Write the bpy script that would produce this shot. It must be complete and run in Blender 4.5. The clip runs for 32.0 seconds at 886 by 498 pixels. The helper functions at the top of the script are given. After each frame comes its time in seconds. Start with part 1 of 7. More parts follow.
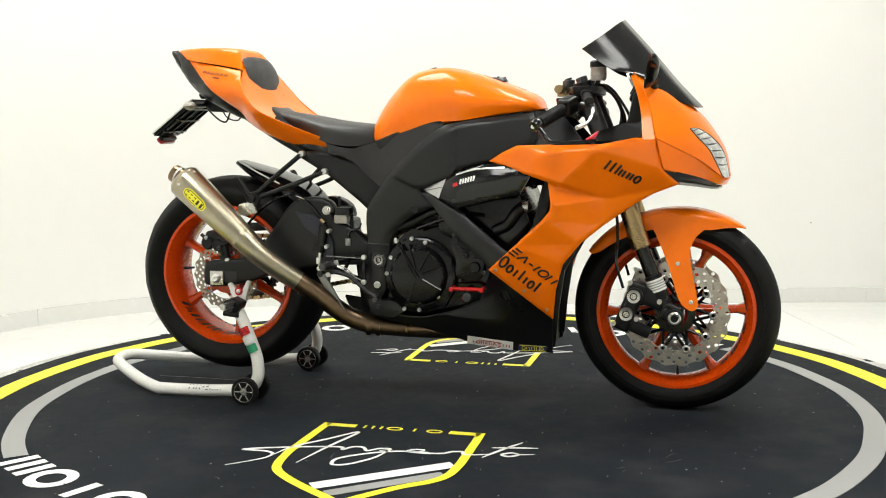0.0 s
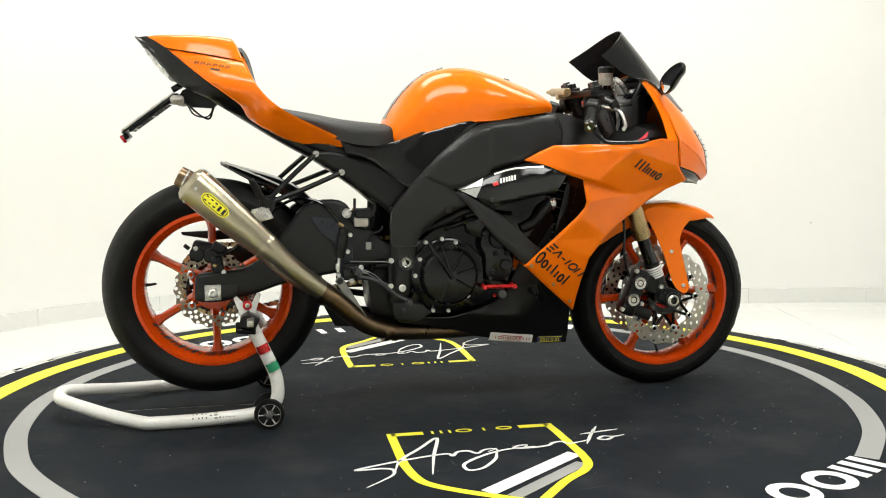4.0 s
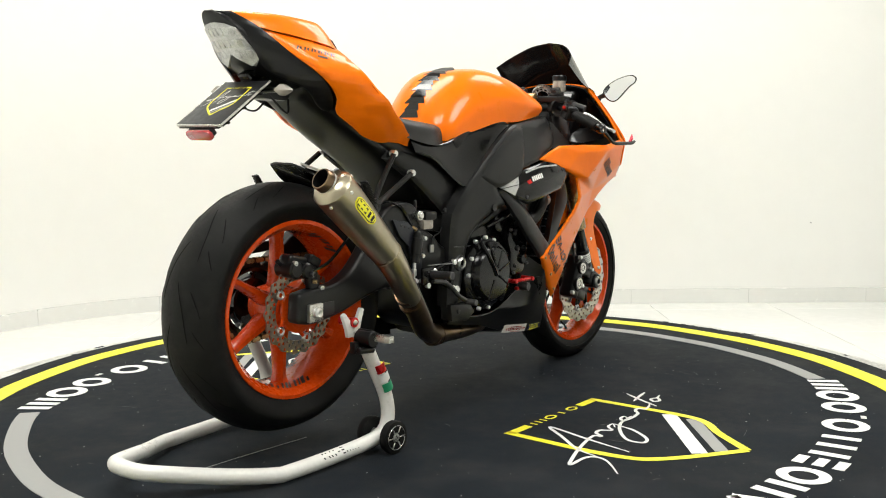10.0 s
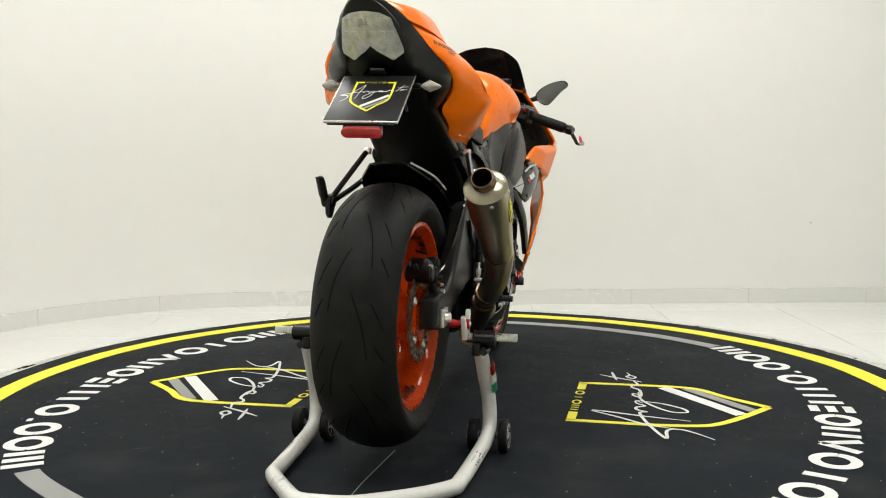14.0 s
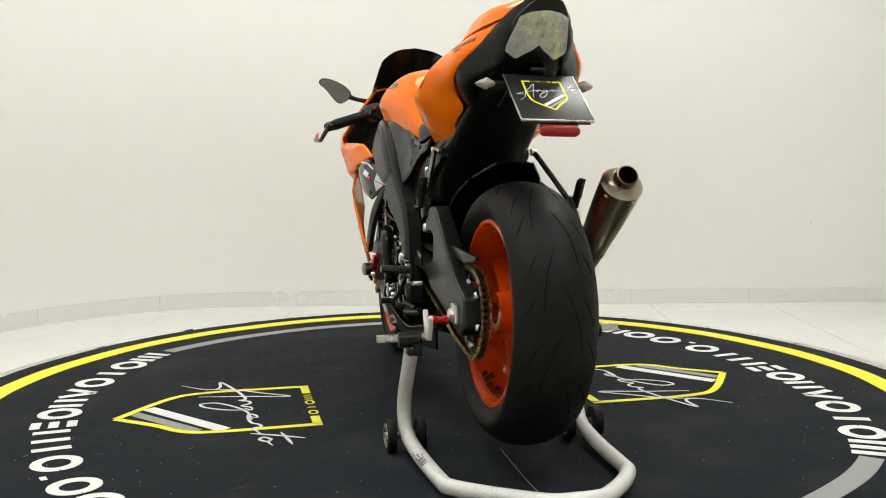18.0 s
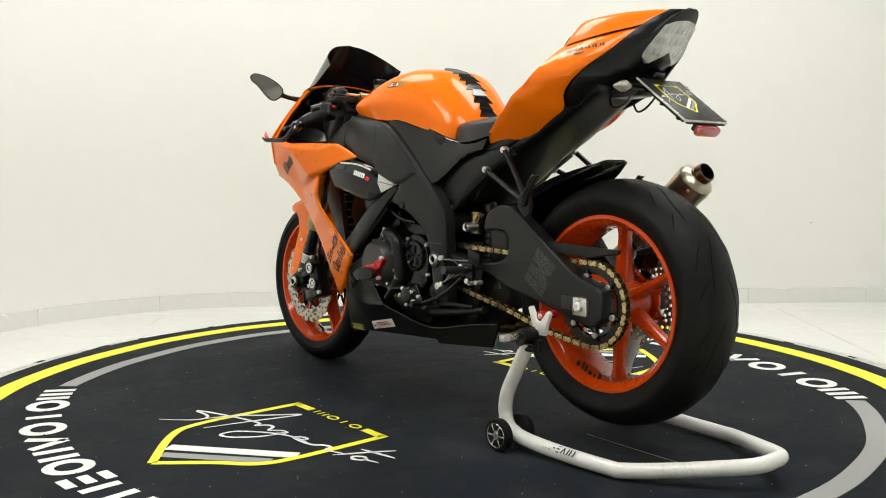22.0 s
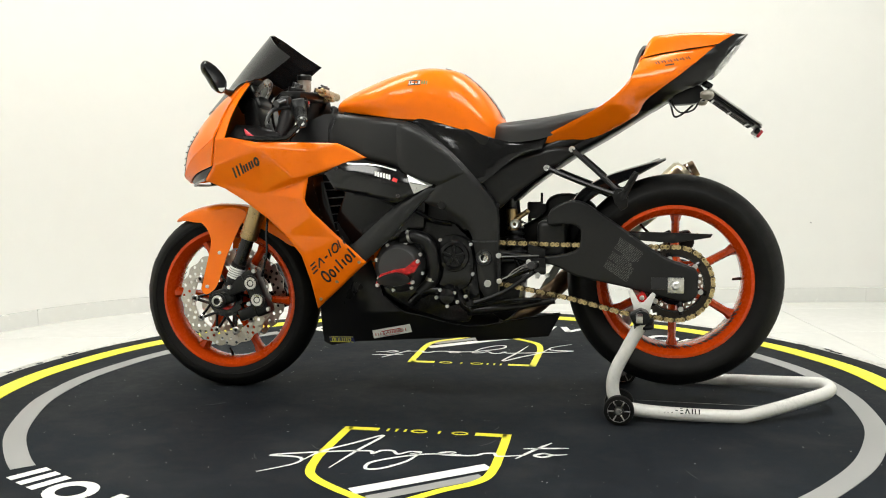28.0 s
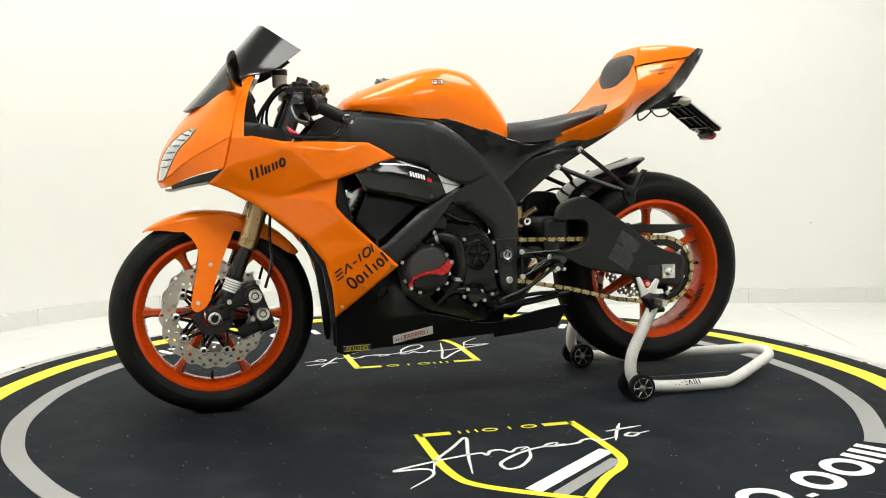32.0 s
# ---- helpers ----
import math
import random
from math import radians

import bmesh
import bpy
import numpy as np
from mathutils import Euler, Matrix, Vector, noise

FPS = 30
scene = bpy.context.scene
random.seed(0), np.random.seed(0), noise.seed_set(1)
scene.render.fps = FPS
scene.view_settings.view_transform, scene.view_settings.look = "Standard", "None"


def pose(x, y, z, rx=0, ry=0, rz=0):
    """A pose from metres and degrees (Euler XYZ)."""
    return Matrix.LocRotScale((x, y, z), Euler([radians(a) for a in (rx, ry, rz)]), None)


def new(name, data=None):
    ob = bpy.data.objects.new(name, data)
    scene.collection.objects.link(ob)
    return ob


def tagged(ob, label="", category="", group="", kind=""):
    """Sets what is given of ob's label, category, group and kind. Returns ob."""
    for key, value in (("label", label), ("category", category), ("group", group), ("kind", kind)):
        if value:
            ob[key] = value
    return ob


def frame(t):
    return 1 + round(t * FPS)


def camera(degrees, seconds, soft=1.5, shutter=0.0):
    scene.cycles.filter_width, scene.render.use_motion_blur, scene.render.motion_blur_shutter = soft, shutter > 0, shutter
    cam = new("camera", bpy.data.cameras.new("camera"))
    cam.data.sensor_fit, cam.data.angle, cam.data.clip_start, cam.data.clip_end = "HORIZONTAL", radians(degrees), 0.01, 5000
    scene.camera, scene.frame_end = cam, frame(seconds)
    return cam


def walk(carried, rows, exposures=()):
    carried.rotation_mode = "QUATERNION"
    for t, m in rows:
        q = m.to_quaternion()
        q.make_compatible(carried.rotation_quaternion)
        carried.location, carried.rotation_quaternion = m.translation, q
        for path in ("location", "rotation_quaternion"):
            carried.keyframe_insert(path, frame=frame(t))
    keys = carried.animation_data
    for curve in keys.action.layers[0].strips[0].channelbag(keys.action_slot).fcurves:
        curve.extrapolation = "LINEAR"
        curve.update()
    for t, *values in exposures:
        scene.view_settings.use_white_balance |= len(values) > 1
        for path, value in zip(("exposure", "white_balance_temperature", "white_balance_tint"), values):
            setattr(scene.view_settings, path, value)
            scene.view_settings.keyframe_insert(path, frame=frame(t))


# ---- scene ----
# The camera stands on a tripod; the turntable with all that is on it turns once in 54.9 s.
cam = camera(49.735, 32.0, soft=1.05)
CAM_POSE = Matrix.Translation((0, -2.988, 0.771)) @ pose(0, 0, 0, 0, 0, 0.060) @ pose(0, 0, 0, 84.070) @ pose(0, 0, 0, 0, 0, -0.444)
EXPOSURES = [(0.0, -0.20), (3.0, -0.18), (6.0, -0.11), (7.5, -0.15), (9.0, -0.20), (11.0, -0.20), (12.0, -0.39), (13.0, -0.46), (14.0, -0.56), (17.0, -0.62), (20.0, -0.61), (22.0, -0.48), (23.0, -0.45), (24.0, -0.34), (25.0, -0.33), (28.0, -0.29), (32.0, -0.26)]
walk(cam, [(0.0, CAM_POSE), (32.0, CAM_POSE)], EXPOSURES)


def turn_angle(t):
    return 90.165 + 6.5551 * (t - 16)


# ---- world and light: a closed white studio under ceiling panels ----
world = bpy.data.worlds.new("studio_world")
scene.world = world
world.use_nodes = True
wn = world.node_tree.nodes
sky = wn.new("ShaderNodeTexSky")
sky.sky_type, sky.sun_disc, sky.sun_elevation = "NISHITA", False, radians(40)
wn["Background"].inputs[1].default_value = 0.1
world.node_tree.links.new(sky.outputs[0], wn["Background"].inputs[0])
FLOOR_Z = -0.02
CEIL_Z = 2.9
PANELS = [(x, y) for y in (-1.85, 0.50) for x in (-0.85, 1.30)]
PANEL_WATTS = 34.5
for px, py in PANELS:
    lamp = bpy.data.lights.new("ceiling_panel_light", "AREA")
    lamp.shape, lamp.size, lamp.size_y, lamp.energy, lamp.color = "RECTANGLE", 1.2, 0.9, PANEL_WATTS, (0.935, 0.966, 0.966)
    ob = new("ceiling_panel_light", lamp)
    ob.matrix_world = pose(px, py, CEIL_Z - 0.06)
    tagged(ob, "white ceiling light panel", "light", kind="structure")


# ---- materials ----
def mat(name, color, rough=0.5, metal=0.0, coat=0.0, coat_rough=0.05, vary=0.12, scale=6.0, bump=0.0, bump_scale=180.0,
        rough_vary=0.1, spec=0.5, dust=0.0):
    """A surface with broad and fine variation of colour and gloss, and a fine relief."""
    m = bpy.data.materials.new(name)
    m.use_nodes = True
    nt = m.node_tree
    b = nt.nodes["Principled BSDF"]
    tc = nt.nodes.new("ShaderNodeTexCoord")
    n1, n2 = nt.nodes.new("ShaderNodeTexNoise"), nt.nodes.new("ShaderNodeTexNoise")
    n1.inputs["Scale"].default_value, n2.inputs["Scale"].default_value = scale, scale * 13
    n1.inputs["Detail"].default_value = n2.inputs["Detail"].default_value = 4
    add = nt.nodes.new("ShaderNodeMath")
    add.operation = "ADD"
    for n, i in ((n1, 0), (n2, 1)):
        nt.links.new(tc.outputs["Object"], n.inputs["Vector"])
        nt.links.new(n.outputs["Fac"], add.inputs[i])
    ramp = nt.nodes.new("ShaderNodeMapRange")
    ramp.inputs["From Min"].default_value, ramp.inputs["From Max"].default_value = 0.7, 1.3
    ramp.inputs["To Min"].default_value, ramp.inputs["To Max"].default_value = 1 - vary, 1 + vary
    nt.links.new(add.outputs[0], ramp.inputs["Value"])
    mul = nt.nodes.new("ShaderNodeVectorMath")
    mul.operation = "SCALE"
    mul.inputs[0].default_value = color
    nt.links.new(ramp.outputs[0], mul.inputs["Scale"])
    last = mul.outputs["Vector"]
    if dust:
        mix = nt.nodes.new("ShaderNodeMix")
        mix.data_type = "RGBA"
        n3 = nt.nodes.new("ShaderNodeTexNoise")
        n3.inputs["Scale"].default_value, n3.inputs["Detail"].default_value = scale * 2.3, 8
        r3 = nt.nodes.new("ShaderNodeMapRange")
        r3.inputs["From Min"].default_value, r3.inputs["From Max"].default_value, r3.inputs["To Max"].default_value = 0.48, 0.8, dust
        nt.links.new(tc.outputs["Object"], n3.inputs["Vector"])
        nt.links.new(n3.outputs["Fac"], r3.inputs["Value"])
        nt.links.new(r3.outputs[0], mix.inputs["Factor"])
        nt.links.new(last, mix.inputs["A"])
        mix.inputs["B"].default_value = (0.32, 0.3, 0.27, 1)
        last = mix.outputs["Result"]
    nt.links.new(last, b.inputs["Base Color"])
    rr = nt.nodes.new("ShaderNodeMapRange")
    rr.inputs["From Min"].default_value, rr.inputs["From Max"].default_value = 0.7, 1.3
    rr.inputs["To Min"].default_value, rr.inputs["To Max"].default_value = max(rough - rough_vary, 0.02), min(rough + rough_vary, 1)
    nt.links.new(add.outputs[0], rr.inputs["Value"])
    nt.links.new(rr.outputs[0], b.inputs["Roughness"])
    b.inputs["Metallic"].default_value = metal
    b.inputs["Specular IOR Level"].default_value = spec
    b.inputs["Coat Weight"].default_value, b.inputs["Coat Roughness"].default_value = coat, coat_rough
    if bump:
        n4, bp = nt.nodes.new("ShaderNodeTexNoise"), nt.nodes.new("ShaderNodeBump")
        n4.inputs["Scale"].default_value, n4.inputs["Detail"].default_value = bump_scale, 5
        nt.links.new(tc.outputs["Object"], n4.inputs["Vector"])
        bp.inputs["Strength"].default_value, bp.inputs["Distance"].default_value = bump, 0.002
        nt.links.new(n4.outputs["Fac"], bp.inputs["Height"])
        nt.links.new(bp.outputs[0], b.inputs["Normal"])
    return m


ORANGE = mat("orange_paint", (0.96, 0.188, 0.002), 0.30, 0.0, 0.40, 0.03, 0.03, 3, 0.0, rough_vary=0.03, spec=0.10)
WHEEL_ORANGE = mat("orange_wheel_paint", (0.60, 0.056, 0.002), 0.26, 0.0, 0.5, 0.06, 0.06, 9, 0.0, 300, dust=0.012, spec=0.12)
BLACK = mat("black_plastic", (0.0040, 0.0040, 0.0044), 0.31, 0, 0, 0, 0.10, 7, 0.0, dust=0.003, rough_vary=0.025, spec=0.32)
BLACK_GLOSS = mat("black_gloss", (0.004, 0.004, 0.0045), 0.09, 0, 0, 0, 0.1, 6, 0.0, rough_vary=0.015, spec=0.45)
PLASTIC_GLOSS = mat("shiny_black_plastic", (0.005, 0.005, 0.0055), 0.12, 0, 0, 0, 0.1, 8, 0.0, rough_vary=0.02, spec=0.42)
FRAME_GREY = mat("satin_grey_frame", (0.0150, 0.0153, 0.0157), 0.34, 0.0, 0, 0, 0.06, 9, 0.02, 700, rough_vary=0.02, spec=0.30)
ARM_GREY = mat("satin_black_swingarm", (0.0105, 0.0107, 0.0110), 0.34, 0.0, 0, 0, 0.08, 9, 0.0, rough_vary=0.03, spec=0.30)
ENGINE = mat("black_engine", (0.0036, 0.0036, 0.0040), 0.15, 0.0, 0, 0, 0.08, 9, 0.0, rough_vary=0.03, spec=0.30)
ALLOY = mat("dull_alloy", (0.30, 0.30, 0.29), 0.38, 0.7, 0, 0, 0.15, 30, 0.05, 400)
DARK_METAL = mat("dark_metal", (0.07, 0.07, 0.073), 0.34, 0.8, 0, 0, 0.2, 30, 0.05, 400)
STEEL = mat("brushed_steel", (0.62, 0.61, 0.58), 0.30, 1, 0, 0, 0.1, 30, 0.05, 500)
DISC = mat("brake_steel", (0.50, 0.47, 0.42), 0.36, 1, 0, 0, 0.12, 40, 0.05, 700)
REAR_DISC = mat("browned_brake_steel", (0.26, 0.215, 0.165), 0.38, 1, 0, 0, 0.15, 40, 0.05, 700)
CHROME = mat("bolt_steel", (0.85, 0.85, 0.83), 0.38, 1, 0, 0, 0.06, 60)
TITAN = mat("titanium_exhaust", (0.43, 0.385, 0.285), 0.31, 1, 0, 0, 0.07, 5, 0.0, 400, rough_vary=0.012)
PIPE = mat("heat_stained_pipe", (0.20, 0.138, 0.088), 0.30, 1, 0, 0, 0.14, 5, 0.0, 300, rough_vary=0.03)
GOLD = mat("gold_anodised", (0.40, 0.29, 0.15), 0.32, 1, 0, 0, 0.1, 20)
CHAIN = mat("gold_chain", (0.60, 0.47, 0.24), 0.30, 1, 0, 0, 0.15, 60)
CHAIN_DARK = mat("oily_chain", (0.10, 0.075, 0.04), 0.4, 0.9, 0, 0, 0.2, 60)
RUST = mat("worn_sprocket", (0.030, 0.024, 0.020), 0.45, 0.6, 0, 0, 0.3, 40, 0.1, 300)
RUBBER = mat("tyre_rubber", (0.0058, 0.0058, 0.0056), 0.55, 0, 0, 0, 0.28, 10, 0.10, 500, dust=0.016, spec=0.16)
GROOVE = mat("tread_groove", (0.0065, 0.0065, 0.0065), 0.9, spec=0.05)
SEAT = mat("black_vinyl", (0.014, 0.014, 0.0145), 0.5, 0, 0, 0, 0.12, 9, 0.18, 600)
RED = mat("red_anodised", (0.55, 0.012, 0.012), 0.3, 0.5, 0.3, 0.1)
PINK = mat("red_guard_end", (0.62, 0.022, 0.045), 0.32)
GREEN = mat("green_print", (0.02, 0.30, 0.14), 0.5)
WHITE = mat("white_print", (0.80, 0.80, 0.78), 0.4, vary=0.03)
WHITE_PAINT = mat("white_stand_paint", (0.78, 0.77, 0.74), 0.35, 0, 0.4, 0.1, 0.05, 9, 0.03, 300, dust=0.05)
INK = mat("black_print", (0.012, 0.012, 0.014), 0.4)
NAVY = mat("navy_label", (0.015, 0.02, 0.10), 0.4)
YELLOW = mat("yellow_print", (0.90, 0.83, 0.03), 0.5, vary=0.05, scale=4, dust=0.04)
CASE_GREY = mat("grey_case_paint", (0.040, 0.040, 0.041), 0.42, 0.2, 0, 0, 0.06, 12, 0.0, rough_vary=0.03)
HEEL = mat("blue_black_plate", (0.020, 0.022, 0.030), 0.32, 0.4, 0, 0, 0.08, 20, 0.0, rough_vary=0.03)
GREY_PRINT = mat("grey_print", (0.30, 0.30, 0.295), 0.55, vary=0.08, scale=5, dust=0.06)
WORN_PRINT = mat("worn_label_print", (0.15, 0.15, 0.147), 0.45, 0.3, vary=0.35, scale=25)
MAT_WHITE = mat("white_mat_print", (0.80, 0.80, 0.78), 0.55, vary=0.05, scale=5)
MAT = mat("navy_black_mat", (0.0122, 0.0150, 0.0192), 0.7, 0, 0, 0, 0.35, 2.2, 0.3, 260, dust=0.05, spec=0.06)
SCUFF = mat("grey_scuff", (0.06, 0.062, 0.065), 0.7)
RIM_EDGE = mat("scuffed_rim", (0.52, 0.51, 0.48), 0.5, 0, 0, 0, 0.45, 6, 0.2, 90)
HEADLAMP = mat("headlamp_lens", (0.62, 0.63, 0.62), 0.08, 0.7, 1, 0.02, 0.5, 60, 0.4, 90)
SMOKE = mat("smoked_reservoir", (0.36, 0.33, 0.29), 0.25)
LENS = mat("clear_lamp_lens", (0.50, 0.50, 0.485), 0.14, 0.25, 1, 0.03, 0.35, 38, 0.30, 45)
RED_LENS = mat("red_reflector", (0.42, 0.012, 0.02), 0.16, 0, 1, 0.04, 0.2, 60, 0.3, 250)
# base greyed to dim the reflection, as if the room were darker
MIRROR = mat("tinted_mirror_glass", (0.58, 0.59, 0.59), 0.03, 1, vary=0.01, rough_vary=0.01)
SILVER_DECAL_GLINT = mat("silver_decal", (0.55, 0.55, 0.54), 0.32, 0.4, vary=0.1, scale=20)
WALL = mat("white_wall_paint", (0.80, 0.797, 0.77), 0.75, 0, 0, 0, 0.012, 0.8, 0.06, 120, rough_vary=0.05)
# ceiling out of view, grey to hold down bounce and reflections
CEIL = mat("pale_ceiling", (0.36, 0.36, 0.35), 0.9)
# tone of the added walls, set for bounce light and reflections
UNSEEN_WALL = mat("pale_wall", (0.72, 0.72, 0.70), 0.8)
SKIRT = mat("white_skirting_tile", (0.74, 0.74, 0.71), 0.22, 0, 0, 0, 0.02, 2)
TILE = mat("white_glossy_tile", (0.78, 0.78, 0.75), 0.13, 0, 0, 0, 0.02, 1.5, 0.0, rough_vary=0.04)
GROUT = mat("grey_grout", (0.50, 0.50, 0.47), 0.8)


def tinted(name, color, rough):
    m = bpy.data.materials.new(name)
    m.use_nodes = True
    b = m.node_tree.nodes["Principled BSDF"]
    b.inputs["Base Color"].default_value = (*color, 1)
    b.inputs["Roughness"].default_value = rough
    b.inputs["Transmission Weight"].default_value = 0.07
    b.inputs["Coat Weight"].default_value = 0.0
    b.inputs["Specular IOR Level"].default_value = 0.35
    return m


SCREEN = tinted("smoked_screen", (0.012, 0.012, 0.013), 0.16)
DEEP_ORANGE = mat("dull_orange_print", (0.80, 0.125, 0.003), 0.4, 0, 0.6, 0.03, 0.03, 3)
PANEL_GLOW = bpy.data.materials.new("light_panel")
PANEL_GLOW.use_nodes = True
pb = PANEL_GLOW.node_tree.nodes["Principled BSDF"]
pb.inputs["Emission Color"].default_value = (1.0, 0.95, 0.80, 1)
pb.inputs["Emission Strength"].default_value = 6.0


from mathutils.bvhtree import BVHTree
from mathutils.geometry import tessellate_polygon


# ---- building blocks: each gives (vertices, faces) ----
def join(*geos):
    V, F = [], []
    for v, f in geos:
        k = len(V)
        V += [tuple(p) for p in v]
        F += [tuple(i + k for i in q) for q in f]
    return V, F


def move(geo, m):
    return [tuple(m @ Vector(p)) for p in geo[0]], geo[1]


def spline(pts, n=6, closed=False):
    p = np.array(pts, float)
    k = len(p)
    if k < 3 and not closed:
        return np.array([p[0] + (p[-1] - p[0]) * i / n for i in range(n + 1)])
    out = []
    for i in range(k if closed else k - 1):
        if closed:
            a, b, c, d = p[i - 1], p[i], p[(i + 1) % k], p[(i + 2) % k]
        else:
            b, c = p[i], p[i + 1]
            a = p[i - 1] if i else 2 * b - c
            d = p[i + 2] if i + 2 < k else 2 * c - b
        for j in range(n):
            t = j / n
            out.append(0.5 * (2 * b + (c - a) * t + (2 * a - 5 * b + 4 * c - d) * t * t + (3 * b - a - 3 * c + d) * t ** 3))
    if not closed:
        out.append(p[-1])
    return np.array(out)


def tube(path, r, seg=12, n=6, smooth=True, caps=True, squash=1.0):
    """A round bar along a path; r is one radius or one for each point."""
    path = [tuple(q) for q in path]
    rs = list(r) if isinstance(r, (list, tuple)) else [r] * len(path)
    c = spline([(*q, k) for q, k in zip(path, rs)], n) if smooth else np.array([(*q, k) for q, k in zip(path, rs)])
    pts, rad = c[:, :3], c[:, 3]
    V, F = [], []
    up = None
    for i, q in enumerate(pts):
        d = Vector(pts[min(i + 1, len(pts) - 1)] - pts[max(i - 1, 0)]).normalized()
        if up is None:
            up = d.orthogonal().normalized()
        up = (up - d * up.dot(d)).normalized()
        side = d.cross(up)
        for s in range(seg):
            a = 2 * math.pi * s / seg
            V.append(tuple(Vector(q) + (up * math.cos(a) + side * math.sin(a) * squash) * max(rad[i], 1e-5)))
    for i in range(len(pts) - 1):
        for s in range(seg):
            a, b = i * seg + s, i * seg + (s + 1) % seg
            F.append((a, b, b + seg, a + seg))
    if caps:
        F.append(tuple(reversed(range(seg))))
        F.append(tuple(range((len(pts) - 1) * seg, len(pts) * seg)))
    return V, F


def lathe(profile, n=48, at=(0, 0, 0), axis="y", closed=False, start=0.0, sweep=360.0):
    """A profile of (radius, place along the axis) turned about the axis through a point."""
    V, F = [], []
    k = len(profile)
    full = abs(sweep - 360) < 1e-6
    rows = n if full else n + 1
    for i in range(rows):
        a = radians(start + sweep * i / n)
        for r, h in profile:
            u, w = r * math.cos(a), r * math.sin(a)
            p = (u, h, w) if axis == "y" else ((h, u, w) if axis == "x" else (u, w, h))
            V.append((p[0] + at[0], p[1] + at[1], p[2] + at[2]))
    for i in range(n):
        j = (i + 1) % rows
        for s in range(k if closed else k - 1):
            t = (s + 1) % k
            q = (i * k + s, i * k + t, j * k + t, j * k + s)
            F.append(q if axis == "y" else tuple(reversed(q)))
    return V, F


def rod(a, b, r, seg=14, cham=0.0015):
    """A straight round bar with chamfered ends."""
    a, b = Vector(a), Vector(b)
    d = (b - a).normalized()
    c = min(cham, r * 0.4)
    return tube([a, a + d * c, b - d * c, b], [r - c, r, r, r - c], seg, smooth=False)


def bolt(at, to, r=0.007, h=0.006):
    """A socket screw: a head with a recessed middle, along a direction."""
    a, d = Vector(at), Vector(to).normalized()
    p = [a - d * 0.004, a + d * h * 0.8, a + d * h, a + d * h, a + d * (h * 0.45)]
    return tube(p, [r, r, r * 0.85, r * 0.5, r * 0.42], 10, smooth=False)


def bevelled(bm, width, seg=1):
    if width > 0:
        es = [e for e in bm.edges if len(e.link_faces) == 2 and e.calc_face_angle(0) > 0.6]
        bmesh.ops.bevel(bm, geom=es, offset=width, segments=seg, affect="EDGES", profile=0.6, clamp_overlap=True)


def taken(bm):
    bmesh.ops.recalc_face_normals(bm, faces=bm.faces)
    bm.verts.index_update()
    out = [tuple(v.co) for v in bm.verts], [tuple(v.index for v in f.verts) for f in bm.faces]
    bm.free()
    return out


def prism(outline, y0, y1, width=0.003, seg=2, plane="xz"):
    """A plate of the given outline between two depths, with rounded edges."""
    bm = bmesh.new()
    put = {"xz": lambda a, b, d: (a, d, b), "xy": lambda a, b, d: (a, b, d), "yz": lambda a, b, d: (d, a, b)}[plane]
    vs = [bm.verts.new(put(a, b, y0)) for a, b in outline]
    f = bm.faces.new(vs)
    ext = bmesh.ops.extrude_face_region(bm, geom=[f])
    shift = Vector(put(0, 0, y1)) - Vector(put(0, 0, y0))
    bmesh.ops.translate(bm, vec=shift, verts=[v for v in ext["geom"] if isinstance(v, bmesh.types.BMVert)])
    bmesh.ops.recalc_face_normals(bm, faces=bm.faces)
    bevelled(bm, width, seg)
    return taken(bm)


def box(size, at=(0, 0, 0), width=0.003, seg=2, turn=(0, 0, 0)):
    bm = bmesh.new()
    bmesh.ops.create_cube(bm, size=1.0)
    bmesh.ops.scale(bm, vec=size, verts=bm.verts)
    bevelled(bm, width, seg)
    bmesh.ops.transform(bm, matrix=pose(*at, *turn), verts=bm.verts)
    return taken(bm)


def surf(points):
    """A smooth sheet over (x, z): the distance from the middle plane, through points of (x, z, distance)."""
    p = np.array(points, float)
    d = np.linalg.norm(p[:, None, :2] - p[None, :, :2], axis=2)
    k = np.where(d > 0, d ** 2 * np.log(d + 1e-9), 0)
    n = len(p)
    A = np.zeros((n + 3, n + 3))
    A[:n, :n] = k + np.eye(n) * 2e-4
    A[:n, n], A[n, :n] = 1, 1
    A[:n, n + 1:], A[n + 1:, :n] = p[:, :2], p[:, :2].T
    w = np.linalg.solve(A, np.concatenate([p[:, 2], np.zeros(3)]))

    def at(x, z):
        r = np.hypot(p[:, 0] - x, p[:, 1] - z)
        return float(w[:n] @ np.where(r > 0, r ** 2 * np.log(r + 1e-9), 0) + w[n] + w[n + 1] * x + w[n + 2] * z)
    return at


def smooth_outline(pts, n=3, sharp=()):
    """A closed outline rounded between its points, but for those named sharp."""
    k = len(pts)
    if not sharp:
        return [tuple(q) for q in spline(pts, n, True)]
    out = []
    marks = sorted(sharp)
    for i, m in enumerate(marks):
        nxt = marks[(i + 1) % len(marks)]
        run = [pts[j % k] for j in range(m, (nxt if nxt > m else nxt + k) + 1)]
        out += [tuple(q) for q in spline(run, n)][:-1]
    return out


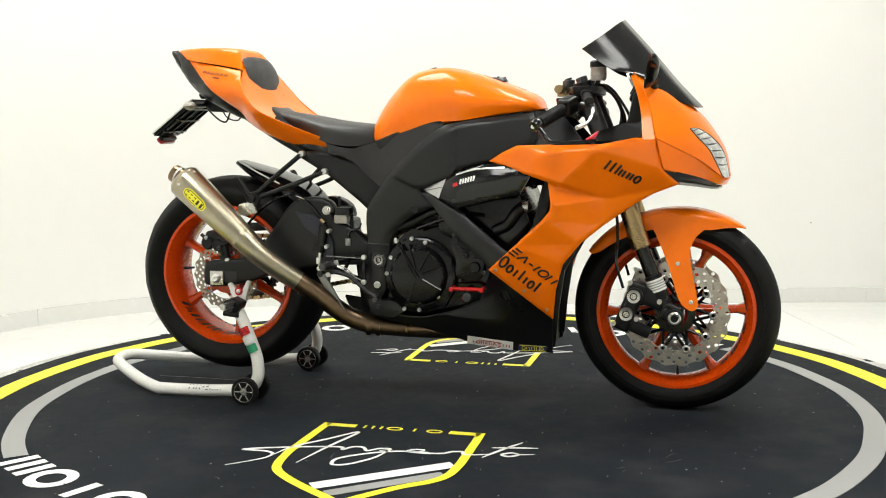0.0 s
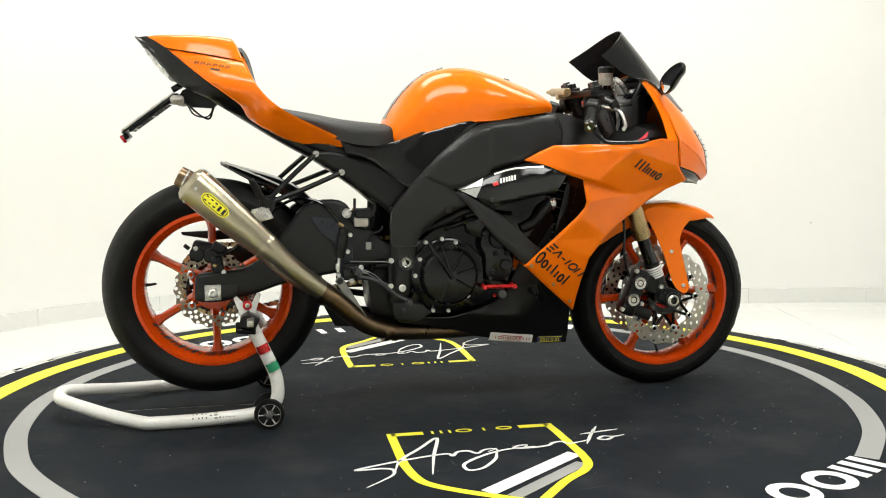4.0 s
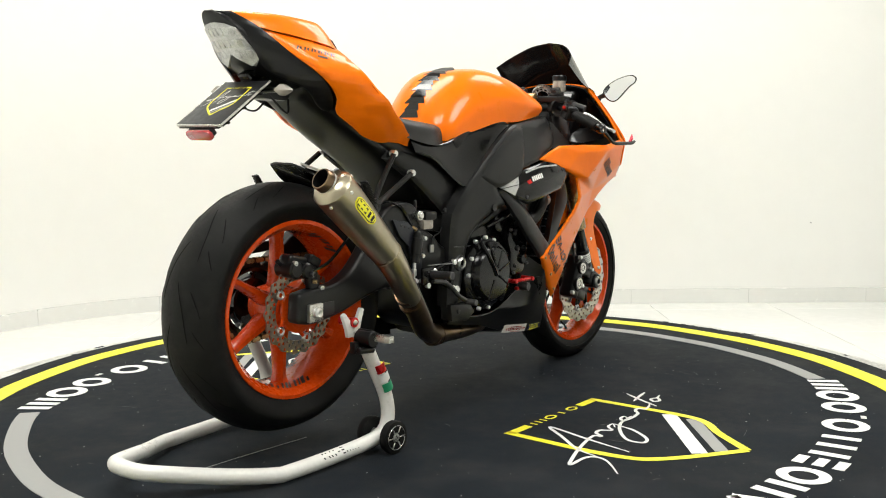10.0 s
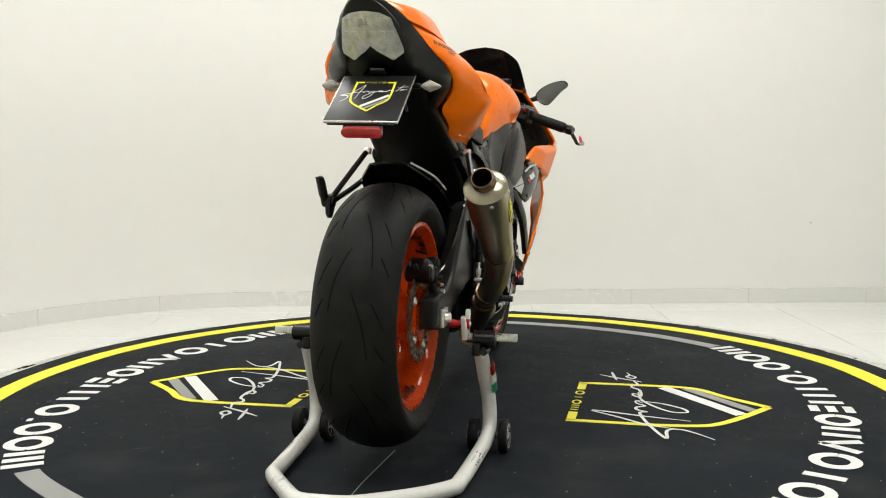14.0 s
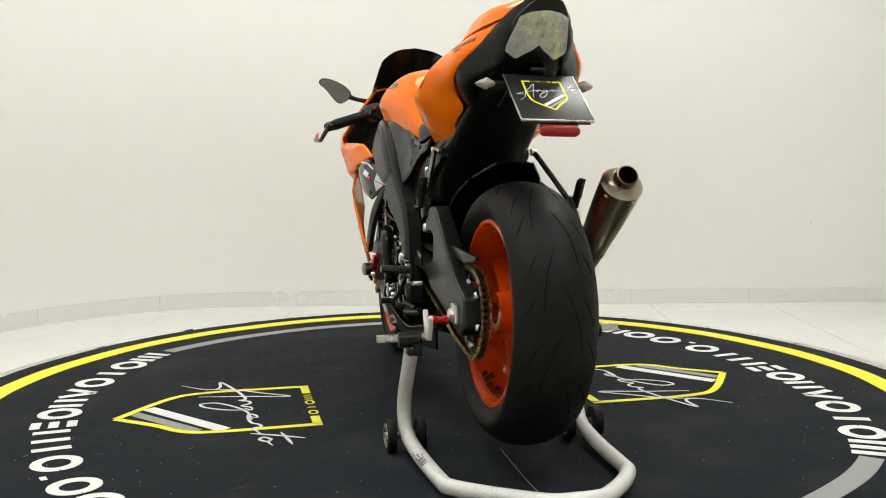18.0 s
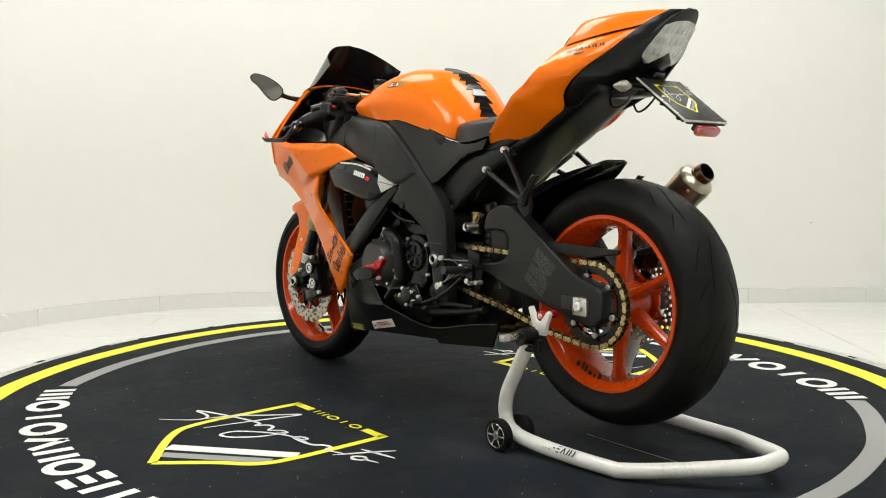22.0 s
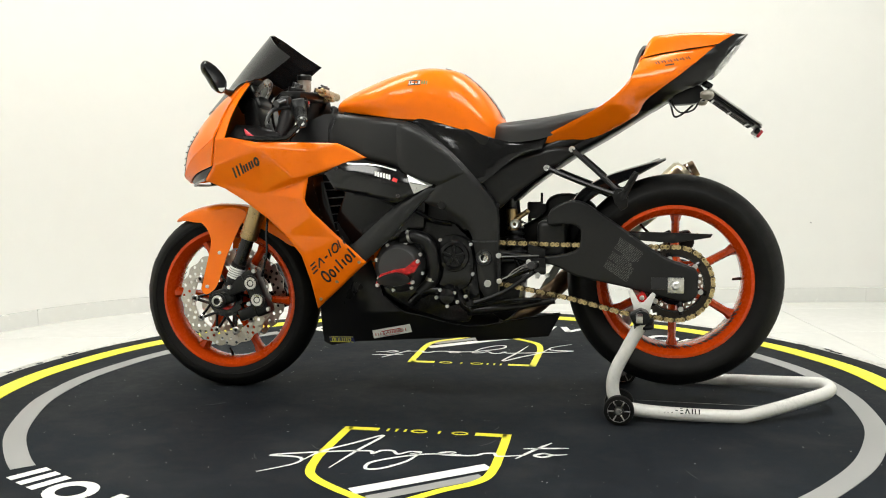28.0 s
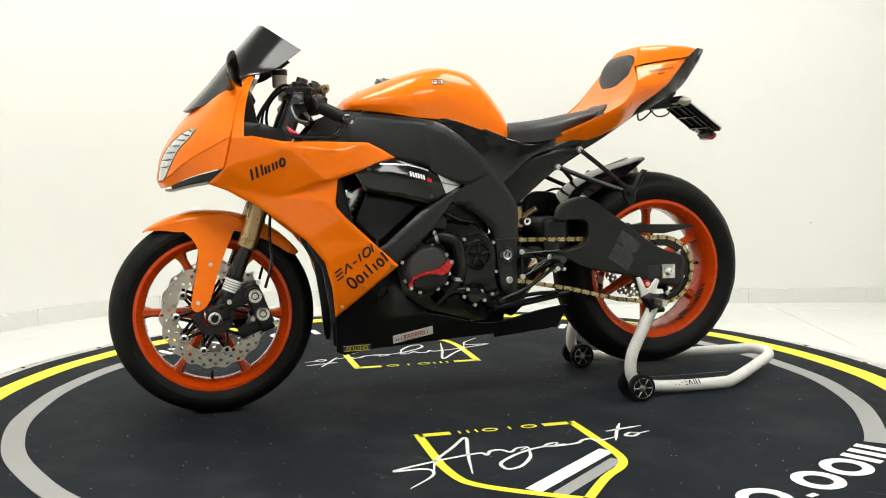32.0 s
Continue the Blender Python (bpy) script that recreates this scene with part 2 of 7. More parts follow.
def facets(corners, faces, soft=0.0045):
    """A folded sheet over (x, z): faces between named corners of (x, z, distance), the folds rounded over a small width."""
    tri = [[corners[k] for k in f.split()] for f in faces]
    inv = np.array([np.linalg.inv(np.array([[p[0] for p in t], [p[1] for p in t], [1, 1, 1]], float)) for t in tri])
    far = np.array([[p[2] for p in t] for t in tri], float)
    ring = np.array([(0, 0)] + [(r * math.cos(a), r * math.sin(a)) for r, n in ((soft * 0.5, 6), (soft, 10)) for a in [2 * math.pi * k / n for k in range(n)]])

    def at(x, z):
        q = np.stack([x + ring[:, 0], z + ring[:, 1], np.ones(len(ring))])
        w = inv @ q
        best = w.min(axis=1).argmax(axis=0)
        pick = w[best, :, np.arange(len(ring))]
        return float((pick * far[best]).sum(axis=1).mean())
    return at


def panel(outline, sheet, thick=0.004, step=0.03, side=-1, edge=0.0, drop=0.0):
    """A bent plate: an outline in (x, z) laid on a sheet; side -1 is the right of the bike, 1 the left."""
    bm = bmesh.new()
    vs = [bm.verts.new((a, 0, b)) for a, b in outline]
    for tri in tessellate_polygon([[Vector((a, b, 0)) for a, b in outline]]):
        bm.faces.new([vs[i] for i in tri])
    bmesh.ops.recalc_face_normals(bm, faces=bm.faces)
    xs, zs = [p[0] for p in outline], [p[1] for p in outline]
    for lo, hi, no in ((min(xs), max(xs), (1, 0, 0)), (min(zs), max(zs), (0, 0, 1))):
        k = int((hi - lo) / step)
        for i in range(1, k + 1):
            c = lo + (hi - lo) * i / (k + 1)
            co = (c, 0, 0) if no[0] else (0, 0, c)
            bmesh.ops.bisect_plane(bm, geom=bm.verts[:] + bm.edges[:] + bm.faces[:], dist=1e-5, plane_co=co, plane_no=no)
    bmesh.ops.remove_doubles(bm, verts=bm.verts, dist=1e-5)
    ext = bmesh.ops.extrude_face_region(bm, geom=bm.faces[:])
    inner = {v for v in ext["geom"] if isinstance(v, bmesh.types.BMVert)}
    pa = np.array(outline, float)
    pb = np.roll(pa, -1, axis=0) - pa
    for v in bm.verts:
        d = sheet(v.co.x, v.co.z)
        if edge:
            q = np.array((v.co.x, v.co.z)) - pa
            k = np.clip((q * pb).sum(1) / np.maximum((pb * pb).sum(1), 1e-12), 0, 1)
            near = np.sqrt((((q - pb * k[:, None]) ** 2).sum(1)).min())
            d -= drop * max(0.0, 1 - near / edge) ** 2
        v.co.y = side * (d - (thick if v in inner else 0))
    return taken(bm)


def loft(rows, nu=4, nv=4, mirror=True, caps=True):
    """A skin over rows of points, smooth both ways. With mirror, each row runs from the middle plane out and round, and the other side is made."""
    rows = [spline(r, nv) for r in rows]
    grid = np.array([spline([r[j] for r in rows], nu) for j in range(len(rows[0]))]).transpose(1, 0, 2)
    V, F = [], []
    ring = []
    for row in grid:
        line = [tuple(p) for p in row]
        if mirror:
            line = [(p[0], -p[1], p[2]) for p in reversed(line[1:])] + line
        ring.append(list(range(len(V), len(V) + len(line))))
        V += line
    for a, b in zip(ring, ring[1:]):
        for i in range(len(a) - 1):
            F.append((a[i], a[i + 1], b[i + 1], b[i]))
    if caps:
        for row, rev in ((ring[0], False), (ring[-1], True)):
            F.append(tuple(reversed(row)) if rev else tuple(row))
        F.append(tuple([r[0] for r in ring] + [r[-1] for r in reversed(ring)]))
    bm = bmesh.new()
    vs = [bm.verts.new(p) for p in V]
    for f in F:
        try:
            bm.faces.new([vs[i] for i in f])
        except ValueError:
            pass
    bmesh.ops.remove_doubles(bm, verts=bm.verts, dist=1e-6)
    return taken(bm)


def sheet_skin(rows, thick, nu=4, nv=4, mirror=True):
    """An open skin of some thickness over rows of points."""
    rows = [spline(r, nv) for r in rows]
    grid = np.array([spline([r[j] for r in rows], nu) for j in range(len(rows[0]))]).transpose(1, 0, 2)
    bm = bmesh.new()
    ring = []
    for row in grid:
        line = [tuple(p) for p in row]
        if mirror:
            line = [(p[0], -p[1], p[2]) for p in reversed(line[1:])] + line
        ring.append([bm.verts.new(p) for p in line])
    for a, b in zip(ring, ring[1:]):
        for i in range(len(a) - 1):
            bm.faces.new((a[i], a[i + 1], b[i + 1], b[i]))
    bmesh.ops.recalc_face_normals(bm, faces=bm.faces)
    bmesh.ops.solidify(bm, geom=bm.faces[:], thickness=thick)
    return taken(bm)


def ribbon(pts, width, z=0.0, n=8, tall=0.0006, taper=False):
    """A flat painted stroke on the plane z, along a smooth line of (x, y)."""
    c = spline(pts, n) if len(pts) > 2 else np.array(pts, float)
    V, F = [], []
    m = len(c)
    for i in range(m):
        d = c[min(i + 1, m - 1)] - c[max(i - 1, 0)]
        d = d / (np.linalg.norm(d) + 1e-9)
        w = width / 2 * (min(1, 0.35 + 3 * min(i, m - 1 - i) / m) if taper else 1)
        for s in (-1, 1):
            for h in (z, z + tall):
                V.append((c[i][0] - d[1] * w * s, c[i][1] + d[0] * w * s, h))
    for i in range(m - 1):
        a, b = 4 * i, 4 * i + 4
        F += [(a + 1, a + 3, b + 3, b + 1), (a, a + 1, b + 1, b), (a + 3, a + 2, b + 2, b + 3), (a + 2, a, b, b + 2)]
    F += [(0, 2, 3, 1), (4 * m - 4, 4 * m - 3, 4 * m - 1, 4 * m - 2)]
    return V, F


def marks(strokes, sheet, width, side=-1, proud=0.0016, n=3):
    """Painted strokes in (x, z) lying on a bent plate."""
    out = []
    for line in strokes:
        v, f = ribbon(line, width, 0.0, n, 0.0008)
        out.append(([(x, side * (sheet(x, y) + proud - 0.0008 + h), y) for x, y, h in v], f if side > 0 else [tuple(reversed(q)) for q in f]))
    return join(*out)


def skin_of(geo, side):
    """The distance from the middle plane to a body's skin, seen from one side."""
    tree = BVHTree.FromPolygons([Vector(p) for p in geo[0]], geo[1])

    def at(x, z):
        hit = tree.ray_cast(Vector((x, side * 1.0, z)), Vector((0, -side, 0)))
        return abs(hit[0].y) if hit[0] else 0.0
    return at


def mesh_of(name, geo, material, smooth=38):
    me = bpy.data.meshes.new(name)
    me.from_pydata(geo[0], [], geo[1])
    me.validate()
    me.materials.append(material)
    me.polygons.foreach_set("use_smooth", [True] * len(me.polygons))
    if smooth < 180:
        me.set_sharp_from_angle(angle=radians(smooth))
    me.update()
    return me


def part(name, geo, material, parent=None, label="", smooth=38):
    """ONE mesh object under a thing or a part."""
    ob = new(name, geo if isinstance(geo, bpy.types.Mesh) else mesh_of(name, geo, material, smooth))
    if parent is not None:
        ob.parent = parent
    if label:
        tagged(ob, label)
    return ob


def thing(name, label, category, group=""):
    return tagged(new(name), label, category, group)


# ---- the room: a white studio with a rounded corner ----
def wall_line():
    """The foot of the walls seen from above: left wall, round corner, back wall, round corner, right wall, wall behind the camera."""
    pts = [(-2.1, -3.4), (-2.1, 0.66)]
    pts += [(-0.9 - 1.2 * math.cos(radians(a)), 0.66 + 1.2 * math.sin(radians(a))) for a in range(6, 90, 6)]
    pts += [(-0.9, 1.86), (2.5, 1.86)]
    pts += [(2.5 + 1.2 * math.sin(radians(a)), 0.66 + 1.2 * math.cos(radians(a))) for a in range(6, 90, 6)]
    return pts + [(3.7, 0.66), (3.7, -3.4)]


def wall_strip(line, z0, z1, thick, out=0.0):
    """An upright strip along a line, standing off it to the outside."""
    c = np.array(line, float)
    V, F = [], []
    for i in range(len(c)):
        d = c[min(i + 1, len(c) - 1)] - c[max(i - 1, 0)]
        d = d / np.linalg.norm(d)
        nrm = np.array((-d[1], d[0]))
        for off in (out, out + thick):
            q = c[i] + nrm * off
            V += [(q[0], q[1], z0), (q[0], q[1], z1)]
    for i in range(len(c) - 1):
        a, b = 4 * i, 4 * i + 4
        F += [(a, b, b + 1, a + 1), (a + 3, b + 3, b + 2, a + 2), (a + 1, b + 1, b + 3, a + 3), (a + 2, b + 2, b, a)]
    F += [(0, 1, 3, 2), (len(V) - 4, len(V) - 2, len(V) - 1, len(V) - 3)]
    return V, F


LINE = wall_line()
tagged(part("wall_studio", wall_strip(LINE, FLOOR_Z - 0.1, CEIL_Z, 0.15), WALL, smooth=60), "white painted studio wall with a rounded corner", "wall", kind="structure")
# three unseen walls added round the camera to throw light back
tagged(part("wall_south", box((6.2, 0.15, 3.1), (0.8, -5.08, CEIL_Z / 2 - 0.1), 0.0), UNSEEN_WALL), "pale wall behind the camera", "wall", kind="structure")
tagged(part("wall_west", box((0.15, 1.62, 3.1), (-2.18, -4.21, CEIL_Z / 2 - 0.1), 0.0), UNSEEN_WALL), "pale wall beside the camera", "wall", kind="structure")
tagged(part("wall_east", box((0.15, 1.62, 3.1), (3.78, -4.21, CEIL_Z / 2 - 0.1), 0.0), UNSEEN_WALL), "pale wall beside the camera", "wall", kind="structure")
ceiling = tagged(part("ceiling", box((6.4, 7.6, 0.12), (0.8, -1.6, CEIL_Z + 0.06), 0.0), CEIL), "plain pale ceiling", "ceiling", kind="structure")
for px, py in PANELS:
    p = part("ceiling_light", join(box((1.26, 0.96, 0.03), (0, 0, 0), 0.004)), CEIL)
    p.matrix_world = pose(px, py, CEIL_Z - 0.02)
    tagged(p, "flat white ceiling light panel", "ceiling light", "ceiling lights")
    part("diffuser", box((1.2, 0.9, 0.01), (0, 0, -0.015), 0.002), PANEL_GLOW, p)

# skirting of separate tiles along the walls
skirt = tagged(part("baseboard", wall_strip(LINE, FLOOR_Z - 0.05, FLOOR_Z + 0.070, 0.02, -0.011), GROUT, smooth=60), "white glossy skirting tiles along the wall", "baseboard", kind="structure")


def line_walk(line, step):
    """Pieces of a line, each about step long, cut at its corners' points too finely to show."""
    c = np.array(line, float)
    seg = np.linalg.norm(np.diff(c, axis=0), axis=1)
    cum = np.concatenate([[0], np.cumsum(seg)])
    cuts = np.arange(0, cum[-1], step)
    for a in cuts:
        b = min(a + step - 0.002, cum[-1])
        ss = [a] + [s for s in cum if a < s < b] + [b]
        yield [tuple(c[0] + 0) if s == 0 else tuple(np.array([np.interp(s, cum, c[:, 0]), np.interp(s, cum, c[:, 1])])) for s in ss]


for run in line_walk(LINE, 0.60):
    part("skirting_tile", wall_strip(run, FLOOR_Z, FLOOR_Z + 0.074, 0.012, -0.013), SKIRT, skirt, smooth=60)

# floor of large glossy tiles with fine joints
floor = tagged(part("floor", box((6.4, 7.6, 0.1), (0.8, -1.6, FLOOR_Z - 0.0535), 0.0), GROUT), "glossy white floor tiles with thin joints", "floor", kind="structure")
tile_mesh = mesh_of("tile", box((0.598, 0.598, 0.01), (0, 0, -0.005), 0.0008, 1), TILE)
for i in range(-4, 7):
    for j in range(-9, 5):
        t = part("tile", tile_mesh, TILE, floor)
        t.matrix_world = pose(0.14 + 0.6 * i, 0.155 + 0.6 * j, FLOOR_Z)
# a nick in the wall paint
nick = part("wall_nick", box((0.007, 0.004, 0.006), (1.865, 1.858, 0.388), 0.001), GREY_PRINT)
tagged(nick, "small dark nick in the wall paint", "wall mark", kind="structure")


# ---- the turntable: a round mat with printed rings and marks ----
def ring_band(r0, r1, z, a0=0.0, a1=360.0, n=160, tall=0.0008):
    prof = [(r0, z - 0.002), (r0, z + tall), (r1, z + tall), (r1, z - 0.002)]
    g = lathe(prof, n, axis="z", start=a0, sweep=a1 - a0)
    return uneven(g)


def uneven(geo):
    """The mat is cut and laid by hand: its circles run a little in and out."""
    out = []
    for x, y, z in geo[0]:
        a = math.atan2(y, x)
        k = 1 + 0.0035 * math.sin(2 * a + 0.6) + 0.0022 * math.sin(5 * a + 1.1) + 0.0014 * math.sin(11 * a + 0.4) + 0.0010 * math.sin(23 * a + 2.0)
        out.append((x * k, y * k, z))
    return out, geo[1]


turntable = thing("turntable", "round dark navy turntable mat with printed yellow and grey rings", "turntable")
part("mat", uneven(lathe([(0.0, 0.0), (0.9, 0.0), (1.553, 0.0), (1.558, -0.003), (1.558, -0.02), (0.0, -0.02)], 240, axis="z")), MAT, turntable)
part("rim", lathe([(1.535, -0.008), (1.625, -0.010), (1.632, -0.013), (1.634, -0.0185), (1.535, -0.0185)], 160, axis="z"), RIM_EDGE, turntable, "scuffed pale metal edge")
part("yellow_ring", ring_band(1.397, 1.470, 0.0008, n=240), YELLOW, turntable, "yellow printed ring")
for a0, a1 in ((-44.5, 45.3), (138.6, 224.2)):
    part("grey_arc", ring_band(1.224, 1.282, 0.0008, a0, a1, 90), GREY_PRINT, turntable, "grey printed arc")


def plain_mark(kind, w):
    """A plain shape of unit height and width w, in strokes of (x, y): rings, bars, wedges and blocks."""
    def oval(x0, x1, y0, y1):
        return [((x0 + x1) / 2 + (x1 - x0) / 2 * math.cos(a), (y0 + y1) / 2 + (y1 - y0) / 2 * math.sin(a)) for a in [k * math.pi / 10 for k in range(21)]]
    return {
        "ring": [oval(0, w, 0, 1)],
        "small_ring": [oval(0, w, 0, 0.66)],
        "bars": [[(0, 0), (0, 1)], [(w, 0), (w, 1)]],
        "three": [[(0, 0), (0, 1)], [(w / 2, 0), (w / 2, 1)], [(w, 0), (w, 1)]],
        "bar": [[(w / 2, 0), (w / 2, 1)]],
        "short": [[(w / 2, 0), (w / 2, 0.66)]],
        "shorts": [[(0, 0), (0, 0.66)], [(w, 0), (w, 0.66)]],
        "wedge": [[(0, 0), (w / 2, 1)], [(w / 2, 1), (w, 0)]],
        "layers": [[(0, 0), (w, 0)], [(0, 0.5), (w, 0.5)], [(0, 1), (w, 1)]],
        "slash": [[(0, 0), (w, 1)]],
        "dot": [[(w / 2, -0.06), (w / 2, 0.10)]],
        "dash": [[(0, 0.45), (w, 0.45)]],
    }[kind]


def mark_row(row, gap):
    """Marks set side by side: for each, its strokes, moved to its place; the row's whole length."""
    x, out = 0.0, []
    for kind, w in row:
        out.append([[(x + px, py) for px, py in line] for line in plain_mark(kind, w)])
        x += w + gap
    return out, x - gap


ROW = [("three", 0.80), ("ring", 0.80), ("bar", 0.62), ("ring", 0.80), ("wedge", 0.78), ("bars", 0.52), ("ring", 0.74), ("layers", 0.52), ("bars", 0.66), ("bar", 0.62), ("ring", 0.80), ("dot", 0.14), ("ring", 0.74), ("ring", 0.80), ("three", 0.80)]
MARK_H, BASE_R, BASE_OFF = 0.098, 1.640, 0.420
for mid in (-90, 92):
    strokes, whole = mark_row(ROW, 0.34)
    turned = Matrix.Rotation(radians(mid), 4, "Z") @ Matrix.Translation((-BASE_OFF, 0, 0))
    unit = radians(67.0) / whole
    for mark in strokes:
        gs = []
        for line in mark:
            fine = [tuple(np.array(p) * (1 - k / 4) + np.array(q) * k / 4) for p, q in zip(line, line[1:]) for k in range(4)] + [line[-1]]
            pts = []
            for u, v in fine:
                a, r = (u - whole / 2) * unit, BASE_R - 0.008 - v * MARK_H
                pts.append((r * math.cos(a), r * math.sin(a)))
            gs.append(move(ribbon(pts, 0.028, 0.0008, 1, 0.0008), turned))
        part("printed_mark", join(*gs), MAT_WHITE, turntable)


def shield(turn, parent, s=1.0, base=None, names="shield"):
    """The printed shield with its stripes and flourish; base carries it from mat coordinates to another place."""
    m0 = (base or Matrix()) @ Matrix.Rotation(radians(turn), 4, "Z")
    up = 0.0008

    def put(name, g, material, label=""):
        part(name, move(g, m0), material, parent, label)
    w = 0.024
    line_l = [(-0.148, -0.421), (-0.236, -0.421), (-0.238, -0.50), (-0.240, -0.675), (-0.229, -0.762), (-0.205, -0.820), (-0.130, -0.888), (0.012, -0.985)]
    line_r = [(0.122, -0.421), (0.208, -0.421), (0.211, -0.50), (0.213, -0.672), (0.205, -0.752), (0.176, -0.806), (0.108, -0.868), (0.012, -0.985)]
    for ln in (line_l, line_r):
        arm = ribbon(ln[:2], w * 1.1, up, 1)
        side = ribbon([(ln[1][0], -0.408)] + ln[2:4], w, up, 5)
        foot = ribbon(ln[3:], w, up, 5)
        put("shield_outline", join(arm, side, move(foot, Matrix.Translation((0, 0, 0.0003)))), YELLOW, "yellow printed outline")
    small, whole = mark_row([("three", 1.9), ("ring", 1.6), ("bar", 1.4), ("ring", 1.6)], 0.75)
    for mark in small:
        put("small_mark", join(*[ribbon([(-0.122 + x * 0.222 / whole, -0.433 + y * 0.024) for x, y in line], 0.0065, up, 1) for line in mark]), YELLOW)
    put("white_stripe", ribbon([(0.197, -0.678), (-0.085, -0.900)], 0.042, up, 1), MAT_WHITE, "white diagonal stripe")
    put("grey_stripe", ribbon([(0.192, -0.752), (-0.036, -0.938)], 0.036, up, 1), GREY_PRINT, "grey diagonal stripe")
    loops = [
        [(-0.350, -0.812), (-0.306, -0.771), (-0.277, -0.736), (-0.273, -0.703), (-0.300, -0.688), (-0.362, -0.686), (-0.242, -0.640), (-0.127, -0.612), (-0.110, -0.631), (-0.092, -0.604), (-0.064, -0.601), (-0.044, -0.625), (-0.019, -0.600), (0.011, -0.598), (-0.014, -0.618)],
        [(-0.269, -0.712), (-0.244, -0.636), (-0.181, -0.553), (-0.121, -0.476), (-0.156, -0.618), (-0.185, -0.755)],
        [(0.013, -0.602), (0.004, -0.633), (-0.011, -0.678), (-0.051, -0.732), (-0.082, -0.748), (-0.098, -0.739), (-0.094, -0.698), (-0.037, -0.647), (0.028, -0.613), (0.086, -0.604), (0.115, -0.601)],
        [(0.080, -0.610), (0.098, -0.587), (0.074, -0.588), (0.058, -0.606), (0.096, -0.611), (0.149, -0.603), (0.170, -0.584), (0.196, -0.578), (0.207, -0.598), (0.250, -0.588), (0.275, -0.575)],
        [(0.333, -0.467), (0.293, -0.535), (0.255, -0.610)],
        [(0.264, -0.528), (0.320, -0.516), (0.380, -0.505)],
        [(0.379, -0.557), (0.345, -0.566), (0.320, -0.558), (0.299, -0.577), (0.318, -0.588), (0.340, -0.570), (0.322, -0.560)],
    ]
    for ln in loops:
        put("flourish_stroke", ribbon(ln, 0.0095, up + 0.0007, 8, taper=True), MAT_WHITE, "thin white brush stroke")


shield(0, turntable)
shield(0, turntable, 1.0, Matrix.Rotation(radians(180), 4, "Z") @ Matrix.Translation((0.046, -0.010, 0)))
# worn marks and dust specks on the mat
rng = random.Random(4)
specks = []
for i in range(420):
    a, r = rng.uniform(0, 2 * math.pi), 1.52 * math.sqrt(rng.random())
    s = rng.uniform(0.0008, 0.0022)
    specks.append(box((s * rng.uniform(1, 2.4), s, 0.0006), (r * math.cos(a), r * math.sin(a), 0.0006), 0, 1, (0, 0, rng.uniform(0, 180))))
tagged(part("dust_specks", join(*specks), GREY_PRINT, turntable), kind="stuff")
part("scratch", ribbon([(-0.60, -0.005), (-0.85, 0.004), (-1.02, 0.0)], 0.0025, 0.0004, 3, 0.0004), GREY_PRINT, turntable, "fine pale scratch")
scuffs = []
for i in range(46):
    a, r = rng.uniform(0, 2 * math.pi), rng.uniform(0.3, 1.52)
    x, y, b, ln = r * math.cos(a), r * math.sin(a), rng.uniform(0, math.pi), rng.uniform(0.015, 0.07)
    bend = rng.uniform(-0.006, 0.006)
    scuffs.append(ribbon([(x, y), (x + ln / 2 * math.cos(b) - bend * math.sin(b), y + ln / 2 * math.sin(b) + bend * math.cos(b)), (x + ln * math.cos(b), y + ln * math.sin(b))], rng.uniform(0.0008, 0.0022), 0.0002, 4, 0.0003, True))
tagged(part("scuff_marks", join(*scuffs), SCUFF, turntable), kind="stuff")
chips = []
for i in range(46):
    a = rng.uniform(0, 360)
    w = rng.uniform(0.3, 2.2)
    r0 = rng.uniform(1.572, 1.608)
    chips.append(ring_band(r0, r0 + rng.uniform(0.006, 0.018), -0.0098, a, a + w, 4, 0.0012))
tagged(part("rim_chips", join(*chips), MAT, turntable), kind="stuff")


# ---- the paddock stand ----
stand = thing("paddock_stand", "white tubular steel rear paddock stand holding the motorcycle", "paddock stand")
R_T = 0.0185
part("frame_tube", tube([(-0.60, -0.228, 0.285), (-0.565, -0.232, 0.21), (-0.535, -0.238, 0.135), (-0.535, -0.241, 0.072), (-0.575, -0.240, 0.039),
                         (-0.70, -0.235, 0.026), (-0.86, -0.230, 0.022), (-0.905, -0.222, 0.024), (-1.0, -0.168, 0.036), (-1.12, -0.082, 0.057), (-1.150, -0.043, 0.063), (-1.156, 0, 0.065),
                         (-1.150, 0.033, 0.063), (-1.12, 0.067, 0.057), (-1.0, 0.143, 0.036), (-0.905, 0.202, 0.024), (-0.86, 0.212, 0.022), (-0.70, 0.224, 0.026), (-0.575, 0.231, 0.039),
                         (-0.535, 0.234, 0.072), (-0.535, 0.234, 0.135), (-0.57, 0.231, 0.21), (-0.61, 0.228, 0.285)], R_T, 18, 6), WHITE_PAINT, stand, "white bent steel tube")


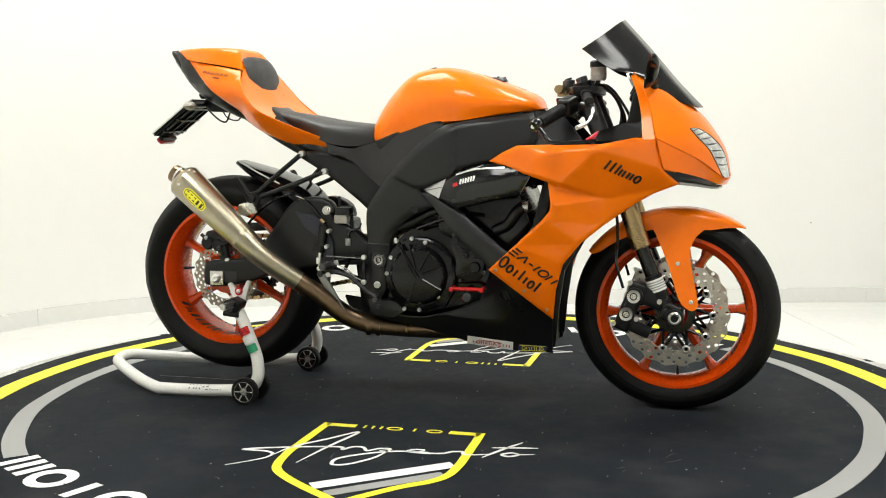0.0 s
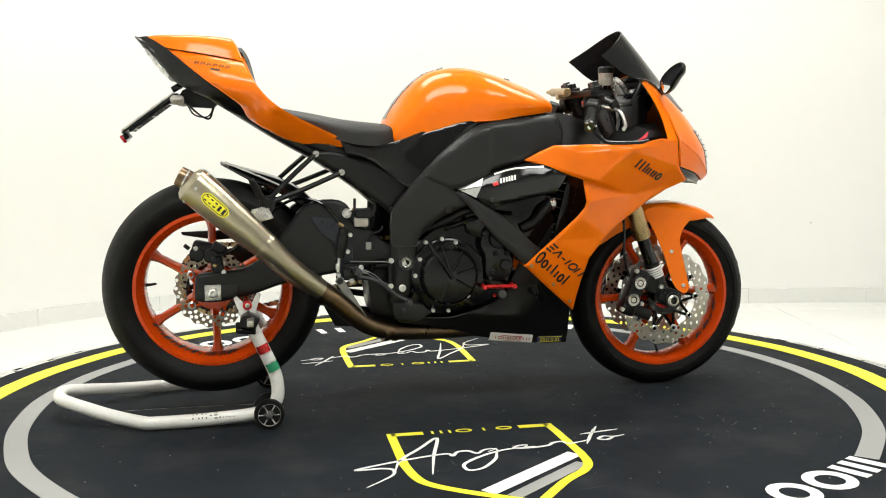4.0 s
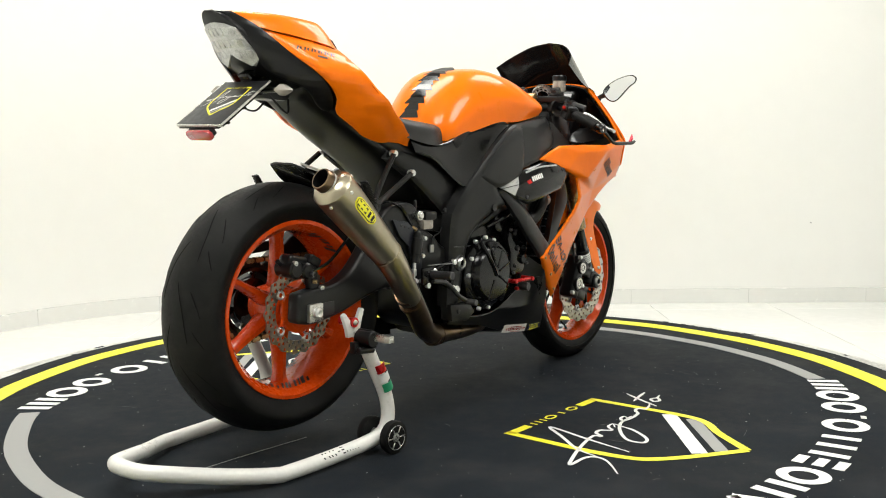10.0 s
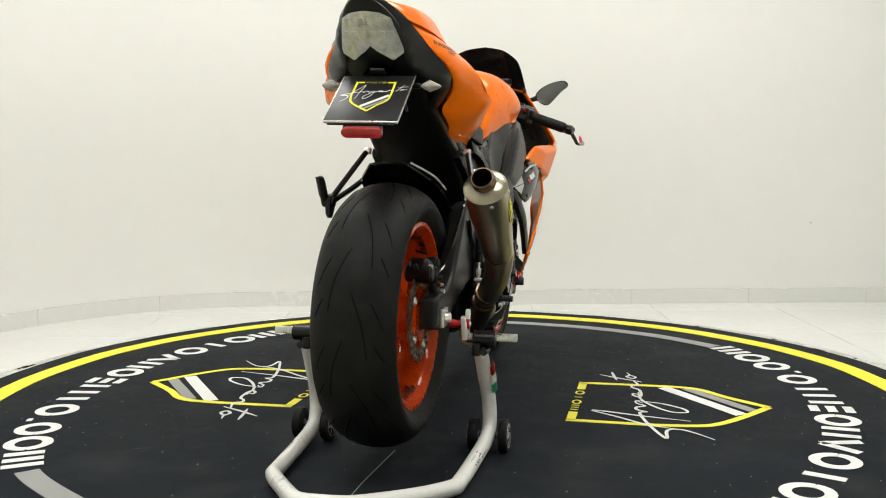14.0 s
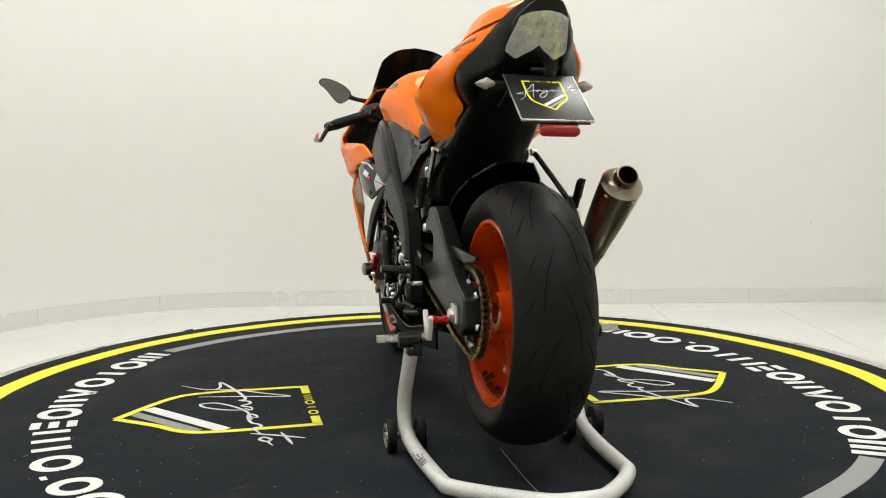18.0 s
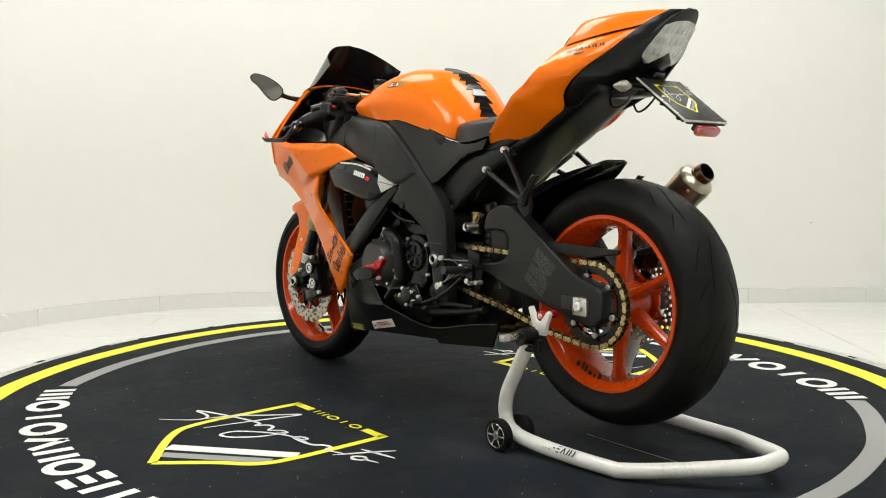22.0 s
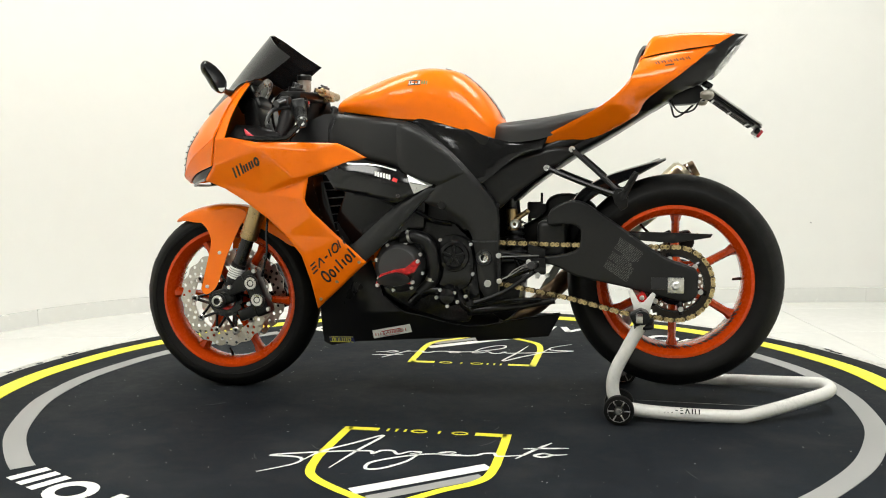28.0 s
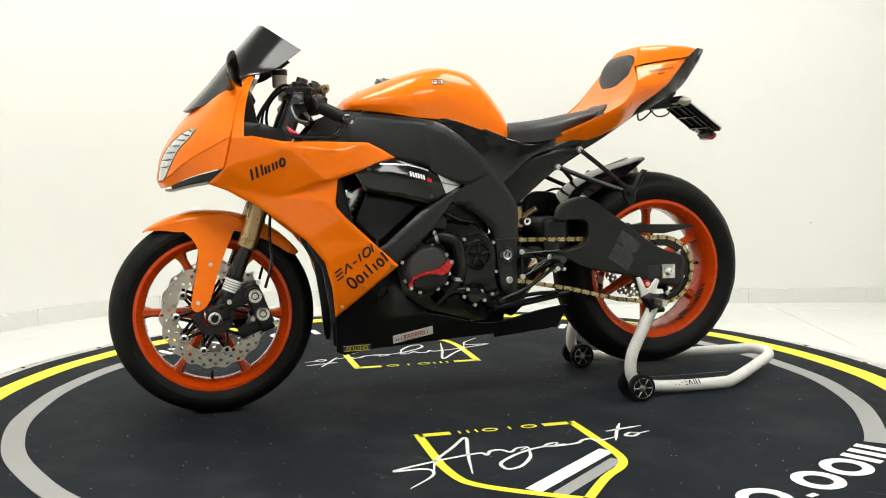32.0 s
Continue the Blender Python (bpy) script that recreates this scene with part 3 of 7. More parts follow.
def stand_wheel(at, s):
    w = part("wheel", lathe([(0.014, -0.012), (0.031, -0.012), (0.041, -0.010), (0.0425, -0.004), (0.0425, 0.004), (0.041, 0.010), (0.031, 0.012), (0.014, 0.012)], 36, at=at, closed=True), RUBBER, stand, "small black rubber wheel")
    spokes = [box((0.018, 0.006, 0.004), (0.022 * math.cos(a), 0.010 * s, 0.022 * math.sin(a)), 0.001, 1, (0, -math.degrees(a), 0)) for a in [i * math.pi / 3 for i in range(6)]]
    ring = lathe([(0.028, 0.009 * s), (0.031, 0.013 * s), (0.033, 0.009 * s)], 30)
    cap = lathe([(0.0, 0.014 * s), (0.009, 0.0135 * s), (0.012, 0.009 * s), (0.012, -0.012 * s), (0.0, -0.012 * s)], 20)
    part("hubcap", move(join(ring, cap, *spokes), Matrix.Translation(at)), STEEL, w, "grey spoked hub")


for s in (-1, 1):
    y = -0.004 + 0.240 * s
    stand_wheel((-0.553 + 0.004 * s, y + 0.038 * s, 0.0425), s)
    stand_wheel((-0.553 + 0.004 * s, y - 0.040 * s, 0.0425), -s)
    part("axle", rod((-0.555, y - 0.05, 0.0425), (-0.555, y + 0.05, 0.0425), 0.008), DARK_METAL, stand)
    part("clamp", join(box((0.040, 0.05, 0.040), (-0.600, y * 0.97, 0.300), 0.008, 3, (0, 25, 0)), rod((-0.61, y - 0.026, 0.302), (-0.61, y + 0.026, 0.302), 0.020),
                       rod((-0.588, y, 0.270), (-0.64, y, 0.275), 0.009), box((0.022, 0.02, 0.03), (-0.632, y - 0.018 * s, 0.28), 0.004)), BLACK, stand, "black plastic clamp block")
    part("cross_arm", box((0.018, 0.125, 0.018), (-0.602, y + 0.016 * s, 0.306), 0.002), STEEL, stand, "square steel arm")
    fork = prism([(-0.630, 0.300), (-0.590, 0.300), (-0.585, 0.322), (-0.570, 0.368), (-0.582, 0.372), (-0.602, 0.335), (-0.613, 0.335), (-0.638, 0.365), (-0.648, 0.358), (-0.634, 0.322)], y - 0.05 * s - 0.006, y - 0.05 * s + 0.006, 0.003)
    part("spool_hook", fork, WHITE_PAINT, stand, "forked steel hook")
    for k, m in enumerate((RED, WHITE, GREEN) if s < 0 else ()):
        z = 0.222 - 0.026 * k
        x = -0.571 + 0.0125 * k
        g = lathe([(R_T + 0.0012, -0.0125), (R_T + 0.0012, 0.0125)], 10, axis="z", start=-150 if s < 0 else 30, sweep=120)
        part("flag_label", move(g, Matrix.Translation((x + 0.002, y * 1.0 - 0.002 * s, z)) @ Matrix.Rotation(radians(-24), 4, "Y")), m, stand)
    print_row, whole = mark_row([("bars", 0.5), ("bar", 0.2), ("wedge", 0.5), ("layers", 0.4), ("dash", 0.3), ("bar", 0.3), ("bar", 0.2), ("slash", 0.3), ("bar", 0.4)], 0.28)
    for mark in print_row:
        gs = []
        for line in mark:
            v, f = ribbon(line, 0.17, 0.0, 1, 0.05)
            ring = []
            for u, w, h in v:
                a = radians(52) + (w - 0.5) * 0.95
                x = -0.655 - 0.115 * (u / whole if s < 0 else 1 - u / whole)
                r = R_T + 0.0002 + 0.01 * h
                ring.append((x, s * (0.2365 + (x + 0.70) * 0.03 - (0.0 if s < 0 else 0.011)) + s * r * math.cos(a), 0.0250 - (x + 0.70) * -0.025 + r * math.sin(a)))
            gs.append((ring, f))
        part("printed_mark", join(*gs), INK, stand, "small black printed mark")


# ---- the motorcycle: x forward, y to its left, z up ----
bike = thing("motorcycle", "orange sport motorcycle with titanium exhaust on a rear stand", "motorcycle")
FRONT = (0.710, 0.0, 0.294)
REAR = (-0.704, 0.0, 0.375)


def perforated(r0, r1, sectors, rows, hole, thick, waves=0, depth=0.0):
    """A brake disc: a ring with round holes and a wavy rim."""
    V, F = [], []

    def radius(r, a):
        k = (r - r0) / (r1 - r0)
        return r + depth * k * math.cos(waves * a)
    for i in range(sectors):
        for j in range(rows):
            ra, rb = r0 + (r1 - r0) * j / rows, r0 + (r1 - r0) * (j + 1) / rows
            a0, a1 = 2 * math.pi * i / sectors, 2 * math.pi * (i + 1) / sectors
            am, rm = (a0 + a1) / 2, (ra + rb) / 2
            edge = [(ra, a0), (ra, am), (ra, a1), (rm, a1), (rb, a1), (rb, am), (rb, a0), (rm, a0)]
            drilled = (i + j) % 2 == 0
            base = len(V)
            for y in (-thick / 2, thick / 2):
                for r, a in edge:
                    q = radius(r, a)
                    V.append((q * math.cos(a), y, q * math.sin(a)))
            if drilled:
                cx, cz = radius(rm, am) * math.cos(am), radius(rm, am) * math.sin(am)
                for y in (-thick / 2, thick / 2):
                    for r, a in edge:
                        q = radius(r, a)
                        dx, dz = q * math.cos(a) - cx, q * math.sin(a) - cz
                        n = math.hypot(dx, dz)
                        V.append((cx + dx / n * hole, y, cz + dz / n * hole))
                for s in range(8):
                    t = (s + 1) % 8
                    F += [(base + s, base + t, base + 16 + t, base + 16 + s), (base + 8 + t, base + 8 + s, base + 24 + s, base + 24 + t),
                          (base + 16 + s, base + 16 + t, base + 24 + t, base + 24 + s)]
            else:
                F += [tuple(base + s for s in range(8)), tuple(base + 8 + s for s in reversed(range(8)))]
            if j == 0:
                F += [(base, base + 8, base + 9, base + 1), (base + 1, base + 9, base + 10, base + 2)]
            if j == rows - 1:
                F += [(base + 4, base + 12, base + 13, base + 5), (base + 5, base + 13, base + 14, base + 6)]
    return V, F


def wheel(name, at, tyre_r, tyre_w, rim_r, rim_w, phase, valve, label, decals):
    """Rim with six spokes as the part; tyre, valve and the rest under it."""
    c = Matrix.Translation(at)
    hw, tw = rim_w / 2, tyre_w / 2
    barrel = [(rim_r, hw), (rim_r + 0.002, hw - 0.004), (rim_r - 0.004, hw - 0.010), (rim_r - 0.016, hw - 0.022), (rim_r - 0.021, hw * 0.35), (rim_r - 0.021, -hw * 0.35),
              (rim_r - 0.016, -hw + 0.022), (rim_r - 0.004, -hw + 0.010), (rim_r + 0.002, -hw + 0.004), (rim_r, -hw)]
    inner = [(rim_r - 0.009, -hw), (rim_r - 0.013, -hw + 0.006), (rim_r - 0.025, -hw + 0.02), (rim_r - 0.030, -hw * 0.3), (rim_r - 0.030, hw * 0.3), (rim_r - 0.025, hw - 0.02),
             (rim_r - 0.013, hw - 0.006), (rim_r - 0.009, hw)]
    geos = [lathe(barrel + inner, 72, closed=True)]
    hub_w = 0.045 if tyre_w < 0.15 else 0.06
    geos.append(lathe([(0.028, -hub_w), (0.048, -hub_w), (0.056, -hub_w * 0.5), (0.056, hub_w * 0.5), (0.048, hub_w), (0.028, hub_w)], 36, closed=True))
    spokes = []
    for i in range(6):
        a = radians(phase + 60 * i)
        d, s = Vector((math.cos(a), 0, math.sin(a))), Vector((-math.sin(a), 0, math.cos(a)))
        rows = []
        for r, w, t in ((0.045, 0.020, 0.034), (0.08, 0.0145, 0.029), (0.13, 0.0115, 0.023), (rim_r - 0.05, 0.0115, 0.021), (rim_r - 0.022, 0.020, 0.027)):
            o = d * r
            rows.append([o + s * (w * x) + Vector((0, t * y, 0)) for x, y in ((1, 0.45), (0.45, 1), (-0.45, 1), (-1, 0.45), (-1, -0.45), (-0.45, -1), (0.45, -1), (1, -0.45))])
        V, F = [], []
        for row in rows:
            V += [tuple(p) for p in row]
        for k in range(len(rows) - 1):
            for j in range(8):
                F.append((8 * k + j, 8 * k + (j + 1) % 8, 8 * k + 8 + (j + 1) % 8, 8 * k + 8 + j))
        spokes.append((V, F))
    rim = part(name, move(join(*geos), c), WHEEL_ORANGE, bike, label, 42)
    for g in spokes:
        part("spoke", move(g, c), WHEEL_ORANGE, rim, smooth=42)
    prof = []
    crown = tyre_r - rim_r
    for k in range(17):
        u = -1 + 2 * k / 16
        y = tw * math.sin(u * math.pi / 2 * 0.99) if abs(u) < 1 else tw * u
        drop = (tw * 0.62) * (1 - math.sqrt(max(0, 1 - (0.93 * y / tw) ** 2)))
        prof.append((tyre_r - drop * (crown / (tw * 1.05)) * 1.35, y))
    lo = prof[0][0]
    side = [(rim_r - 0.006, -hw + 0.008), (rim_r + 0.006, -hw - 0.001), (rim_r + 0.022, -tw * 0.93), (lo - 0.012, -tw * 0.995)]
    full = side + prof + [(r, -y) for r, y in reversed(side)]
    tyre = part("tyre", move(lathe(full, 96), c), RUBBER, rim, "worn black rubber tyre", 50)
    # tread grooves as shallow dark strips
    gr = []
    n = 10 if tyre_w > 0.15 else 12

    def on_tyre(u, a):
        y = tw * u
        r = np.interp(y, [p[1] for p in prof], [p[0] for p in prof]) + 0.0008
        return Vector((r * math.cos(a), y, r * math.sin(a)))
    for k in range(n):
        for sgn, off in ((1, 0.0), (-1, 0.5)):
            a = 2 * math.pi * (k + off) / n
            for path in (((0.06, 0.0), (0.20, 0.10), (0.34, 0.22), (0.42, 0.36), (0.45, 0.46)), ((0.50, 0.06), (0.64, 0.14), (0.78, 0.26)), ((0.60, 0.36), (0.70, 0.42), (0.82, 0.50))):
                c3 = [on_tyre(sgn * u, a + b) for u, b in path]
                line = spline([tuple(p) for p in c3], 3)
                V, F = [], []
                for i, p in enumerate(line):
                    d = Vector(line[min(i + 1, len(line) - 1)] - line[max(i - 1, 0)]).normalized()
                    nrm = Vector((p[0], p[1] * 0.4, p[2])).normalized()
                    w = d.cross(nrm) * 0.0015 * (0.4 if i in (0, len(line) - 1) else 1)
                    V += [tuple(Vector(p) + w), tuple(Vector(p) - w)]
                for i in range(len(line) - 1):
                    F.append((2 * i, 2 * i + 1, 2 * i + 3, 2 * i + 2))
                gr.append((V, F))
    tagged(part("tread", move(join(*gr), c), GROOVE, rim), kind="stuff")
    a = radians(valve)
    r0 = rim_r - 0.03
    part("valve", move(tube([(r0 * math.cos(a), 0.0, r0 * math.sin(a)), ((r0 - 0.012) * math.cos(a), 0.006, (r0 - 0.012) * math.sin(a)), ((r0 - 0.026) * math.cos(a), 0.022, (r0 - 0.026) * math.sin(a))], [0.005, 0.0042, 0.0035], 8), c), BLACK, rim, "black tyre valve")
    # black slanted strokes painted inside the rim
    edge = [(rim_r - 0.0235, hw - 0.0185), (rim_r - 0.0278, hw * 0.58), (rim_r - 0.0302, hw * 0.42)]
    rng = random.Random(int(tyre_w * 1000))
    for sgn, spans in decals:
        for a0, a1 in spans:
            aa = a0
            while aa < a1:
                w = rng.choice((1.6, 2.2, 3.4))
                lean = 3.2
                hi = rng.choice((0, 0, 1))
                pts = edge if hi == 0 else edge[:2]
                V = []
                for i, (r, y) in enumerate(pts):
                    for q in (0.0, w):
                        g = radians(aa + q + lean * i * 0.8)
                        V.append(((r - 0.0012) * math.cos(g), sgn * y, (r - 0.0012) * math.sin(g)))
                F = [(2 * i, 2 * i + 1, 2 * i + 3, 2 * i + 2) for i in range(len(pts) - 1)]
                part("rim_mark", move((V, F), c), INK, rim, "black slanted paint stroke")
                aa += w + rng.choice((1.2, 2.0, 3.2))
    return rim


def disc_set(rim, at, y, r1, r0, carrier_mat, buttons, sgn, steel=DISC):
    c = Matrix.Translation((at[0], at[1] + y, at[2]))
    d = part("brake_disc", move(perforated(r0, r1, 54, 3, 0.0056, 0.005, 18, 0.0035), c), steel, rim, "drilled steel wave brake disc", 30)
    part("disc_carrier", move(lathe([(0.036, -0.004), (0.058, -0.004), (0.058, 0.004), (0.036, 0.004)], 40, closed=True), c), carrier_mat, rim, "disc carrier")
    for i in range(buttons):
        a = 2 * math.pi * i / buttons
        for k in (-0.16, 0.16):
            p0 = Vector((0.052 * math.cos(a + k * 2.2), 0, 0.052 * math.sin(a + k * 2.2)))
            p1 = Vector(((r0 + 0.003) * math.cos(a), 0, (r0 + 0.003) * math.sin(a)))
            part("carrier_arm", move(tube([p0, p1], 0.0048, 6, smooth=False), c), carrier_mat, rim)
    for i in range(buttons):
        a = 2 * math.pi * i / buttons
        part("disc_button", move(lathe([(0.0055, 0.004 * sgn), (0.0085, 0.0075 * sgn), (0.0122, 0.005 * sgn), (0.0122, -0.002 * sgn)], 14, at=((r0 - 0.001) * math.cos(a), 0, (r0 - 0.001) * math.sin(a))), c), STEEL, d)


front_wheel = wheel("front_wheel", FRONT, 0.2965, 0.120, 0.2265, 0.100, 3, 273, "orange six-spoke front wheel", ((-1, ((-50, -8), (2, 26))),))
HUB = (REAR[0], -0.010, REAR[2])
rear_wheel = wheel("rear_wheel", HUB, 0.3195, 0.194, 0.2265, 0.158, 91, 178, "orange six-spoke rear wheel", ((-1, ((208, 284), (40, 66))), (1, ((196, 245), (254, 300)))))
for s in (-1, 1):
    disc_set(front_wheel, FRONT, 0.068 * s, 0.152, 0.108, ENGINE, 10, s)
    part("carrier_bolt_ring", lathe([(0.030, 0.062 * s), (0.050, 0.066 * s), (0.058, 0.060 * s)], 36, at=FRONT), RED, front_wheel, "dark red disc bolts ring")
disc_set(rear_wheel, HUB, -0.080, 0.110, 0.078, WHEEL_ORANGE, 5, -1, REAR_DISC)
# rear sprocket and its carrier
V, F = [], []
TEETH = 86
for i in range(TEETH):
    a = 2 * math.pi * i / TEETH
    for r, y in ((0.084, 0.099), (0.084, 0.106), (0.108 if i % 2 else 0.100, 0.106), (0.108 if i % 2 else 0.100, 0.099)):
        V.append((r * math.cos(a), y, r * math.sin(a)))
for i in range(TEETH):
    j = (i + 1) % TEETH
    for k in range(4):
        F.append((4 * i + k, 4 * i + (k + 1) % 4, 4 * j + (k + 1) % 4, 4 * j + k))
sprocket = part("sprocket", move((V, F), Matrix.Translation(REAR)), RUST, rear_wheel, "worn steel rear sprocket", 30)
web = [lathe([(0.079, 0.094), (0.090, 0.094), (0.090, 0.1045), (0.079, 0.1045)], 48, closed=True), lathe([(0.03, 0.088), (0.062, 0.090), (0.062, 0.108), (0.045, 0.114), (0.03, 0.114)], 36, closed=True)]
carrier = part("sprocket_carrier", move(join(*web), Matrix.Translation(REAR)), BLACK_GLOSS, rear_wheel, "black sprocket carrier")
for i in range(6):
    a = 2 * math.pi * i / 6 + 0.3
    part("carrier_spoke", move(tube([(0.05 * math.cos(a), 0.108, 0.05 * math.sin(a)), (0.092 * math.cos(a), 0.106, 0.092 * math.sin(a))], [0.011, 0.007], 8, smooth=False), Matrix.Translation(REAR)), BLACK_GLOSS, rear_wheel)
    part("sprocket_nut", move(bolt((0.075 * math.cos(a), 0.108, 0.075 * math.sin(a)), (0, 1, 0), 0.008, 0.010), Matrix.Translation(REAR)), CHROME, rear_wheel)


# ---- bodywork ----
def both(name, outline, sheet, material, label="", thick=0.004, step=0.03, smooth=38):
    return [part(name, panel(outline, sheet, thick, step, s, 0.012, 0.005), material, bike, label, smooth) for s in (-1, 1)]


# tank
TANK = loft([
    [(-0.200, 0, 0.838), (-0.198, 0.05, 0.836), (-0.193, 0.088, 0.828), (-0.184, 0.112, 0.815), (-0.176, 0.118, 0.798)],
    [(-0.176, 0, 0.888), (-0.174, 0.06, 0.884), (-0.168, 0.106, 0.866), (-0.156, 0.136, 0.838), (-0.148, 0.140, 0.804)],
    [(-0.130, 0, 0.948), (-0.128, 0.068, 0.944), (-0.122, 0.118, 0.916), (-0.110, 0.148, 0.872), (-0.104, 0.148, 0.818)],
    [(-0.070, 0, 0.998), (-0.070, 0.075, 0.994), (-0.068, 0.130, 0.960), (-0.062, 0.160, 0.898), (-0.058, 0.158, 0.834)],
    [(-0.010, 0, 1.014), (-0.010, 0.082, 1.011), (-0.010, 0.138, 0.984), (-0.010, 0.172, 0.915), (-0.010, 0.168, 0.846)],
    [(0.050, 0, 1.017), (0.050, 0.086, 1.013), (0.050, 0.150, 0.989), (0.050, 0.188, 0.928), (0.050, 0.180, 0.856)],
    [(0.120, 0, 1.000), (0.120, 0.095, 0.997), (0.120, 0.166, 0.970), (0.120, 0.198, 0.918), (0.120, 0.184, 0.860)],
    [(0.190, 0, 0.976), (0.190, 0.095, 0.973), (0.190, 0.162, 0.948), (0.190, 0.190, 0.910), (0.190, 0.174, 0.872)],
    [(0.260, 0, 0.948), (0.260, 0.082, 0.946), (0.260, 0.146, 0.928), (0.260, 0.170, 0.906), (0.260, 0.156, 0.880)],
    [(0.306, 0, 0.925), (0.306, 0.060, 0.923), (0.304, 0.110, 0.912), (0.300, 0.136, 0.898), (0.298, 0.128, 0.884)],
    [(0.324, 0, 0.892), (0.324, 0.040, 0.891), (0.320, 0.075, 0.889), (0.314, 0.095, 0.886), (0.308, 0.090, 0.882)],
], 4, 5)
tank = part("tank", TANK, ORANGE, bike, "glossy orange fuel tank", 60)
for s in (-1, 1):
    on = skin_of(TANK, s)
    for i in range(8):
        x = 0.135 + 0.0165 * i
        z = 0.972 - 0.0042 * i
        ln = [[(x, z - 0.010), (x + 0.002, z + 0.010)], [(x + 0.009, z - 0.011), (x + 0.011, z + 0.008)]]
        part("tank_mark", marks(ln, on, 0.0032, s, 0.0014, 1), DEEP_ORANGE, tank, "faint darker orange mark")
on = skin_of(TANK, 1)
part("number_plaque", marks([[(0.072, 0.9635), (0.040, 0.9655)]], on, 0.0150, 1, 0.0012, 1), WHITE, tank, "small white mark with black and green bars")
for lines, m in (([[(0.074, 0.957), (0.038, 0.959)], [(0.074, 0.970), (0.038, 0.972)], [(0.068, 0.960), (0.068, 0.968)], [(0.046, 0.961), (0.046, 0.969)], [(0.055, 0.960), (0.055, 0.969)]], INK), ([[(0.034, 0.959), (0.034, 0.972)], [(0.028, 0.959), (0.027, 0.972)], [(0.022, 0.959), (0.020, 0.970)]], GREEN)):
    part("number_mark", marks(lines, on, 0.0030, 1, 0.0018, 1), m, tank, "small black and green bars")
part("filler_cap", join(lathe([(0.0, 0.012), (0.030, 0.012), (0.036, 0.008), (0.040, 0.0), (0.0, 0.0)], 32, axis="z", at=(0.17, 0, 0.974)), *[bolt((0.17 + 0.03 * math.cos(a), 0.03 * math.sin(a), 0.983), (0, 0, 1), 0.004, 0.005) for a in [i * 1.047 for i in range(6)]]), DARK_METAL, bike, "black fuel filler cap")
# tank pad: a spine with barbs down the back of the tank
BACK = [(-0.188, 0.868), (-0.162, 0.910), (-0.130, 0.949), (-0.100, 0.977), (-0.070, 0.999), (-0.038, 1.010), (-0.010, 1.019)]
pad = []
for i, (x, z) in enumerate(spline(BACK, 2)[:-1]):
    x2, z2 = spline(BACK, 2)[i + 1]
    w = (0.026 if i % 2 else 0.036) + 0.0012 * i
    pad.append(([(x, -w, z + 0.0018 - w * 0.05), (x, w, z + 0.0018 - w * 0.05), (x2, w * 0.55, z2 + 0.0020), (x2, -w * 0.55, z2 + 0.0020), (x, -w, z - 0.002), (x, w, z - 0.002), (x2, w * 0.55, z2 - 0.002), (x2, -w * 0.55, z2 - 0.002)],
                [(3, 2, 1, 0), (4, 5, 6, 7), (0, 1, 5, 4), (1, 2, 6, 5), (2, 3, 7, 6), (3, 0, 4, 7)]))
for g in pad:
    part("tank_pad_barb", join(g), BLACK_GLOSS, tank, "black barbed tank pad sticker")

# seat
part("seat", loft([
    [(-0.528, 0, 0.904), (-0.528, 0.02, 0.903), (-0.527, 0.035, 0.900), (-0.526, 0.03, 0.895)],
    [(-0.500, 0, 0.898), (-0.500, 0.045, 0.896), (-0.498, 0.075, 0.884), (-0.495, 0.070, 0.864)],
    [(-0.420, 0, 0.884), (-0.420, 0.065, 0.882), (-0.416, 0.108, 0.866), (-0.410, 0.112, 0.832)],
    [(-0.330, 0, 0.866), (-0.330, 0.08, 0.864), (-0.328, 0.138, 0.846), (-0.325, 0.146, 0.800)],
    [(-0.250, 0, 0.856), (-0.250, 0.085, 0.854), (-0.250, 0.145, 0.838), (-0.250, 0.152, 0.788)],
    [(-0.190, 0, 0.850), (-0.190, 0.07, 0.848), (-0.188, 0.118, 0.836), (-0.188, 0.128, 0.792)],
    [(-0.166, 0, 0.842), (-0.166, 0.05, 0.840), (-0.164, 0.095, 0.830), (-0.160, 0.108, 0.806)],
], 4, 4), SEAT, bike, "black vinyl rider seat", 60)

# tail
TAIL = surf([(-0.86, 1.09, 0.045), (-0.80, 1.05, 0.085), (-0.72, 1.03, 0.120), (-0.70, 0.98, 0.156), (-0.60, 1.02, 0.140), (-0.575, 0.96, 0.198), (-0.64, 0.94, 0.170), (-0.60, 0.885, 0.128),
             (-0.53, 0.92, 0.220), (-0.53, 0.89, 0.214), (-0.53, 0.84, 0.142), (-0.50, 0.80, 0.096), (-0.44, 0.86, 0.192), (-0.42, 0.82, 0.156), (-0.40, 0.778, 0.098), (-0.34, 0.81, 0.140), (-0.325, 0.767, 0.112), (-0.58, 1.06, 0.10)])
both("tail_fairing", smooth_outline([(-0.812, 1.062), (-0.71, 1.043), (-0.602, 1.022), (-0.578, 0.975), (-0.540, 0.925), (-0.490, 0.886), (-0.400, 0.842), (-0.338, 0.814), (-0.318, 0.766),
                                     (-0.405, 0.778), (-0.465, 0.797), (-0.505, 0.816), (-0.555, 0.842), (-0.592, 0.868), (-0.612, 0.902), (-0.655, 0.935), (-0.710, 0.976)], 3, (0, 2, 7, 8, 12)), TAIL, ORANGE, "orange tail fairing", 0.005, 0.025, 60)
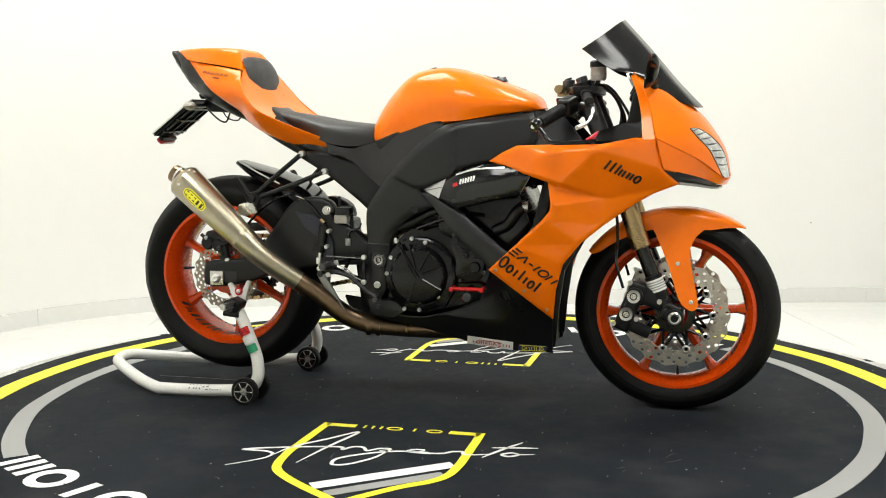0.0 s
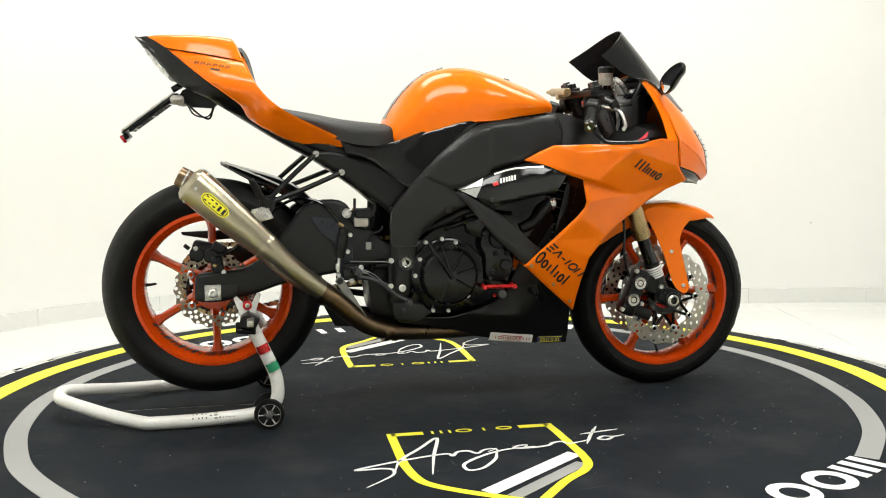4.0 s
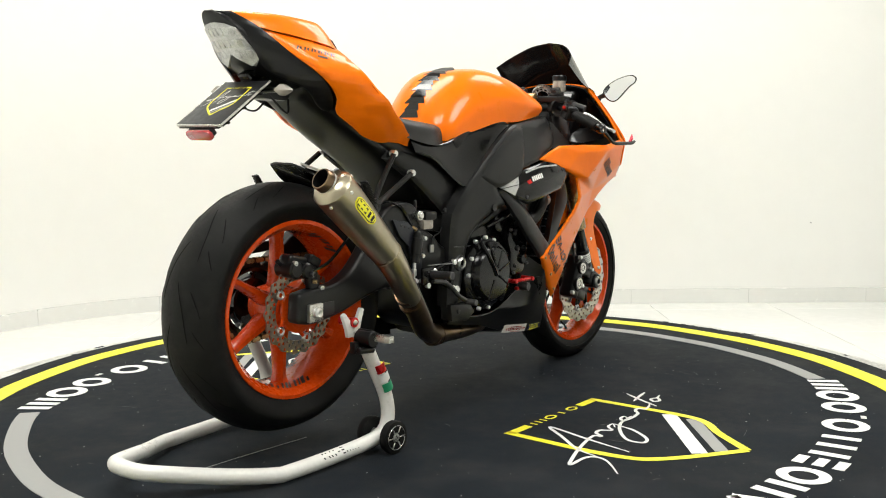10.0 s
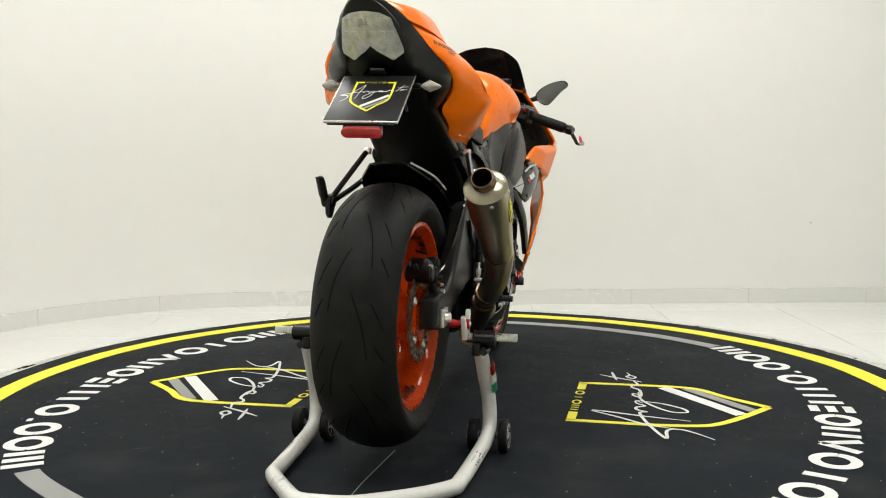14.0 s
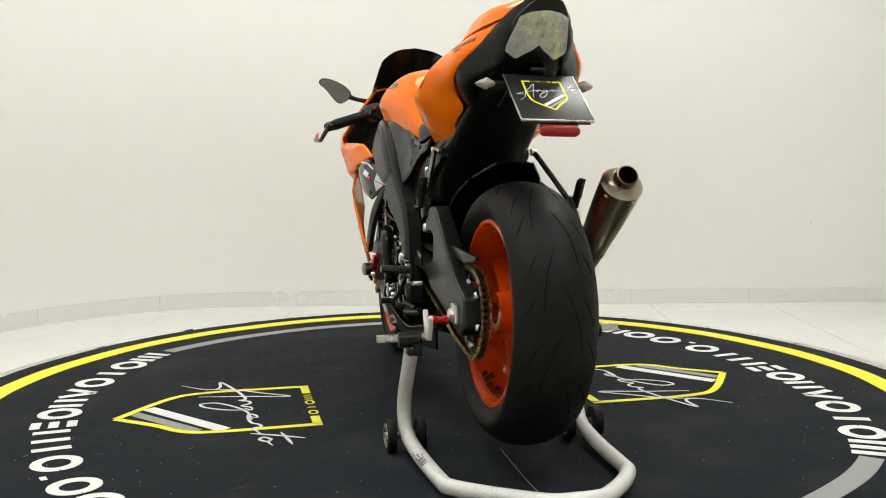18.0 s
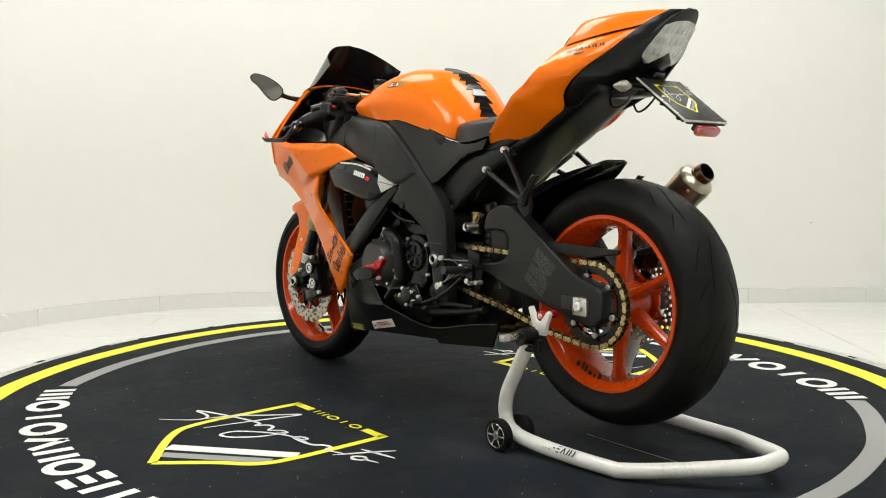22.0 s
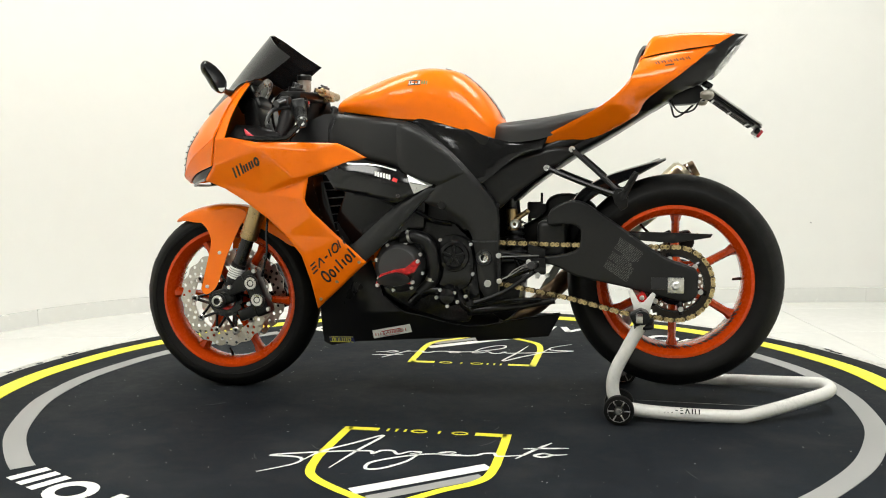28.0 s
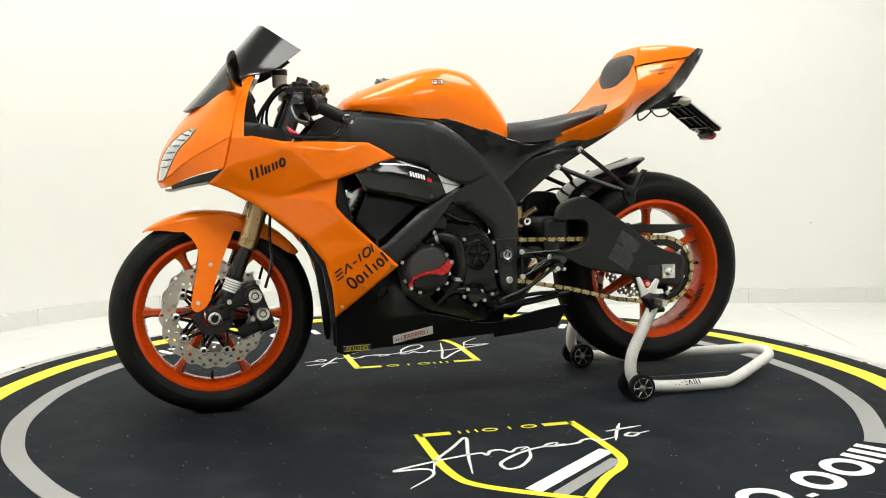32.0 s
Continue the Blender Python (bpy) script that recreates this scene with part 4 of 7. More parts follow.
for s in (-1, 1):
    for i in range(6):
        x, z = -0.735 + 0.017 * i, 1.018 - 0.0028 * i
        part("tail_mark", marks([[(x, z), (x + 0.006, z + 0.008)], [(x + 0.008, z), (x + 0.012, z + 0.006)]], TAIL, 0.003, s), INK, bike, "small dark painted bar")
    part("tail_mark", marks([[(-0.69, 1.003), (-0.665, 0.999)]], TAIL, 0.004, s), INK, bike, "small dark painted bar")
UNDER = surf([(-0.90, 1.09, 0.020), (-0.84, 1.08, 0.068), (-0.83, 1.02, 0.082), (-0.80, 1.05, 0.092), (-0.78, 0.97, 0.085), (-0.70, 0.975, 0.155), (-0.70, 0.93, 0.135), (-0.63, 0.93, 0.158), (-0.60, 0.87, 0.098), (-0.66, 0.89, 0.105)])
both("tail_side_cover", smooth_outline([(-0.894, 1.097), (-0.866, 1.098), (-0.806, 1.058), (-0.710, 0.973), (-0.654, 0.931), (-0.614, 0.900), (-0.598, 0.872), (-0.640, 0.884), (-0.700, 0.922), (-0.770, 0.955), (-0.805, 0.985), (-0.835, 1.030)], 3, (0, 1)), UNDER, BLACK, "matt black tail side cover", 0.006, 0.03, 60)
part("tail_core", loft([
    [(-0.872, 0, 1.094), (-0.866, 0.022, 1.090), (-0.850, 0.036, 1.070), (-0.836, 0.028, 1.045), (-0.824, 0, 1.02)],
    [(-0.815, 0, 1.090), (-0.812, 0.050, 1.082), (-0.800, 0.068, 1.042), (-0.780, 0.056, 0.985), (-0.770, 0, 0.960)],
    [(-0.740, 0, 1.085), (-0.735, 0.085, 1.06), (-0.730, 0.115, 1.0), (-0.720, 0.09, 0.95), (-0.710, 0, 0.938)],
    [(-0.640, 0, 1.055), (-0.635, 0.095, 1.02), (-0.630, 0.112, 0.95), (-0.620, 0.090, 0.885), (-0.610, 0, 0.87)],
    [(-0.560, 0, 0.935), (-0.555, 0.095, 0.925), (-0.550, 0.115, 0.88), (-0.545, 0.095, 0.835), (-0.540, 0, 0.825)],
    [(-0.440, 0, 0.855), (-0.440, 0.08, 0.85), (-0.440, 0.118, 0.82), (-0.440, 0.100, 0.785), (-0.440, 0, 0.775)],
    [(-0.300, 0, 0.800), (-0.300, 0.07, 0.80), (-0.300, 0.125, 0.77), (-0.300, 0.110, 0.72), (-0.300, 0, 0.70)],
], 3, 3), BLACK, bike, "black tail underside", 60)
part("tail_hump", sheet_skin([
    [(-0.608, 0, 1.062), (-0.606, 0.07, 1.052), (-0.600, 0.122, 1.022)],
    [(-0.588, 0, 1.004), (-0.587, 0.08, 0.998), (-0.579, 0.184, 0.972)],
    [(-0.558, 0, 0.944), (-0.558, 0.09, 0.938), (-0.547, 0.212, 0.923)],
    [(-0.535, 0, 0.910), (-0.531, 0.085, 0.904), (-0.508, 0.206, 0.890)],
    [(-0.518, 0, 0.886), (-0.510, 0.090, 0.880), (-0.470, 0.192, 0.868)],
], 0.004), ORANGE, bike, "orange tail hump behind the seat", 60)
part("seat_cover", loft([
    [(-0.872, 0, 1.100), (-0.870, 0.018, 1.099), (-0.866, 0.030, 1.096), (-0.862, 0.034, 1.092)],
    [(-0.830, 0, 1.104), (-0.828, 0.040, 1.102), (-0.822, 0.060, 1.090), (-0.818, 0.074, 1.066)],
    [(-0.740, 0, 1.103), (-0.738, 0.064, 1.101), (-0.732, 0.088, 1.088), (-0.728, 0.108, 1.050)],
    [(-0.660, 0, 1.097), (-0.657, 0.072, 1.095), (-0.650, 0.098, 1.080), (-0.640, 0.122, 1.035)],
    [(-0.632, 0, 1.092), (-0.630, 0.070, 1.089), (-0.620, 0.098, 1.070), (-0.606, 0.124, 1.026)],
    [(-0.622, 0, 1.072), (-0.620, 0.056, 1.068), (-0.610, 0.092, 1.052), (-0.600, 0.120, 1.024)],
], 3, 3), ORANGE, bike, "orange single-seat cowl", 32)
part("back_pad", loft([
    [(-0.624, 0, 1.068), (-0.622, 0.055, 1.066), (-0.618, 0.090, 1.058)],
    [(-0.606, 0, 1.070), (-0.604, 0.070, 1.066), (-0.603, 0.108, 1.048)],
    [(-0.584, 0, 1.036), (-0.584, 0.072, 1.032), (-0.588, 0.116, 1.012)],
    [(-0.570, 0, 0.985), (-0.572, 0.060, 0.980), (-0.578, 0.100, 0.972)],
    [(-0.566, 0, 0.956), (-0.568, 0.048, 0.953), (-0.574, 0.076, 0.950)],
    [(-0.600, 0, 0.985), (-0.600, 0.040, 0.985), (-0.602, 0.060, 0.985)],
], 2, 2), SEAT, bike, "black padded bump stop", 45)


def tail_x(y, z):
    """The sloping rear end of the tail, rounded in plan."""
    return -0.903 + (1.098 - z) * 0.756 + 3.4 * y * y


rows = []
for z, w in ((1.0975, 0.016), (1.092, 0.031), (1.078, 0.048), (1.050, 0.068), (1.015, 0.080), (0.985, 0.086), (0.962, 0.084), (0.944, 0.076)):
    low = max(0.985 - z, 0) * 0.9
    rows.append([(tail_x(w * k, z) + low, w * k, z) for k in (0, 0.35, 0.7, 0.92)] + [(tail_x(w, z) + low + 0.006, w * 0.985, z), (tail_x(w, z) + low + 0.035, w + 0.004, z - 0.004)])
part("tail_end_cover", sheet_skin(rows, 0.004, 3, 3), BLACK, bike, "matt black rounded tail end", 60)
LIGHT = ((1.0720, 0.0, 0.006), (1.0690, 0.0, 0.034), (1.0600, 0.0, 0.056), (1.0300, 0.0, 0.0645), (1.0030, 0.0, 0.0715), (0.9920, 0.014, 0.0745), (0.9840, 0.029, 0.0620), (0.9750, 0.044, 0.0475))
halves = []
for s in (-1, 1):
    V, F = [], []
    for z, a, b in LIGHT:
        for k in range(9):
            y = a + (b - a) * k / 8
            for out in (0.0045, -0.004):
                V.append((tail_x(y, z) - out, y * s, z))
    for i in range(len(LIGHT) - 1):
        for k in range(8):
            q = [18 * i + 2 * k, 18 * i + 2 * k + 2, 18 * i + 2 * k + 20, 18 * i + 2 * k + 18]
            F += [tuple(q[::s]), tuple(v + 1 for v in q[::-s])]
            if i in (0, len(LIGHT) - 2):
                e = (q[0], q[1]) if i == 0 else (q[2], q[3])
                F.append((e[0], e[1], e[1] + 1, e[0] + 1)[::-s])
        o = 18 * i + 16
        F.append((o, o + 1, o + 19, o + 18)[::-s])
        if i > 3:
            o = 18 * i
            F.append((o, o + 18, o + 19, o + 1)[::-s])
    halves.append((V, F))
tail_light = part("tail_light", join(*halves), LENS, bike, "clear faceted tail light", 40)
tilt = random.Random(5)
for s in (-1, 1):
    for z, n, w in ((1.052, 3, 0.017), (1.026, 3, 0.019), (1.002, 4, 0.0165)):
        for k in range(n):
            y = (k + 0.5) * w + 0.001
            if z < 1.01 and k == 0:
                continue
            part("lens_facet", box((0.004, w - 0.003, 0.021), (tail_x(y, z) - 0.0032, s * y, z), 0.0015, 1, (tilt.uniform(-2, 2), -37 + tilt.uniform(-3, 3), s * (-24 * y / 0.06) + tilt.uniform(-3, 3))), LENS, tail_light)
part("tail_underplate", loft([
    [(-0.690, 0, 0.915), (-0.690, 0.06, 0.915), (-0.690, 0.085, 0.925), (-0.690, 0.09, 0.94)],
    [(-0.600, 0, 0.858), (-0.600, 0.07, 0.858), (-0.600, 0.095, 0.868), (-0.600, 0.10, 0.885)],
    [(-0.500, 0, 0.795), (-0.500, 0.075, 0.796), (-0.500, 0.105, 0.806), (-0.500, 0.11, 0.825)],
    [(-0.400, 0, 0.738), (-0.400, 0.08, 0.740), (-0.400, 0.11, 0.752), (-0.400, 0.115, 0.772)],
    [(-0.300, 0, 0.668), (-0.300, 0.08, 0.670), (-0.300, 0.11, 0.684), (-0.300, 0.115, 0.71)],
    [(-0.230, 0, 0.610), (-0.230, 0.07, 0.612), (-0.230, 0.10, 0.63), (-0.230, 0.11, 0.66)],
], 3, 3), BLACK, bike, "black undertail tray", 60)

# licence plate holder, plate, reflector, indicators
plate_m = pose(-0.866, -0.012, 0.885, 0, -36, 0)
holder = part("plate_holder", join(prism([(-0.775, 0.948), (-0.740, 0.962), (-0.672, 0.915), (-0.690, 0.896), (-0.760, 0.900), (-0.790, 0.925)], -0.035, 0.035, 0.004),
                                   rod((-0.78, -0.10, 0.920), (-0.78, 0.10, 0.920), 0.006), move(box((0.19, 0.150, 0.004), (0, 0, -0.004), 0.001), plate_m)), BLACK, bike, "black licence plate bracket")
part("plate_lamp", box((0.030, 0.036, 0.018), (-0.792, -0.008, 0.956), 0.004, 2, (0, -30, 0)), BLACK_GLOSS, bike, "small plate lamp")
plate = part("plate", move(box((0.178, 0.165, 0.003), (0, 0, 0.002), 0.001), plate_m), INK, bike, "black display plate with a printed shield")
part("plate_edge", move(join(*[box((0.180, 0.0025, 0.005), (0, y, 0.002), 0.001) for y in (-0.0835, 0.0835)], box((0.004, 0.168, 0.007), (-0.0905, 0, 0.0), 0.002)), plate_m), STEEL, plate, "bright plate edge strip")
part("reflector_housing", move(box((0.014, 0.088, 0.018), (-0.094, -0.004, -0.015), 0.005, 3), plate_m), BLACK, bike, "black reflector housing")
pill = [(-0.004 + k * 0.034 + 0.0125 * math.cos(a), -0.017 + 0.0125 * math.sin(a)) for k in (1, -1) for a in [radians((-90 if k > 0 else 90) + 18 * i) for i in range(11)]]
part("reflector", move(prism(pill, -0.109, -0.100, 0.002, plane="yz"), plate_m), RED_LENS, bike, "red oblong reflector")
part("plate_rib", move(join(*[box((0.15, 0.004, 0.010), (0, y, -0.010), 0.001) for y in (-0.06, -0.02, 0.03, 0.06)], *[box((0.006, 0.14, 0.012), (x, 0, -0.010), 0.001) for x in (-0.06, 0.0, 0.06)]), plate_m), ENGINE, plate, "ribbed black plate backing")
shield_m = plate_m @ Matrix.Translation((0.008, 0.0, 0.0037)) @ Matrix.Rotation(radians(-90), 4, "Z") @ Matrix.Scale(0.20, 4) @ Matrix.Translation((0.01, 0.68, 0))
shield(0, plate, 1.0, shield_m)
for s in (-1, 1):
    lampm = Matrix.Translation((-0.785, -0.010 + 0.112 * s, 0.918))
    ind = part("indicator", move(loft([[(-0.018, 0.0, -0.004), (-0.018, 0.010, 0.0), (-0.018, 0.0, 0.005)], [(-0.010, 0, -0.013), (-0.010, 0.020, 0.0), (-0.010, 0, 0.013)], [(0.010, 0, -0.013), (0.010, 0.024, 0.0), (0.010, 0, 0.013)], [(0.020, 0, -0.007), (0.020, 0.014, 0), (0.020, 0, 0.007)]], 3, 4, True), lampm @ Matrix.Translation((0, 0.006 * s, 0))), SMOKE, bike, "clear arrow-shaped indicator", 60)
    part("stalk", rod((-0.785, -0.01 + 0.035 * s, 0.917), (-0.785, -0.01 + 0.095 * s, 0.918), 0.006), BLACK, ind)
part("wiring", tube([(-0.768, -0.05, 0.915), (-0.745, -0.055, 0.892), (-0.720, -0.055, 0.872), (-0.700, -0.05, 0.868), (-0.690, -0.04, 0.90)], 0.003, 7), BLACK, bike, "black lamp cable")
part("wiring", tube([(-0.768, 0.05, 0.910), (-0.750, 0.058, 0.880), (-0.715, 0.058, 0.872), (-0.695, 0.05, 0.89), (-0.69, 0.04, 0.905)], 0.0025, 7), BLACK, bike, "black lamp cable")

# front side fairings
FOLDS = {"A": (0.194, 0.744, 0.217), "B": (0.277, 0.787, 0.238), "C": (0.398, 0.790, 0.248), "D": (0.515, 0.790, 0.268), "E": (0.655, 0.803, 0.254), "R": (0.350, 0.764, 0.259), "P": (0.500, 0.776, 0.280),
         "W": (0.674, 0.722, 0.230), "T": (0.718, 0.678, 0.190), "Q": (0.522, 0.638, 0.210), "N": (0.300, 0.712, 0.251), "O": (0.400, 0.682, 0.262), "M": (0.280, 0.716, 0.234), "L": (0.366, 0.686, 0.246),
         "K": (0.375, 0.622, 0.254), "J": (0.351, 0.582, 0.251), "I": (0.272, 0.508, 0.243), "H": (0.193, 0.435, 0.231), "S": (0.594, 0.619, 0.194), "U": (0.514, 0.562, 0.196), "V": (0.452, 0.512, 0.209), "X": (0.402, 0.450, 0.208), "Y": (0.380, 0.373, 0.192), "G": (0.368, 0.283, 0.160)}
creased = facets(FOLDS, ("A B R", "B C R", "C P R", "C D P", "D E P", "P E W", "A R N", "R O N", "R P O", "P Q O", "P W Q", "W T Q", "A N M", "N L M", "N O L", "O Q L", "L Q K", "K Q J", "J Q U", "Q S U", "Q T S",
                         "J U V", "J V I", "I V X", "I X H", "H X Y", "H Y G"))

SIDE_OUT = [(0.194, 0.744), (0.235, 0.768), (0.277, 0.787), (0.398, 0.790), (0.515, 0.790), (0.600, 0.806), (0.655, 0.803), (0.674, 0.722), (0.718, 0.678),
            (0.650, 0.652), (0.594, 0.619), (0.514, 0.562), (0.452, 0.512), (0.402, 0.450), (0.380, 0.373), (0.368, 0.283), (0.280, 0.358), (0.193, 0.435), (0.272, 0.508), (0.351, 0.582), (0.371, 0.606), (0.375, 0.622), (0.366, 0.686), (0.28, 0.716)]
for s in (-1, 1):
    f = part("side_fairing", panel(SIDE_OUT, creased, 0.006, 0.007, s, 0.006, 0.004), ORANGE, bike, "orange side fairing with black painted marks", 55)
    for x, z in ((0.214, 0.435), (0.292, 0.372), (0.352, 0.315)):
        part("fairing_screw", bolt((x, s * (creased(x, z) - 0.001), z), (0, s, 0), 0.005, 0.004), GOLD, f)
    # plain slanted marks where the maker's script and two more lines stand
    rows = ((((0.512, 0.726), (0.905, -0.425), 0.030, 0.105, 0.0062), "script_mark", [("bar", 0.7), ("bars", 0.55), ("short", 0.3), ("shorts", 0.45), ("short", 0.3), ("small_ring", 0.5)]),
            (((0.254, 0.490), (0.766, -0.643), 0.022, 0.148, 0.0048), "model_mark", [("layers", 0.7), ("wedge", 0.75), ("dash", 0.4), ("bar", 0.3), ("ring", 0.75), ("bars", 0.6)]),
            (((0.222, 0.452), (0.766, -0.643), 0.035, 0.130, 0.0062), "sponsor_mark", [("ring", 0.50), ("small_ring", 0.40), ("short", 0.25), ("bar", 0.25), ("short", 0.22), ("small_ring", 0.40), ("bar", 0.2)]))
    for (base, way, tall, span, w), name, row in rows:
        upward = (-way[1], way[0])
        if s > 0:
            base, way = (base[0] + way[0] * span, base[1] + way[1] * span), (-way[0], -way[1])
        strokes, whole = mark_row(row, 0.22)
        lean = 0.30 if name != "sponsor_mark" else 0.0
        for mark in strokes:
            lines = [[(base[0] + way[0] * u + upward[0] * v, base[1] + way[1] * u + upward[1] * v) for u, v in [((x + lean * y) * span / whole, y * tall) for x, y in line]] for line in mark]
            part(name, marks(lines, creased, w, s, n=1), INK, f, "black painted mark")
# nose
NOSE = [
    [(0.588, 0.146, 0.980), (0.604, 0.096, 0.992), (0.608, 0.047, 0.997), (0.610, 0, 0.999)],
    [(0.618, 0.176, 0.930), (0.662, 0.126, 0.934), (0.684, 0.058, 0.936), (0.690, 0, 0.936)],
    [(0.640, 0.212, 0.872), (0.702, 0.152, 0.880), (0.738, 0.070, 0.884), (0.748, 0, 0.885)],
    [(0.648, 0.238, 0.832), (0.730, 0.172, 0.832), (0.776, 0.078, 0.838), (0.790, 0, 0.842)],
    [(0.652, 0.246, 0.818), (0.750, 0.178, 0.790), (0.818, 0.086, 0.770), (0.838, 0, 0.765)],
    [(0.656, 0.252, 0.802), (0.762, 0.172, 0.745), (0.832, 0.080, 0.690), (0.854, 0, 0.690)],
]
CHIN = [NOSE[-1], [(0.674, 0.228, 0.722), (0.756, 0.158, 0.700), (0.820, 0.070, 0.674), (0.842, 0, 0.668)]]
nose = part("nose_fairing", join(sheet_skin([[p for p in reversed(r)] for r in NOSE], -0.005, 5, 6), sheet_skin([[p for p in reversed(r)] for r in CHIN], -0.005, 3, 6)), ORANGE, bike, "orange nose fairing", 32)
part("nose_liner", sheet_skin([[(p[0] - 0.012, p[1] * 0.93, p[2] - 0.003) for p in reversed(r)] for r in NOSE], -0.003, 4, 5), BLACK, bike, "black inner nose shell", 60)
NOSE_N = 20
NOSE_GRID = [spline(r, NOSE_N) for r in NOSE]
NOSE_GRID = np.array([spline([r[j] for r in NOSE_GRID], NOSE_N) for j in range(len(NOSE_GRID[0]))]).transpose(1, 0, 2)


def on_nose(row, col, s, out=0.003):
    """A point on the nose skin, moved outwards a little."""
    i, j = min(int(row * NOSE_N), 5 * NOSE_N - 1), min(int(col * NOSE_N), 3 * NOSE_N - 1)
    fi, fj = row * NOSE_N - i, col * NOSE_N - j
    g = NOSE_GRID
    p = (g[i, j] * (1 - fj) + g[i, j + 1] * fj) * (1 - fi) + (g[i + 1, j] * (1 - fj) + g[i + 1, j + 1] * fj) * fi
    n = np.cross(g[i, j + 1] - g[i, j], g[i + 1, j] - g[i, j])
    n = n / np.linalg.norm(n)
    n = n if n[0] > 0 else -n
    p = p + n * out
    return (p[0], p[1] * s, p[2])


LAMP = [(3.17, 1.10, 1.40), (3.40, 1.15, 1.72), (3.70, 1.22, 2.00), (3.95, 1.36, 2.20), (4.23, 1.52, 2.42), (4.55, 1.66, 2.58), (4.80, 1.82, 2.66), (4.98, 1.98, 2.60)]
for s in (-1, 1):
    h = part("headlight", sheet_skin([[on_nose(r, c0 + (c1 - c0) * k / 4, s, 0.0050 + 0.0035 * math.sin(math.pi * k / 4)) for k in range(5)] for r, c0, c1 in LAMP], 0.004, 3, 3, False), HEADLAMP, bike, "clear ribbed headlight lens", 60)
    part("lamp_surround", tube([on_nose(r, c0, s, 0.004) for r, c0, c1 in LAMP] + [on_nose(r, c1, s, 0.004) for r, c0, c1 in reversed(LAMP)] + [on_nose(*LAMP[0][:2], s, 0.004)], 0.0024, 7, 3), BLACK_GLOSS, h, "black lamp seal")
    for k in range(7):
        r, c0, c1 = LAMP[0][0] + 0.22 * (k + 0.6), 0, 0
        c0 = np.interp(r, [q[0] for q in LAMP], [q[1] for q in LAMP])
        c1 = np.interp(r, [q[0] for q in LAMP], [q[2] for q in LAMP])
        part("lens_rib", tube([on_nose(r, c0 + (c1 - c0) * 0.08, s, 0.0052), on_nose(r - 0.04, c0 + (c1 - c0) * 0.3, s, 0.0074), on_nose(r - 0.10, c0 + (c1 - c0) * 0.62, s, 0.0080)], [0.0018, 0.0022, 0.0012], 7), INK, h)
    part("nose_intake", sheet_skin([[(0.676, 0.226 * s, 0.718), (0.756, 0.1565 * s, 0.697), (0.818, 0.068 * s, 0.672)],
                                    [(0.698, 0.207 * s, 0.698), (0.758, 0.1510 * s, 0.684), (0.814, 0.062 * s, 0.664)],
                                    [(0.714, 0.190 * s, 0.682), (0.760, 0.136 * s, 0.674), (0.808, 0.058 * s, 0.660)]], 0.006, 3, 5, False), BLACK, bike, "black intake under the headlight", 60)
    part("chin_lip", tube([(0.716, 0.188 * s, 0.680), (0.762, 0.136 * s, 0.672), (0.812, 0.060 * s, 0.660), (0.832, 0.0, 0.660)], 0.004, 8), ALLOY, bike, "pale chin lip")
    part("cockpit_rim", sheet_skin([[(0.588, 0.1455 * s, 0.980), (0.582, 0.149 * s, 0.974)], [(0.618, 0.1755 * s, 0.930), (0.602, 0.183 * s, 0.926)], [(0.640, 0.2115 * s, 0.872), (0.616, 0.222 * s, 0.868)], [(0.654, 0.2500 * s, 0.804), (0.622, 0.262 * s, 0.800)]], 0.004, 4, 2, False), ORANGE, bike, "orange cockpit edge", 60)
    part("cockpit_trim", panel([(0.625, 0.850), (0.640, 0.812), (0.52, 0.795), (0.47, 0.80), (0.50, 0.825), (0.56, 0.845)], surf([(0.6, 0.97, 0.105), (0.65, 0.88, 0.150), (0.63, 0.81, 0.18), (0.52, 0.80, 0.165), (0.53, 0.90, 0.085)]), 0.005, 0.04, s), BLACK, bike, "black inner cockpit panel", 60)
# screen
screen = part("windscreen", sheet_skin([
    [(0.778, 0, 0.888), (0.756, 0.068, 0.890), (0.705, 0.116, 0.904), (0.655, 0.145, 0.930)],
    [(0.705, 0, 0.966), (0.690, 0.070, 0.962), (0.652, 0.124, 0.957), (0.612, 0.150, 0.974)],
    [(0.634, 0, 1.052), (0.621, 0.070, 1.042), (0.580, 0.128, 1.016), (0.530, 0.156, 0.994)],
    [(0.556, 0, 1.140), (0.544, 0.068, 1.127), (0.502, 0.124, 1.090), (0.448, 0.150, 1.052)],
], 0.003, 5, 5), SCREEN, bike, "dark smoked windscreen", 60)

# front mudguard
rows = []
for a, R, side, drop in ((51.8, 0.314, 0.012, 0.003), (55, 0.3145, 0.034, 0.010), (62, 0.314, 0.058, 0.030), (70, 0.312, 0.072, 0.050), (80, 0.310, 0.076, 0.055), (90, 0.307, 0.077, 0.055), (102, 0.306, 0.077, 0.052), (116, 0.306, 0.075, 0.046), (130, 0.308, 0.072, 0.038), (141, 0.309, 0.066, 0.028), (145, 0.309, 0.050, 0.014)):
    k = radians(a)
    rows.append([(FRONT[0] + q * math.cos(k), y, FRONT[2] + q * math.sin(k)) for q, y in ((R, 0), (R - drop * 0.06, side * 0.55), (R - drop * 0.33, side * 0.93), (R - drop, side))])
part("front_mudguard", sheet_skin(rows, 0.004, 3, 4), ORANGE, bike, "orange front mudguard", 60)
